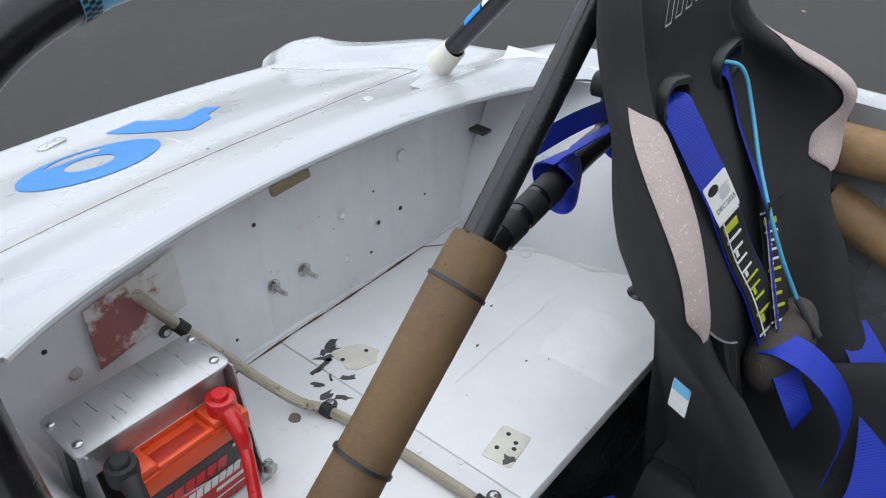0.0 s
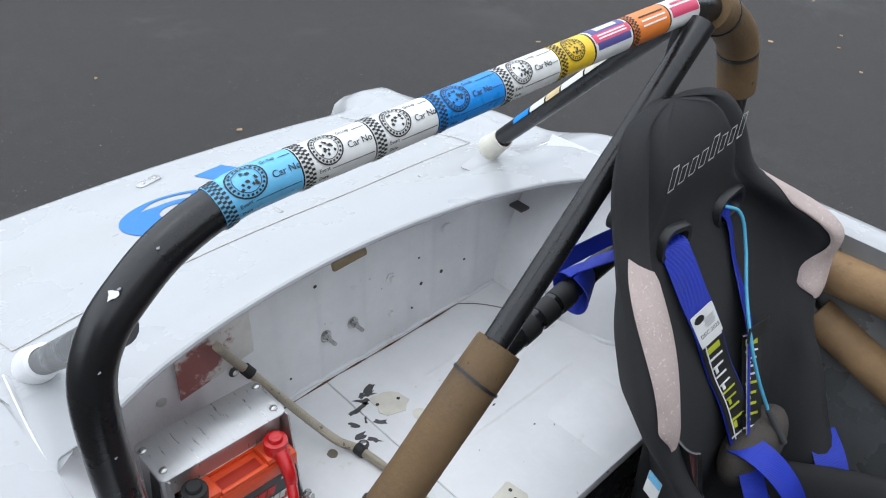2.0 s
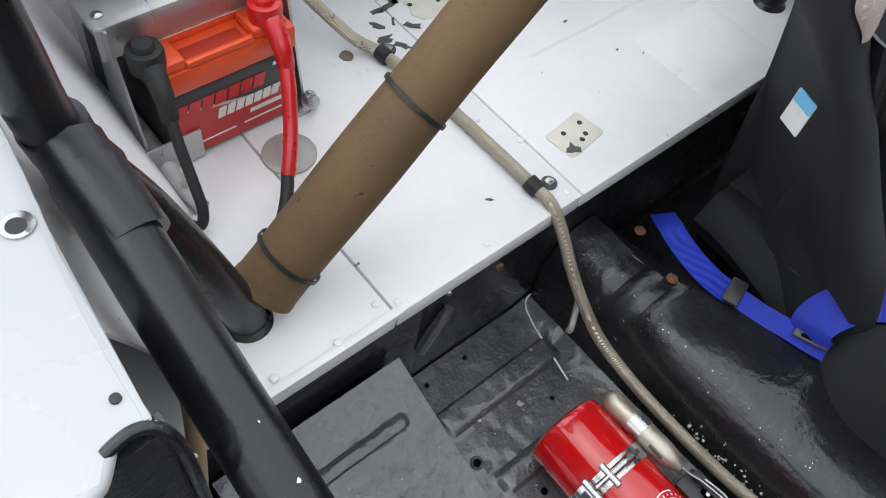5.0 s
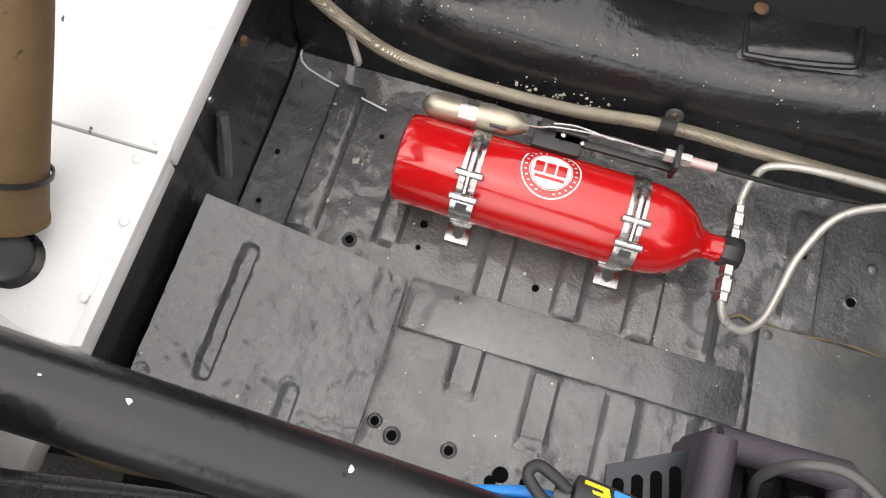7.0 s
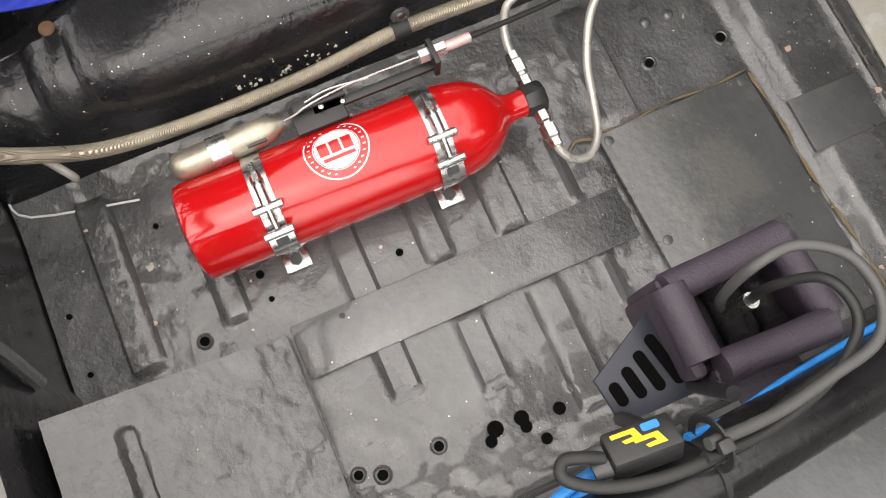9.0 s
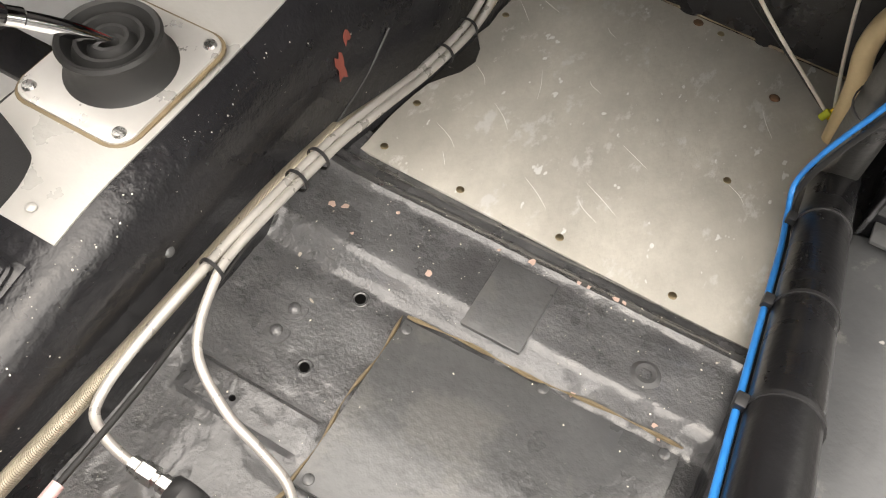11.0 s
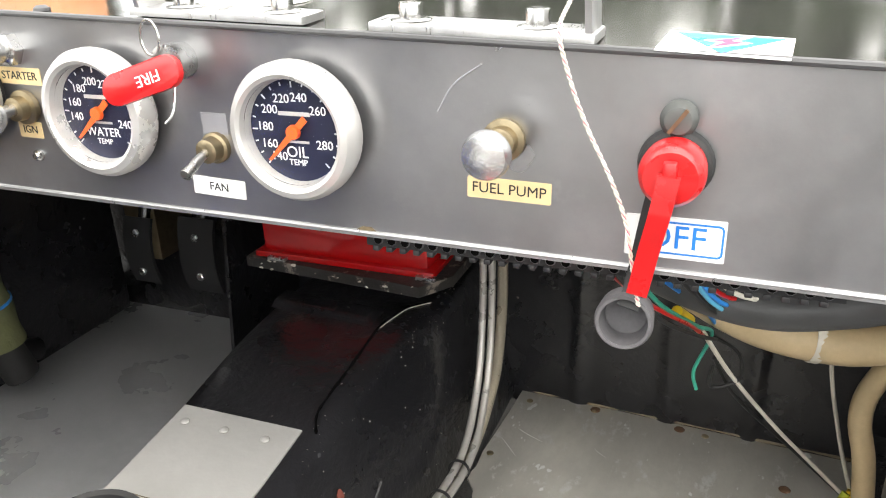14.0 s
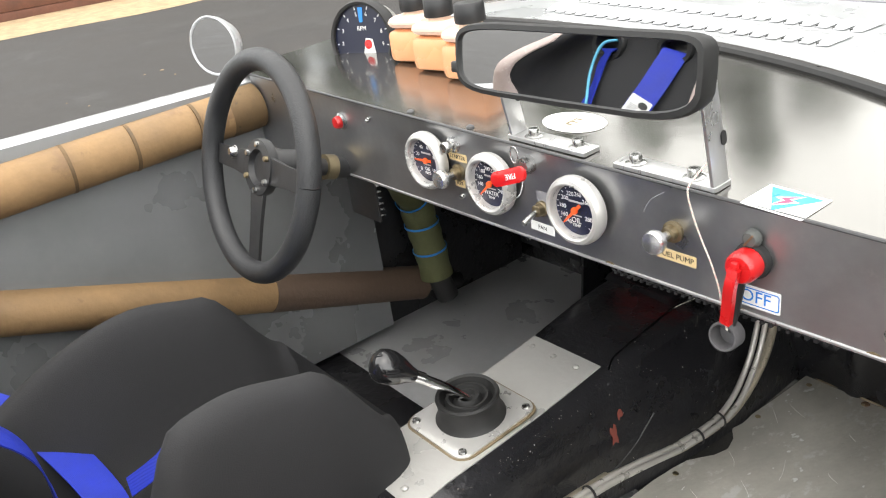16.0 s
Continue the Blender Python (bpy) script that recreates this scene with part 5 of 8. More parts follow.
bolt((0.345, -0.262, 0.468), (-0.4, 1, 0.3), 0.010, 0.014, STEEL, brk, "foot_bolt", True, 0.014)

bat = thing("battery", "red and grey sealed race battery with an orange lid", "battery")
part("case", box(0.358, 0.538, -0.425, -0.270, 0.452, 0.562, 0.006), CASE, bat)
part("case_label", slab([(0.362, 0.457), (0.534, 0.457), (0.534, 0.535), (0.40, 0.505), (0.362, 0.515)], Matrix(((1, 0, 0, 0), (0, 0, -1, -0.2698), (0, 1, 0, 0), (0, 0, 0, 1))) @ Matrix.Diagonal((1, 1, -1, 1)), 0.0008), REDLAB, bat, "red label panel")
part("label_swoosh", slab([(0.362, 0.515), (0.40, 0.505), (0.534, 0.535), (0.534, 0.539), (0.40, 0.51), (0.362, 0.52)], Matrix(((1, 0, 0, 0), (0, 0, 1, -0.2692), (0, 1, 0, 0), (0, 0, 0, 1))), 0.0006), GREYW, bat)
for x0, x1, z0, z1, m in ((0.405, 0.53, 0.524, 0.544, REDP), (0.385, 0.475, 0.500, 0.516, WLAB), (0.372, 0.43, 0.486, 0.4925, WLAB), (0.365, 0.392, 0.548, 0.553, WLAB), (0.45, 0.525, 0.472, 0.4745, WLAB), (0.38, 0.44, 0.472, 0.4745, WLAB), (0.50, 0.53, 0.458, 0.468, WLAB)):
    n = 7 if z1 - z0 > 0.012 else 1
    for k in range(n):
        w = (x1 - x0) / n
        sh = 0.25 * (z1 - z0)
        part("label_mark", slab([(x0 + k * w + 0.0012, z0), (x0 + (k + 1) * w - 0.0012, z0), (x0 + (k + 1) * w - 0.0012 - sh, z1), (x0 + k * w + 0.0012 - sh, z1)], Matrix(((1, 0, 0, 0), (0, 0, 1, -0.2690), (0, 1, 0, 0), (0, 0, 0, 1))), 0.0006), m, bat)
lid = part("lid", box(0.355, 0.541, -0.428, -0.267, 0.562, 0.596, 0.005), ORANGE, bat, "moulded orange lid")
part("lid_step", box(0.358, 0.538, -0.425, -0.315, 0.596, 0.606, 0.003), ORANGE, lid)
part("lid_tab", box(0.365, 0.412, -0.315, -0.27, 0.596, 0.610, 0.004), ORANGE, lid)
part("lid_tab", box(0.50, 0.535, -0.315, -0.27, 0.596, 0.610, 0.004), ORANGE, lid)
# Flat plate in darker lid orange: the shade inside the handle recess, painted.
part("lid_recess", box(0.418, 0.494, -0.302, -0.274, 0.5955, 0.5975, 0.001), mat("shaded_lid_orange", (0.42, 0.03, 0.012), 0.5), lid, "recessed carry handle")
part("carry_bar", box(0.412, 0.50, -0.276, -0.267, 0.596, 0.605, 0.003), ORANGE, lid)
part("warning_strip", box(0.36, 0.53, -0.326, -0.316, 0.6062, 0.6068, 0), WLAB, lid)
for k in range(9):
    part("warning_mark", box(0.365 + k * 0.018, 0.377 + k * 0.018, -0.3245, -0.3195, 0.6066, 0.6072, 0), PINKRED if k % 3 else GREYINK, lid)


def terminal(x, material, name, label, lean):
    t = thing(name, label, "terminal cover")
    part("boot", lathe([(0.0, 0.034), (0.011, 0.034), (0.0125, 0.032), (0.013, 0.027), (0.020, 0.026), (0.0215, 0.020), (0.0205, 0.0)], FLAT(x, -0.285, 0.607), 28), material, t)
    part("boot_neck", sweep([(x, -0.285, 0.616), (x + lean * 0.3, -0.265, 0.612), (x + lean, -0.243, 0.592), (x + lean * 1.2, -0.236, 0.57)], lambda u: 0.0145 - 0.004 * u, 16, 6), material, t)
    return t


terminal(0.386, REDP, "red_terminal_boot", "red rubber boot over the battery terminal", 0.004)
terminal(0.538, RUBBER, "black_terminal_boot", "black rubber boot over the battery terminal", 0.005)
cab = thing("battery_cable", "thick battery cable with a red sleeved end", "cable")
part("sleeve", sweep([(0.392, -0.235, 0.572), (0.400, -0.218, 0.555), (0.414, -0.195, 0.525), (0.432, -0.17, 0.505), (0.448, -0.152, 0.488)], 0.0093, 14, 6), REDP, cab, "red heat-shrink sleeve")
part("cable", sweep([(0.447, -0.154, 0.490), (0.47, -0.125, 0.475), (0.51, -0.09, 0.467), (0.56, -0.08, 0.465), (0.60, -0.085, 0.466)], 0.0082, 14, 6), RUBBER, cab)
cab = thing("battery_cable", "black battery earth cable looping to the shelf", "cable")
part("cable", sweep([(0.544, -0.235, 0.574), (0.549, -0.215, 0.55), (0.553, -0.185, 0.51), (0.557, -0.165, 0.485), (0.565, -0.16, 0.468), (0.575, -0.175, 0.463), (0.582, -0.22, 0.463), (0.583, -0.30, 0.464), (0.582, -0.36, 0.466)], 0.0068, 12, 6), RUBBER, cab)
wires = thing("battery_loom", "taped loom and thin wires beside the wheel arch", "cable")
part("loom", sweep([(0.60, -0.46, 0.475), (0.592, -0.38, 0.468), (0.586, -0.28, 0.462), (0.588, -0.19, 0.460)], 0.008, 10, 6), GREYWHITE, wires)
for k, (m, o) in enumerate(((WHITEW, 0), (GREYW, 0.006), (WHITEW, -0.006), (RUBBER, 0.012))):
    part("wire", sweep([(0.588 + o, -0.195, 0.459), (0.59 + o * 2, -0.15, 0.455), (0.60 + o, -0.11, 0.454), (0.615 + o, -0.09, 0.454)], 0.0018, 8, 6), m, wires)
part("blue_wire", sweep([(0.60, -0.085, 0.462), (0.575, -0.07, 0.465), (0.55, -0.066, 0.462), (0.52, -0.06, 0.456)], 0.0022, 8, 6), BLUEW, wires)
cup = thing("cable_clamp_disc", "round grey aluminium disc fixed to the shelf", "disc")
part("disc", slab(disc(0.036, 36), FLAT(0.411, -0.208, 0.4505), 0.003, 0.001), mat("dull_zinc", (0.42, 0.41, 0.38), 0.5, 0.6, 0.15, 30, 0.15), cup)
part("stud", rod((0.411, -0.208, 0.4535), (0.411, -0.208, 0.475), 0.008, 14), STEEL, cup)

# ---- braided hose ----
hose = thing("braided_fuel_hose", "braided steel fuel hose clipped over the shelf and along the tunnel", "hose")
HPTS = [(0.384, -0.455, 0.722), (0.375, -0.462, 0.705), (0.350, -0.468, 0.66), (0.325, -0.465, 0.62), (0.29, -0.43, 0.565), (0.25, -0.37, 0.505), (0.225, -0.32, 0.475), (0.200, -0.285, 0.462), (0.188, -0.2, 0.460), (0.184, -0.1, 0.460), (0.184, 0.02, 0.462), (0.181, 0.055, 0.456), (0.177, 0.085, 0.42), (0.175, 0.115, 0.375), (0.174, 0.15, 0.335), (0.173, 0.20, 0.295), (0.170, 0.27, 0.272), (0.168, 0.35, 0.264), (0.166, 0.45, 0.266), (0.164, 0.56, 0.284), (0.165, 0.68, 0.285), (0.166, 0.80, 0.285), (0.166, 0.97, 0.287), (0.170, 1.10, 0.278)]
part("hose", sweep(HPTS, 0.0088, 16, 8), BRAID, hose)


def pclip(i, lug):
    a, b = Vector(HPTS[i]), Vector(HPTS[i + 1])
    n = (b - a).normalized()
    c = part("rubber_clip", rod(a - n * 0.008, a + n * 0.012, 0.0118, 18), RUBBER, hose, "black rubber lined clip")
    part("lug", slab(disc(0.0115, 20), lug, 0.003, 0.001), GREYHOSE, c)
    part("lug_bolt", lathe([(0, 0.003), (0.0065, 0.003), (0.0062, 0.006), (0.003, 0.0068), (0, 0.0068)], lug, 16), STEEL, c)


pclip(3, pose(0.335, -0.497, 0.60, -90))
pclip(7, FLAT(0.180, -0.297, 0.4505))
pclip(10, FLAT(0.155, 0.025, 0.4505))
pclip(19, pose(0.155, 0.565, 0.30, 0, 80))
part("hook", sweep([(0.150, 0.135, 0.300), (0.160, 0.145, 0.275), (0.172, 0.155, 0.255), (0.165, 0.150, 0.235)], 0.005, 10, 6), GREYW, hose, "bent wire hook")

# ---- fire extinguisher ----
ext = thing("fire_extinguisher", "glossy red fire suppression cylinder strapped to the floor", "fire extinguisher")
EX, EZ = 0.293, 0.257
em = axis_frame((EX - 0.004, 0.253, EZ), (0.012, 1, 0.0))
part("cylinder", lathe([(0, 0.0), (0.048, 0.0), (0.0555, 0.004), (0.0575, 0.012), (0.0575, 0.302), (0.0565, 0.319), (0.053, 0.339), (0.045, 0.358), (0.034, 0.371), (0.024, 0.379), (0.0185, 0.386), (0.0165, 0.394), (0.0165, 0.412), (0, 0.412)], em, 48), RED, ext)
valve = part("valve", lathe([(0, 0.409), (0.019, 0.409), (0.021, 0.413), (0.021, 0.430), (0.018, 0.434), (0, 0.434)], em, 8), PLASTIC, ext, "black hexagonal valve")
VX, VY = EX + 0.002, 0.675
for s in (-1, 1):
    part("fitting", lathe([(0, 0), (0.009, 0), (0.009, 0.012), (0.007, 0.014), (0.007, 0.018), (0.0105, 0.018), (0.0105, 0.034), (0.0085, 0.036), (0.0085, 0.046), (0, 0.046)], axis_frame((VX + s * 0.018, VY, EZ), (s, 0, 0)), 6), STEEL, ext, "bright pipe fitting")
for yb in (0.335, 0.535):
    b = part("strap", lathe([(0.0578, yb - 0.253), (0.0592, yb - 0.253), (0.0592, yb - 0.231), (0.0578, yb - 0.231)], em, 40), STEEL, ext, "bright steel strap")
    yc = yb + 0.011
    ang = lambda a, r=0.061: Vector((EX + r * math.cos(radians(a)), yc, EZ + r * math.sin(radians(a))))
    part("latch_rod", sweep([ang(118, 0.066), ang(85, 0.068), ang(50, 0.069)], 0.0035, 10, 5), STEEL, b)
    part("latch_nut", rod(ang(104, 0.066), ang(94, 0.067), 0.0065, 6), STEEL, b)
    part("latch_tube", rod(ang(92, 0.067), ang(72, 0.068), 0.0055, 12), STEEL, b)
    for a in (70, 44):
        q = ang(a, 0.066)
        part("latch_pin", rod(q - Vector((0, 0.016, 0)), q + Vector((0, 0.016, 0)), 0.0048, 12), STEEL, b)
    part("latch_loop", sheet(lambda u, v: ang(44 - 34 * u, 0.0615 + 0.003 * math.sin(3 * u)) + Vector((0, -0.014 + 0.028 * v, 0)), [k / 8 for k in range(9)], [0, 1], 0.0015), STEEL, b)
    part("loop_slot", sheet(lambda u, v: ang(36 - 10 * u, 0.0645) + Vector((0, -0.007 + 0.014 * v, 0)), [0, 0.5, 1], [0, 1], 0.0005), DARKCHIP, b)
    f = part("mount_foot", box(EX + 0.02, EX + 0.066, yc - 0.016, yc + 0.016, 0.192, 0.1955, 0.001), STEEL, ext)
    part("foot_bolt", lathe([(0, 0), (0.008, 0), (0.008, 0.006), (0, 0.006)], FLAT(EX + 0.053, yc, 0.1955), 6), DARKCHIP, f)
    part("saddle", box(EX - 0.045, EX + 0.04, yc - 0.015, yc + 0.015, 0.190, 0.206, 0.002), STEEL, ext)
# round label on the cylinder
def on_cyl(a, b, r=0.0581):
    th = radians(103) - a / 0.0575
    return Vector((EX + (r + 0.0006) * math.cos(th), 0.437 + b, EZ + (r + 0.0006) * math.sin(th)))


def ring_mark(name, r0, r1, material, rr, n=36):
    bm = bmesh.new()
    pts = [(math.cos(k * math.tau / n), math.sin(k * math.tau / n)) for k in range(n)]
    a = [bm.verts.new(on_cyl(r0 * p, r0 * q, rr)) for p, q in pts]
    if r1:
        b = [bm.verts.new(on_cyl(r1 * p, r1 * q, rr)) for p, q in pts]
        for i in range(n):
            bm.faces.new((a[i], a[(i + 1) % n], b[(i + 1) % n], b[i]))
    else:
        rings = [a] + [[bm.verts.new(on_cyl(r0 * f * p, r0 * f * s, rr)) for p, s in pts] for f in (0.75, 0.5, 0.25)]
        for u, w in zip(rings, rings[1:]):
            for i in range(n):
                bm.faces.new((u[i], u[(i + 1) % n], w[(i + 1) % n], w[i]))
        bm.faces.new(rings[-1])
    return part(name, bm, material, ext)


ring_mark("label_ring", 0.0365, 0.0348, WLAB, 0.0580)
ring_mark("label_field", 0.0245, 0, WLAB, 0.0580)
ring_mark("label_ring", 0.0262, 0.0254, WLAB, 0.0580)
for k in range(3):
    part("label_mark", sheet(lambda u, v: on_cyl(-0.010 + 0.016 * v, -0.02 + 0.0137 * (k + u * 0.82), 0.0583), [0, 1], [k2 / 4 for k2 in range(5)], 0.0002), RED, ext)
part("label_mark", sheet(lambda u, v: on_cyl(0.0095 + 0.004 * v, -0.018 + 0.036 * u, 0.0583), [0, 1], [0, 1], 0.0002), RED, ext)
for k in range(26):
    a = k * math.tau / 26 + 0.1
    if abs(math.sin(a)) > 0.2:
        part("label_mark", sheet(lambda u, v: on_cyl(0.0305 * math.cos(a) + 0.0016 * (u - .5), 0.0305 * math.sin(a) + 0.003 * (v - .5), 0.0581), [0, 1], [0, 1], 0.0002), WLAB, ext, smooth=False)
# gas cartridge and release gear
cart = thing("gas_cartridge", "dull brass-grey gas cartridge strapped beside the red cylinder", "gas cartridge")
part("bottle", lathe([(0, 0), (0.008, 0.002), (0.0145, 0.009), (0.0165, 0.018), (0.0165, 0.105), (0.0145, 0.118), (0.009, 0.128), (0.006, 0.135), (0, 0.135)], axis_frame((0.226, 0.262, 0.292), (-0.03, 1, 0)), 24), mat("worn_nickel", (0.46, 0.42, 0.34), 0.4, 0.8, 0.2, 30, 0.15), cart)
part("clip_band", lathe([(0.0168, 0.048), (0.018, 0.048), (0.018, 0.070), (0.0168, 0.070)], axis_frame((0.226, 0.262, 0.292), (-0.03, 1, 0)), 24), STEEL, cart)
part("stamp", box(0.236, 0.2385, 0.350, 0.372, 0.300, 0.304, 0), DARKCHIP, cart)
gear = thing("release_mechanism", "black release bracket with pull cable above the cylinder", "release bracket")
part("block", box(0.213, 0.247, 0.405, 0.465, 0.283, 0.302, 0.002), PLASTIC, gear)
part("arm", box(0.222, 0.232, 0.43, 0.580, 0.296, 0.302, 0.001), PLASTIC, gear)
part("lever", box(0.212, 0.224, 0.41, 0.47, 0.304, 0.309, 0.001), PLASTIC, gear)
part("upright", box(0.205, 0.237, 0.574, 0.580, 0.290, 0.322, 0.001), PLASTIC, gear)
part("cable_nut", rod((0.216, 0.562, 0.308), (0.216, 0.594, 0.308), 0.0085, 6), STEEL, gear)
part("cable_ferrule", rod((0.216, 0.592, 0.308), (0.215, 0.625, 0.307), 0.006, 14), mat("pink_ferrule", (0.62, 0.45, 0.44), 0.4, 0.3), gear)
part("pull_wire", sweep([(0.216, 0.565, 0.309), (0.217, 0.48, 0.312), (0.222, 0.43, 0.312), (0.226, 0.41, 0.309), (0.226, 0.395, 0.305)], 0.0012, 6, 6), STEEL, gear)
part("pull_wire", sweep([(0.218, 0.50, 0.311), (0.214, 0.455, 0.313), (0.218, 0.425, 0.312)], 0.0012, 6, 6), STEEL, gear)
part("sheath", sweep([(0.215, 0.622, 0.307), (0.205, 0.72, 0.29), (0.19, 0.82, 0.275), (0.180, 0.95, 0.28), (0.180, 1.05, 0.285), (0.19, 1.2, 0.262), (0.20, 1.40, 0.262), (0.205, 1.49, 0.34), (0.20, 1.52, 0.42), (0.19, 1.53, 0.55)], 0.0032, 10, 8), RUBBER, gear, "black release cable")
for s, z in ((0.02, 0.309), (0.045, 0.3025)):
    bolt((0.228, 0.42 + s, z), (0, 0, 1), 0.0035, 0.002, STEEL, gear, "pin", False)
# discharge pipes
pipes = thing("discharge_pipe", "bent grey aluminium discharge pipes tied along the tunnel", "pipe")
part("upper_pipe", sweep([(VX - 0.055, VY, EZ), (VX - 0.078, VY + 0.001, EZ + 0.004), (0.196, VY + 0.006, 0.272), (0.182, VY + 0.022, 0.290), (0.178, 0.76, 0.300), (0.178, 0.9, 0.302), (0.182, 1.05, 0.295), (0.190, 1.15, 0.285), (0.195, 1.26, 0.262), (0.200, 1.38, 0.262), (0.196, 1.46, 0.315), (0.190, 1.505, 0.40), (0.187, 1.52, 0.50), (0.180, 1.52, 0.60)], 0.0052, 12, 8), SILVERTUBE, pipes)
part("loop_pipe", sweep([(VX + 0.055, VY, EZ), (VX + 0.066, VY + 0.002, 0.254), (VX + 0.080, VY + 0.015, 0.240), (VX + 0.082, VY + 0.040, 0.230), (0.355, VY + 0.062, 0.228), (0.315, VY + 0.074, 0.235), (0.27, VY + 0.084, 0.252), (0.22, VY + 0.112, 0.280), (0.195, 0.845, 0.296), (0.188, 0.90, 0.300), (0.192, 1.05, 0.293), (0.20, 1.15, 0.282), (0.205, 1.27, 0.258), (0.212, 1.39, 0.260), (0.207, 1.47, 0.318), (0.202, 1.51, 0.40), (0.198, 1.525, 0.50), (0.190, 1.525, 0.60)], 0.0052, 12, 8), SILVERTUBE, pipes)
part("braided_line", sweep([(0.170, 1.09, 0.278), (0.186, 1.18, 0.268), (0.195, 1.27, 0.248), (0.205, 1.40, 0.250), (0.214, 1.48, 0.318), (0.215, 1.515, 0.40), (0.212, 1.53, 0.50), (0.20, 1.53, 0.60)], 0.0075, 12, 8), BRAID, pipes)
for (x, y, z) in ((0.183, 0.86, 0.298), (0.186, 1.0, 0.295), (0.205, 1.36, 0.258), (0.202, 1.30, 0.256), (0.186, 1.04, 0.292)):
    part("cable_tie", lathe([(0.0135, -0.002), (0.015, -0.002), (0.015, 0.002), (0.0135, 0.002)], axis_frame((x, y, z), (0.05, 1, -0.05)), 20), PLASTIC, pipes)

# ---- racing seat ----
SX = -0.195
BX = -0.235
seat = thing("racing_seat", "black fabric racing bucket seat with pale worn shoulder panels", "racing seat")
SEAT_ROWS = np.array([
    (1.200, -0.250, -0.120, -0.045, -0.012, -0.012, 0.040), (1.192, -0.325, -0.045, -0.052, 0.006, 0.004, 0.060), (1.165, -0.355, -0.012, -0.056, 0.032, 0.030, 0.070),
    (1.120, -0.370, 0.000, -0.055, 0.050, 0.050, 0.070), (1.070, -0.384, 0.004, -0.050, 0.066, 0.050, 0.070), (1.045, -0.402, 0.012, -0.045, 0.080, 0.050, 0.068),
    (1.020, -0.440, 0.028, -0.035, 0.100, 0.052, 0.070), (0.985, -0.495, 0.042, -0.020, 0.132, 0.062, 0.076), (0.950, -0.530, 0.052, -0.008, 0.160, 0.082, 0.080),
    (0.910, -0.545, 0.060, 0.000, 0.184, 0.106, 0.082), (0.870, -0.545, 0.065, 0.008, 0.202, 0.130, 0.082), (0.830, -0.525, 0.065, 0.020, 0.216, 0.152, 0.078),
    (0.790, -0.495, 0.056, 0.030, 0.226, 0.172, 0.070), (0.750, -0.485, 0.046, 0.040, 0.246, 0.190, 0.066), (0.700, -0.490, 0.030, 0.050, 0.280, 0.208, 0.066),
    (0.600, -0.473, 0.003, 0.065, 0.335, 0.225, 0.070), (0.500, -0.460, -0.010, 0.080, 0.405, 0.225, 0.075), (0.400, -0.435, -0.035, 0.090, 0.440, 0.220, 0.080), (0.240, -0.420, -0.050, 0.110, 0.420, 0.240, 0.080)])[::-1]


def seat_row(z):
    """Far edge, near edge, back, wing front, pad face and wing thickness at a height, softened between the rows."""
    out = [0.0] * 6
    for dz, w in ((-0.016, 0.2), (0, 0.6), (0.016, 0.2)):
        for k in range(6):
            out[k] += w * float(np.interp(z + dz if 0.26 < z < 1.17 else z, SEAT_ROWS[:, 0], SEAT_ROWS[:, k + 1]))
    return out


def wing_point(z, side, phi, lift=0.0):
    """A place on the rounded front of a wing: 0 outside, 90 foremost, 180 inside, on towards the pad past that."""
    xl, xr, yb, yf, yc, th = seat_row(z)
    xo, r = (xr, th / 2) if side > 0 else (xl, th / 2)
    if side < 0:
        yf += 0.045 * math.exp(-((z - 0.955) / 0.055) ** 2)
    a = radians(min(max(phi, 0), 180))
    x, y = xo - side * r + side * (r + lift) * math.cos(a), yf - r + (r + lift) * math.sin(a)
    if phi < 0:
        y += phi * 0.0006
    if phi > 180:
        y -= (phi - 180) * 0.0006
    return Vector((x, y, z))


def back_ring(z):
    xl, xr, yb, yf, yc, th = seat_row(z)
    cx = (xl + xr) / 2

    def half(side):
        w = (xr - cx) if side > 0 else (cx - xl)
        tuck = 0.045 + 0.016 * (1 - sstep(1.0, 1.09, z)) + 0.05 * sstep(0.80, 0.66, z)
        pts = [(cx + side * (w - 2.0 * tuck) * k / 10, yb + 0.02 * (k / 10) ** 3) for k in range(10)]
        pts.append((cx + side * (w - tuck), yb + 0.42 * (yf - th / 2 - yb)))
        pts += [tuple(wing_point(z, side, 30 * k)[:2]) for k in range(7)]
        wi = w - th
        y1 = max(yc, yf - th / 2 - 0.05)
        pts.append((cx + side * (wi - 0.006), y1 * 0.5 + yc * 0.5 + 0.012))
        pts += [(cx + side * wi * k / 10, yc + 0.010 * (k / 10) ** 4) for k in range(9, -1, -1)]
        return pts

    r, l = half(1), half(-1)
    return r + l[-2:0:-1]


zs = [1.200, 1.197, 1.192, 1.184] + [1.175 - 0.0125 * k for k in range(75)]
rings = [back_ring(z) for z in zs]
NR = len(rings[0])
bm = sheet(lambda i, j: Vector((*rings[i][j % NR], zs[i])), list(range(len(zs))), list(range(NR + 1)))
bmesh.ops.remove_doubles(bm, verts=bm.verts, dist=1e-5)
top = bm.verts.new(Vector((-0.185, -0.026, 1.2035)))
for e in [e for e in bm.edges if e.is_boundary and min(v.co.z for v in e.verts) > 1.198]:
    bm.faces.new((e.verts[0], e.verts[1], top))
for k in range(3):
    bmesh.ops.smooth_vert(bm, verts=[v for v in bm.verts if v.co.z > 0.3], factor=0.5, use_axis_x=True, use_axis_y=True, use_axis_z=False)
SLOTS = ((-0.315, 1.002), (-0.140, 1.002))
gone = [f for f in bm.faces if any(math.hypot((f.calc_center_median().x - x) / 0.037, (f.calc_center_median().z - z) / 0.023) < 1 for x, z in SLOTS)]
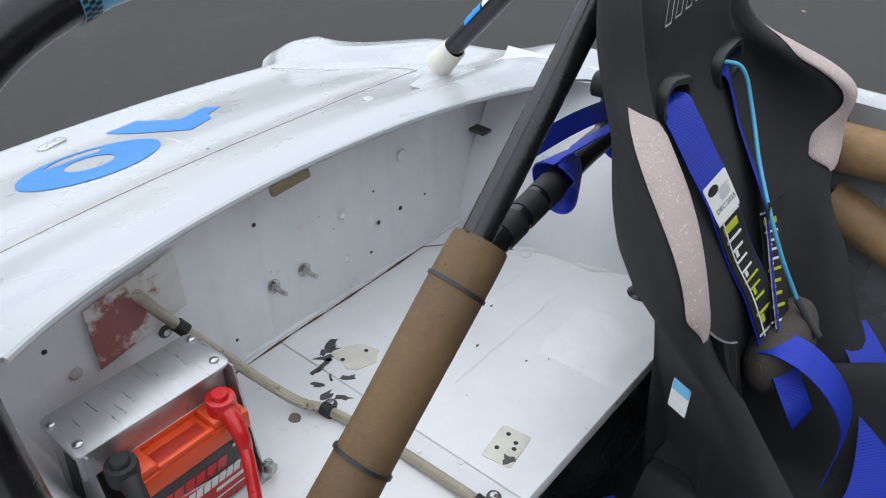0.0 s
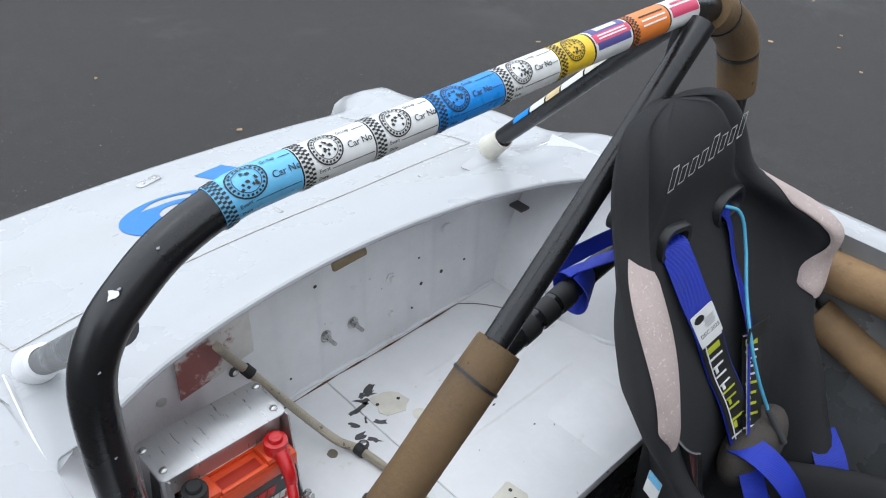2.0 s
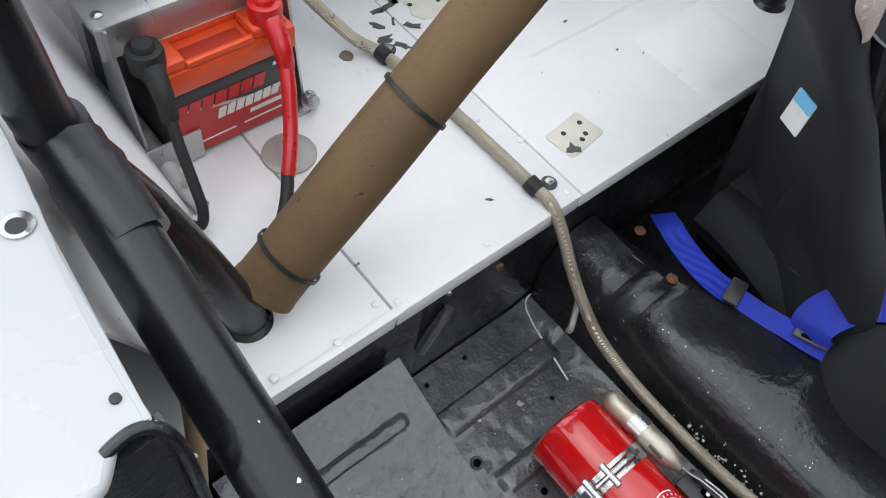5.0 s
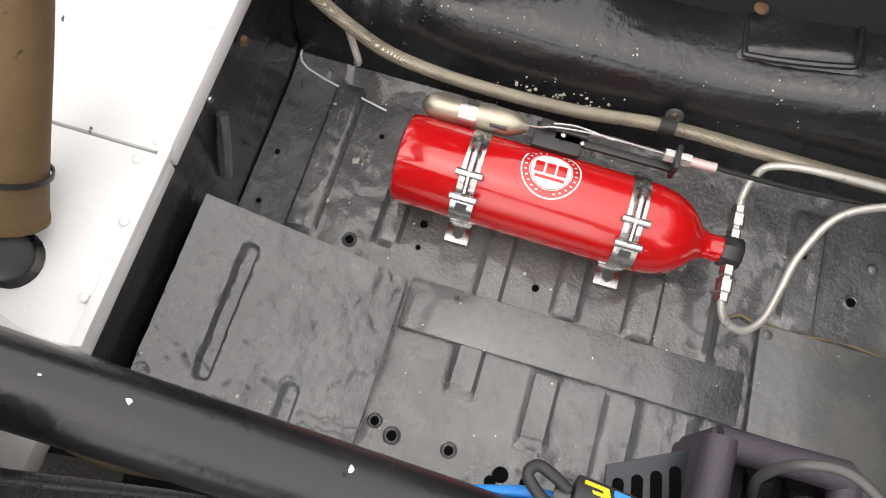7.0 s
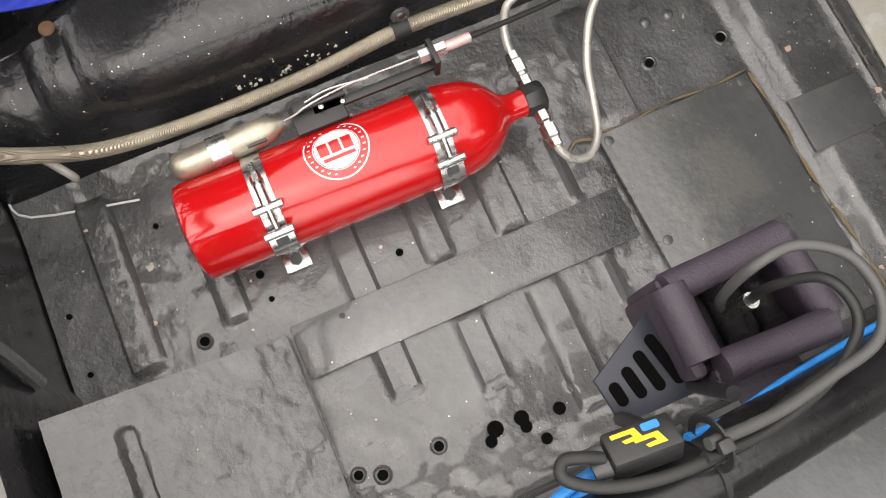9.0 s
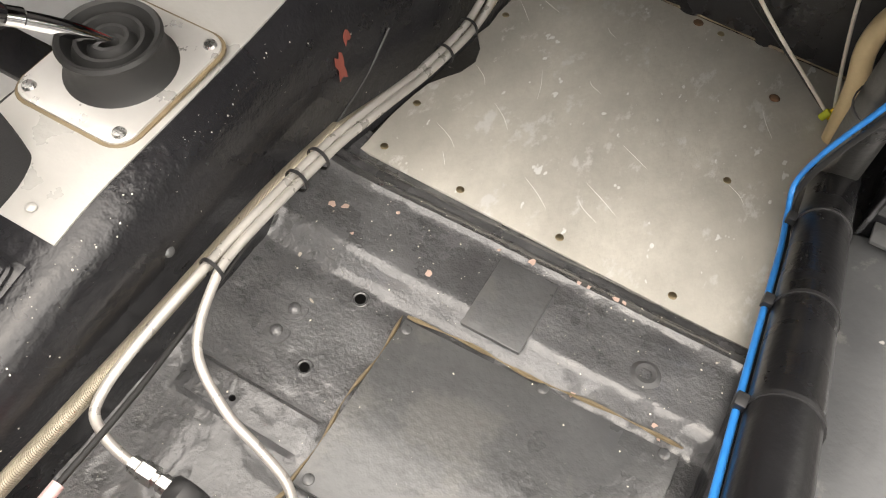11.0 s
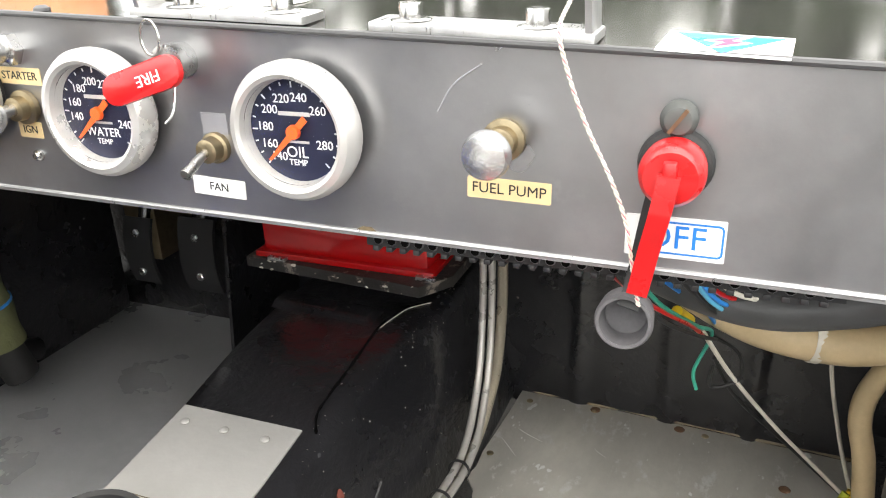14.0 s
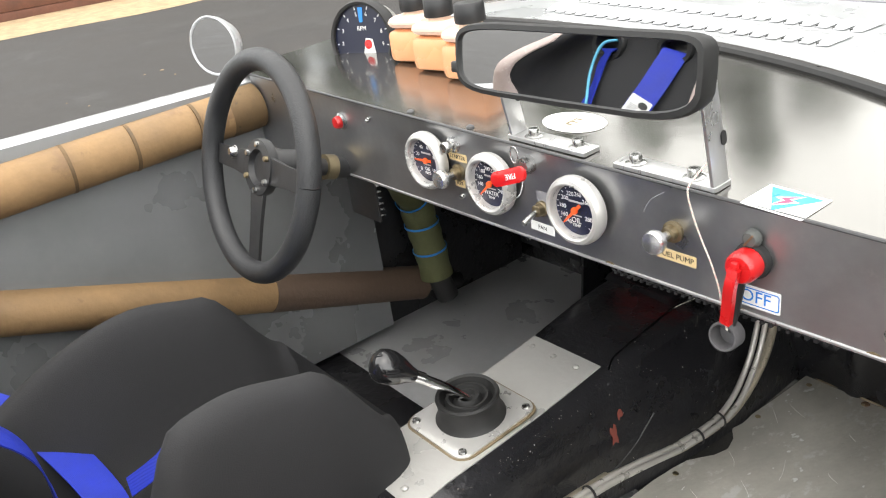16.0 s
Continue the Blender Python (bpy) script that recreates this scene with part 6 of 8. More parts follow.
bmesh.ops.delete(bm, geom=gone, context="FACES")
part("backrest", bm, FABRIC, seat, "black fabric backrest with head wings and belt slots").data.set_sharp_from_angle(angle=radians(170))


def pale(side):
    """Pale mesh cover over the rounded front of a shoulder wing."""
    def fn(u, v):
        if side > 0:
            z = 0.786 + 0.256 * u - 0.030 * sstep(0.8, 1, u) * v
            a = 38 + 34 * (1 - sstep(0, 0.16, u)) + 10 * math.sin(6 * u)
            b = 176 - 84 * (1 - sstep(0, 0.14, u)) - 30 * sstep(0.85, 1.0, u)
        else:
            z = 0.818 + 0.225 * u
            a = -12.0
            b = 172 - 60 * (1 - sstep(0, 0.10, u)) - 45 * sstep(0.18, 0.5, u) - 75 * sstep(0.78, 1.0, u)
        e = min(1, 9 * min(u, 1 - u)) * min(1, 9 * min(v, 1 - v))
        return wing_point(z, side, a + (b - a) * v, -0.0006 + 0.0042 * e ** 0.5)
    return sheet(fn, [k / 40 for k in range(41)], [k / 20 for k in range(21)])


part("shoulder_panel", pale(1), PINK, seat, "pale worn mesh shoulder panel")
part("shoulder_panel", pale(-1), PINK, seat)


def base_ring(y):
    t = (y - 0.16) / 0.66
    top = 0.50 + 0.128 * sstep(0.0, 0.66, t) - 0.03 * sstep(0.66, 0.88, t) - 0.14 * sstep(0.84, 1.03, t)
    w = 0.165 + 0.06 * sstep(0.0, 0.45, t)
    cz = 0.335 + 0.055 * t - 0.05 * sstep(0.9, 1.0, t)
    lo = 0.235 + 0.02 * t
    def half(top, w):
        return [(0, lo), (w * 0.8, lo), (w, lo + 0.05), (w + 0.006, (lo + top) / 2), (w - 0.002, top - 0.032), (w - 0.030, top), (w - 0.058, top - 0.014), (w - 0.080, min(top, cz + 0.02 + (top - cz) * 0.5)), (w - 0.105, cz + 0.16 * (top - cz)), (w * 0.4, cz + 0.006), (0, cz)]
    near = half(0.335 + (top + 0.012 - 0.335) * sstep(0.37, 0.53, y), w - 0.09 * (1 - sstep(0.34, 0.50, y)))
    far = half(top, w)
    return [(SX + x, z) for x, z in near] + [(SX - x, z) for x, z in far[-2:0:-1]]


def softened(ring):
    """Corners of a closed ring cut twice, for a padded outline."""
    for _ in range(2):
        out = []
        for (x0, z0), (x1, z1) in zip(ring, ring[1:] + ring[:1]):
            out += [(0.75 * x0 + 0.25 * x1, 0.75 * z0 + 0.25 * z1), (0.25 * x0 + 0.75 * x1, 0.25 * z0 + 0.75 * z1)]
        ring = out
    return ring


ys = [0.14 + 0.02 * k for k in range(33)] + [0.79, 0.80, 0.81, 0.818, 0.825, 0.830, 0.833, 0.835]
rb = []
for y in ys:
    f = math.sqrt(max(0.0, 1 - (max(0.0, y - 0.785) / 0.0505) ** 2))
    rb.append([(x, 0.40 + (z - 0.40) * (0.80 + 0.20 * f) if z > 0.40 else z) for x, z in softened(base_ring(min(y, 0.822)))])
    rb[-1] = [(SX + (x - SX) * (0.90 + 0.10 * f), z) for x, z in rb[-1]]
NR = len(rb[0])
bm = sheet(lambda i, j: Vector((rb[i][j % NR][0], ys[i], rb[i][j % NR][1])), list(range(len(ys))), list(range(NR + 1)))
bmesh.ops.remove_doubles(bm, verts=bm.verts, dist=1e-5)
bm.faces.new(sorted([v for v in bm.verts if v.co.y > 0.8345], key=lambda v: math.atan2(v.co.z - 0.38, v.co.x - SX)))
part("seat_base", bm, FABRIC, seat, "deep fabric seat base with thigh bolsters")
part("bolster_seam", sweep([(SX + 0.10, 0.30, 0.366), (SX + 0.10, 0.55, 0.386), (SX + 0.10, 0.75, 0.40)], 0.0015, 6, 6), RUBBER, seat)
part("bolster_seam", sweep([(SX - 0.10, 0.30, 0.366), (SX - 0.10, 0.55, 0.386), (SX - 0.10, 0.75, 0.40)], 0.0015, 6, 6), RUBBER, seat)
bm = sheet(lambda u, v: Vector((BX + (0.200 + 0.04 * (1 - v) ** 2 - 0.13 * sstep(0.15, 0.9, v)) * math.sin(u), 0.12 + 0.12 * v - 0.075 * math.cos(u) + 0.12 * abs(math.sin(u)), 0.78 - 0.5 * v)), [radians(60 + 6 * k) for k in range(9)], [k / 16 for k in range(17)], 0.004)
part("outer_shell", bm, GEL, seat, "glossy black shell side")
part("shell_label", slab(rounded(0.032, 0.05, 0.002), pose(BX + 0.226, 0.205, 0.650, 90, 0, 70), 0.001), WLAB, seat, "white and teal homologation label")
part("shell_label_patch", slab(rounded(0.03, 0.018, 0.002), pose(BX + 0.2272, 0.205, 0.667, 90, 0, 70), 0.001), SKYBLUE, seat)
# belt slots in the backrest
for sx, sz in SLOTS:
    m = pose(sx, 0.0595, sz, 87, 0, 180) @ pose(0, 0, 0, 0, 0, 10 if sx < -0.2 else -10)
    bm = bmesh.new()
    rows = [(rounded(0.092, 0.066, 0.028, 6), -0.004), (rounded(0.090, 0.064, 0.028, 6), 0.006), (rounded(0.084, 0.058, 0.025, 6), 0.010), (rounded(0.066, 0.040, 0.017, 6), 0.009), (rounded(0.061, 0.035, 0.015, 6), 0.003), (rounded(0.061, 0.035, 0.015, 6), -0.105)]
    loops = [[bm.verts.new(m @ Vector((x, y, h))) for x, y in po] for po, h in rows]
    for r0, r1 in zip(loops, loops[1:]):
        for i in range(len(r0)):
            j = (i + 1) % len(r0)
            bm.faces.new((r0[i], r0[j], r1[j], r1[i]))
    part("belt_slot_trim", bm, PLASTIC, seat, "black plastic belt slot surround")
# stitched brand shapes: plain outlined slanted bars
for k in range(8):
    x = 0.125 - k * 0.0315
    h = 0.042 if k in (0, 4, 7) else 0.030
    m = pose(-0.091 - 0.0267 * k, 0.0515, 1.126 + 0.0044 * k + (0.005 if h > 0.03 else 0), 88, 0, 180) @ pose(0, 0, 0, 0, 0, 6) @ pose(0, 0, 0, 0, 0, 0)
    q = [(-0.010, -h / 2), (0.007, -h / 2), (0.012, h / 2), (-0.005, h / 2)]
    bm = bmesh.new()
    a = [bm.verts.new(m @ Vector((u, v, 0.004))) for u, v in q]
    b = [bm.verts.new(m @ Vector((u * 0.78, v * 0.86, 0.004))) for u, v in q]
    for i in range(4):
        bm.faces.new((a[i], a[(i + 1) % 4], b[(i + 1) % 4], b[i]))
    bmesh.ops.solidify(bm, geom=list(bm.faces), thickness=0.001)
    part("stitched_mark", bm, WLAB, seat, "white stitched outline" if k == 0 else "")
cushion = thing("lumbar_cushion", "grey-brown mesh lumbar cushion in the seat", "cushion")
bm = bmesh.new()
bmesh.ops.create_uvsphere(bm, u_segments=24, v_segments=14, radius=1, matrix=Matrix.Translation((-0.275, 0.262, 0.60)) @ Matrix.Diagonal((0.10, 0.045, 0.075, 1)))
part("pad", bm, mat("brown_mesh_fabric", (0.07, 0.06, 0.05), 0.85, 0, 0.2, 20, 0.6, 300), cushion)

# ---- harness ----
har = thing("safety_harness", "blue webbing race harness lying in the seat", "harness")


def strap(name, pts, normal, w=0.031, m=BLUEWEB, label=""):
    return part(name, sweep(pts, 0, 0, 8, None, (w, 0.0011), True, normal), m, har, label)


RB = [(-0.120, -0.075, 0.885), (-0.137, 0.0, 0.955), (-0.138, 0.055, 0.998), (-0.136, 0.080, 0.982), (-0.142, 0.117, 0.930), (-0.157, 0.150, 0.875), (-0.186, 0.182, 0.790), (-0.208, 0.216, 0.725), (-0.228, 0.252, 0.640)]
LB = [(-0.300, -0.075, 0.892), (-0.315, 0.0, 0.955), (-0.316, 0.055, 0.992), (-0.322, 0.074, 0.968), (-0.318, 0.100, 0.918), (-0.300, 0.142, 0.866), (-0.285, 0.180, 0.815), (-0.265, 0.214, 0.745), (-0.238, 0.256, 0.660)]
rightb = strap("shoulder_belt", RB, (0.12, -0.6, 0.8), 0.028, label="blue shoulder belt with date tag")
leftb = strap("shoulder_belt", LB, (0.0, -0.6, 0.8), 0.028)
for x, zb in ((-0.120, 0.851), (-0.300, 0.870)):
    strap("bar_wrap", [(x + 0.012 * math.sin(radians(a)), -0.076 + 0.0285 * math.cos(radians(a)), zb + (0.030 if math.sin(radians(a)) > 0 else 0.050) * math.sin(radians(a))) for a in range(80, 441, 30)], (0, 0, 1), 0.027)
strap("bar_belt", [(-0.015, -0.070, 0.935), (-0.06, -0.060, 0.944), (-0.12, -0.056, 0.944), (-0.20, -0.056, 0.934)], (0, 0.9, 0.5), 0.014)


def on_strap(a, b, n, w, h, lift, turn=0.0):
    """A frame on a belt midway between a and b."""
    a, b, n = Vector(a), Vector(b), Vector(n).normalized()
    y = (b - a).normalized()
    n = (n - y * n.dot(y)).normalized()
    x = y.cross(n)
    o = (a + b) / 2 + n * lift
    return Matrix(((x.x, y.x, n.x, o.x), (x.y, y.y, n.y, o.y), (x.z, y.z, n.z, o.z), (0, 0, 0, 1)))


nr = Vector((0.45, 0.70, 0.55))
tagm = on_strap((-0.166, 0.159, 0.853), (-0.148, 0.132, 0.906), (0.30, 0.80, 0.52), 0, 0, 0.0035)
tag = part("date_tag", slab(rounded(0.052, 0.062, 0.003), tagm, 0.0008), WLAB, rightb, "white harness date tag")
lettering("DEC 2025", 0.0105, tagm @ pose(0.002, -0.014, 0.001, 0, 0, 0), tag, INK, 0.0003)
part("tag_oval", slab(disc(0.011, 24, 0.007), tagm @ pose(-0.010, 0.018, 0.0008), 0.0005), INK, tag)
for k in range(6):
    part("unreadable_line", slab(rounded(0.026 - 0.003 * (k % 3), 0.0013, 0.0006, 2), tagm @ pose(0.008, 0.012 - 0.0032 * k, 0.0008), 0.0003), GREYINK, tag)


def ribbon(line, i0, i1, w, lift, n, shift=0.0):
    """A strip that follows a belt's own curve from point i0 to i1."""
    n = Vector(n).normalized()
    side = Vector((1, 0.1, 0)).normalized()
    return sweep([line[i] + n * lift + side * shift for i in range(i0, i1 + 1)], 0, 0, 0, None, (w, 0.0005), True, n)


for belt, pts, n in ((rightb, RB, (0.30, 0.80, 0.52)), (leftb, LB, (0.15, 0.85, 0.5))):
    line = smooth_path(pts, 24)
    i0, i1 = (126, 186) if belt is rightb else (144, 190)
    p = part("belt_badge", ribbon(line, i0, i1, 0.0255, 0.0026, n), INK, belt, "black woven badge with white border")
    for x in (-0.0235, 0.0235):
        part("badge_border", ribbon(line, i0 + 1, i1 - 1, 0.0011, 0.0034, n, x), WLAB, p)
    for k in (i0 + 1, i1 - 2):
        part("badge_border", ribbon(line, k, k + 1, 0.0235, 0.0034, n), WLAB, p)
    part("badge_mark", ribbon(line, i0 + 4, i0 + 7, 0.016, 0.0034, n, 0.003), LIME, p)
    span = (i1 - i0 - 14) / 8
    for k in range(8):
        a = int(i0 + 10 + k * span)
        e = max(a + 1, int(a + span * 0.72))
        m = WLAB if k < 4 else LIME
        tall = 0.0165 if k in (0, 4, 7) else 0.0125
        bar = max(a + 1, int(a + span * 0.3))
        part("badge_mark", ribbon(line, a, bar, tall, 0.0034, n, 0.002), m, p)
        part("badge_mark", ribbon(line, bar, e, tall * 0.25, 0.0034, n, 0.002 + (tall * 0.7 if k % 2 else -tall * 0.7)), m, p)
part("tape_band", sweep([(-0.247, 0.192, 0.832), (-0.285, 0.190, 0.822), (-0.318, 0.192, 0.818), (-0.335, 0.190, 0.820)], 0, 0, 4, None, (0.013, 0.0016), True, (0, 1, 0.3)), RUBBER, har, "black velcro band")
part("adjuster", box(-0.268, -0.205, 0.252, 0.272, 0.628, 0.655, 0.006), PLASTIC, har, "black belt adjuster")
part("cam_buckle", lathe([(0, 0), (0.024, 0), (0.026, 0.006), (0.022, 0.014), (0, 0.016)], axis_frame((-0.235, 0.275, 0.60), (0.1, 0.9, 0.4)), 24), PLASTIC, har, "black cam lock buckle")
strap("slack_loop", [(-0.215, 0.248, 0.640), (-0.210, 0.275, 0.652), (-0.215, 0.318, 0.640), (-0.228, 0.358, 0.602), (-0.250, 0.386, 0.540), (-0.262, 0.394, 0.470), (-0.255, 0.392, 0.400)], (0.3, 0.3, 0.9), 0.026)
strap("slack_loop", [(-0.235, 0.262, 0.630), (-0.205, 0.290, 0.610), (-0.190, 0.322, 0.575), (-0.205, 0.335, 0.540), (-0.230, 0.322, 0.535)], (0.3, 0.3, 0.9), 0.022)
strap("lap_belt", [(-0.445, 0.325, 0.570), (-0.410, 0.370, 0.548), (-0.372, 0.410, 0.508), (-0.315, 0.440, 0.448), (-0.255, 0.455, 0.405), (-0.20, 0.45, 0.385)], (0.5, 0.35, 0.8), 0.030)
m = on_strap((-0.392, 0.390, 0.530), (-0.352, 0.424, 0.486), (0.5, 0.35, 0.8), 0, 0, 0.0035)
part("date_tag", slab(rounded(0.050, 0.058, 0.003), m, 0.0008), WLAB, har)
strap("lap_belt", [(-0.255, 0.490, 0.405), (-0.225, 0.540, 0.440), (-0.222, 0.580, 0.470), (-0.195, 0.605, 0.478), (-0.155, 0.598, 0.462), (-0.14, 0.57, 0.43)], (0.4, -0.5, 0.7), 0.016)
strap("tunnel_belt", [(-0.030, 0.120, 0.345), (-0.010, 0.145, 0.360), (0.001, 0.170, 0.362), (0.008, 0.206, 0.360), (0.010, 0.245, 0.358), (0.006, 0.275, 0.358)], (0.25, 0.1, 0.9), 0.019, label="blue lap belt draped over the tunnel")
strap("tunnel_belt", [(0.006, 0.275, 0.360), (0.000, 0.300, 0.358), (-0.008, 0.330, 0.356), (-0.015, 0.360, 0.358), (-0.022, 0.388, 0.358), (-0.034, 0.427, 0.358), (-0.052, 0.480, 0.350), (-0.070, 0.530, 0.335)], (0.55, 0.2, 0.8), 0.014)
strap("tunnel_belt", [(-0.020, 0.388, 0.366), (-0.026, 0.378, 0.390), (-0.050, 0.384, 0.412), (-0.085, 0.402, 0.420), (-0.125, 0.428, 0.410), (-0.16, 0.45, 0.39)], (0.35, -0.4, 0.8), 0.029)
part("belt_slider", box(-0.006, 0.006, -0.024, 0.024, -0.003, 0.003, 0.002, m=pose(-0.022, 0.390, 0.366, 5, 25, 20)), DARKCHIP, har)
part("slider_bar", box(-0.0025, 0.0025, -0.014, 0.014, 0.003, 0.0045, 0.001, m=pose(-0.022, 0.390, 0.366, 5, 25, 20)), PIT, har)
part("belt_slider", box(-0.020, 0.020, -0.012, 0.012, -0.004, 0.005, 0.003, m=pose(0.004, 0.278, 0.364, 5, 15, 15)), PLASTIC, har)
cord = thing("drink_tube", "thin light blue drink tube running down the harness", "cord")
part("tube", sweep([(-0.285, 0.02, 1.010), (-0.290, 0.062, 1.012), (-0.312, 0.088, 1.000), (-0.312, 0.115, 0.945), (-0.282, 0.152, 0.885), (-0.254, 0.192, 0.830), (-0.252, 0.228, 0.765), (-0.266, 0.262, 0.700)], 0.0032, 10, 8), CYAN, cord)
part("mouthpiece", rod((-0.266, 0.262, 0.700), (-0.281, 0.306, 0.640), 0.0062, 12), GREYHOSE, cord)

# ---- dashboard ----
dash = thing("dashboard", "brushed aluminium dashboard panel with a folded lower lip", "dashboard")
DY = 1.003


def dz_top(x):
    return 0.872 - 0.033 * x


bm = bmesh.new()
n = 30
xs = [-0.62 + 1.26 * k / n for k in range(n + 1)]
outline = [(x, 0.7445 - 0.009 * (x + 0.1)) for x in xs] + [(0.655, 0.750)] + [(x, dz_top(x)) for x in xs[::-1]]
slab(outline, Matrix(((1, 0, 0, 0), (0, 0, -1, DY + 0.003), (0, 1, 0, 0), (0, 0, 0, 1))), 0.003, 0, bm)
part("panel", bm, DASHM, dash)
part("lower_lip", sweep([(x, DY + 0.009, 0.7415 - 0.009 * (x + 0.1)) for x in xs[::3]] + [(0.645, DY + 0.009, 0.737)], 0, 0, 2, None, (0.009, 0.0014), True, (0, 0, 1)), BRACKET, dash, "folded bright lower edge")
part("lower_lip_edge", sweep([(x, DY - 0.0005, 0.7435 - 0.009 * (x + 0.1)) for x in xs[::3]], 0.0016, 8, 2), BRACKET, dash)
for x, z, r in ((0.607, 0.763, 0.0085), (-0.21, 0.854, 0.004), (0.013, 0.771, 0.0045), (-0.205, 0.858, 0.003)):
    b = bolt((x, DY, z), (0, -1, 0), r, 0.005, STEEL, dash, "panel_screw", False)
    if r > 0.008:
        for t in (45, -45):
            part("cross_slot", box(-0.0045, 0.0045, -0.001, 0.001, 0.0034, 0.0050, 0, m=pose(x, DY, z, 90, 0, 0) @ pose(0, 0, 0, 0, 0, t)), DARKCHIP, b)
for x in (0.285, 0.455, 0.59):
    part("paint_wear", slab([(p * 1.5, q * 0.5) for p, q in blob(0.0045, 9, 0.5)], pose(x, DY - 0.0003, 0.7445 - 0.009 * (x + 0.1), 90), 0.0006), TAPE, dash)
part("scratch", sweep([(0.335, DY - 0.0004, 0.822), (0.345, DY - 0.0004, 0.838), (0.362, DY - 0.0004, 0.85)], 0.0006, 5, 5), GREYINK, dash)
fs = thing("terminal_strip", "black slotted wiring duct under the dashboard edge", "terminal strip")
part("strip", box(0.278, 0.565, 1.010, 1.034, 0.7275, 0.7375, 0.001), PLASTIC, fs)
for k in range(29):
    x = 0.285 + k * 0.0096
    part("nub", box(x - 0.0022, x + 0.0022, 1.009, 1.020, 0.7245, 0.7280, 0.0006), PLASTIC, fs)
    part("hole", slab(disc(0.0026, 10), pose(x + 0.002, 1.0096, 0.7325, 90), 0.001), PIT, fs)
    # Paler ring paints the light caught by each hole's edge.
    part("hole_rim", lathe([(0.0026, 0), (0.0030, 0.0008), (0.0036, 0)], pose(x + 0.002, 1.0099, 0.7325, 90), 10), DUSTY, fs)


def dash_label(words, x, z, w, h, size, base, turn=0, ink=INK, name="dash_label"):
    s = thing(name, "small dashboard label reading %s" % words, "label")
    m = pose(x, DY - 0.0002, z, 90, 0, 0) @ pose(0, 0, 0, 0, 0, turn)
    part("backing", slab(rounded(w, h, 0.0008, 2), m, 0.0006), base, s)
    lettering(words, size, m @ pose(0, 0, 0.0006), s, ink)
    return s, m


dash_label("FUEL PUMP", 0.378, 0.7775, 0.051, 0.013, 0.0092, CREAM, -1)
dash_label("STARTER", 0.012, 0.830, 0.040, 0.012, 0.0082, CREAM, -1)
dash_label("IGN", 0.011, 0.7905, 0.022, 0.012, 0.008, CREAM, -1)
dash_label("FAN", 0.1725, 0.7605, 0.042, 0.013, 0.0082, WLAB, -2)
s, m = dash_label("OFF", 0.4735, 0.7585, 0.054, 0.0245, 0.0195, WLAB, 0, BLUE)
bm = bmesh.new()
po, pi = rounded(0.046, 0.0195, 0.003), rounded(0.0436, 0.0171, 0.002)
a, b = [bm.verts.new(m @ pose(0.003, 0, 0.0008) @ Vector((x, y, 0))) for x, y in po], [bm.verts.new(m @ pose(0.003, 0, 0.0008) @ Vector((x, y, 0))) for x, y in pi]
for i in range(len(po)):
    bm.faces.new((a[i], a[(i + 1) % len(po)], b[(i + 1) % len(po)], b[i]))
part("blue_border", bm, BLUE, s)


def gauge(x, z, name, label, words, needle, nums, r=0.0435, spin=0.0):
    g = thing(name, label, "gauge", "dashboard gauges")
    m = pose(x, DY, z, 90, 0, 0) @ pose(0, 0, 0, 0, 0, spin)
    part("cup", lathe([(0.036, 0), (0.038, 0.002), (0.038, 0.012)], m, 40), RUBBER, g)
    part("bezel", lathe([(0.037, 0.008), (r - 0.001, 0.008), (r, 0.012), (r, 0.019), (r - 0.003, 0.0245), (r - 0.007, 0.026), (r - 0.0095, 0.0245), (r - 0.011, 0.018), (r - 0.0115, 0.0145)], m, 48), BEZEL, g, "satin silver bezel")
    face = part("dial", lathe([(0, 0.0145), (0.0325, 0.0145)], m, 40), DIAL, g)
    for k in range(19):
        a = radians(225 - 270 * k / 18)
        l = 0.0035 if k % 3 == 0 else 0.002
        part("tick", box(0.0305 - l, 0.0305, -0.0004, 0.0004, 0, 0.0004, 0, m=m @ pose(0, 0, 0.0147) @ Matrix.Rotation(a, 4, "Z")), WLAB, face)
    for t, ang in nums:
        a = radians(ang)
        lettering(t, 0.0078, m @ pose(0.0212 * math.cos(a), 0.0212 * math.sin(a), 0.0149), face, WLAB, 0.0003, name="number")
    for k, (t, sz) in enumerate(words):
        lettering(t, sz, m @ pose(0.0, -0.0135 - 0.0065 * k, 0.0149), face, WLAB, 0.0003, name="word")
    part("unreadable_line", box(-0.011, 0.011, 0.0095, 0.0120, 0.0147, 0.0150, 0, m=m), GREYW, face)
    part("unreadable_line", box(-0.009, 0.009, -0.0075, -0.0060, 0.0147, 0.0150, 0, m=m), GREYW, face)
    nm = m @ pose(0, 0, 0.0165) @ Matrix.Rotation(radians(needle), 4, "Z")
    nd = part("needle", slab([(-0.012, -0.0022), (0.004, -0.002), (0.027, -0.0008), (0.027, 0.0008), (0.004, 0.002), (-0.012, 0.0022)], nm, 0.0008), NEEDLE, g, "orange pointer")
    part("needle_hub", lathe([(0, 0.003), (0.0042, 0.003), (0.0046, 0), (0, 0)], nm, 20), NEEDLE, nd)
    gl = part("glass", lathe([(0, 0.0205), (0.0328, 0.0205), (0.0328, 0.0212), (0, 0.0212)], m, 40), GLASS, g)
    gl.visible_shadow = False
    return g


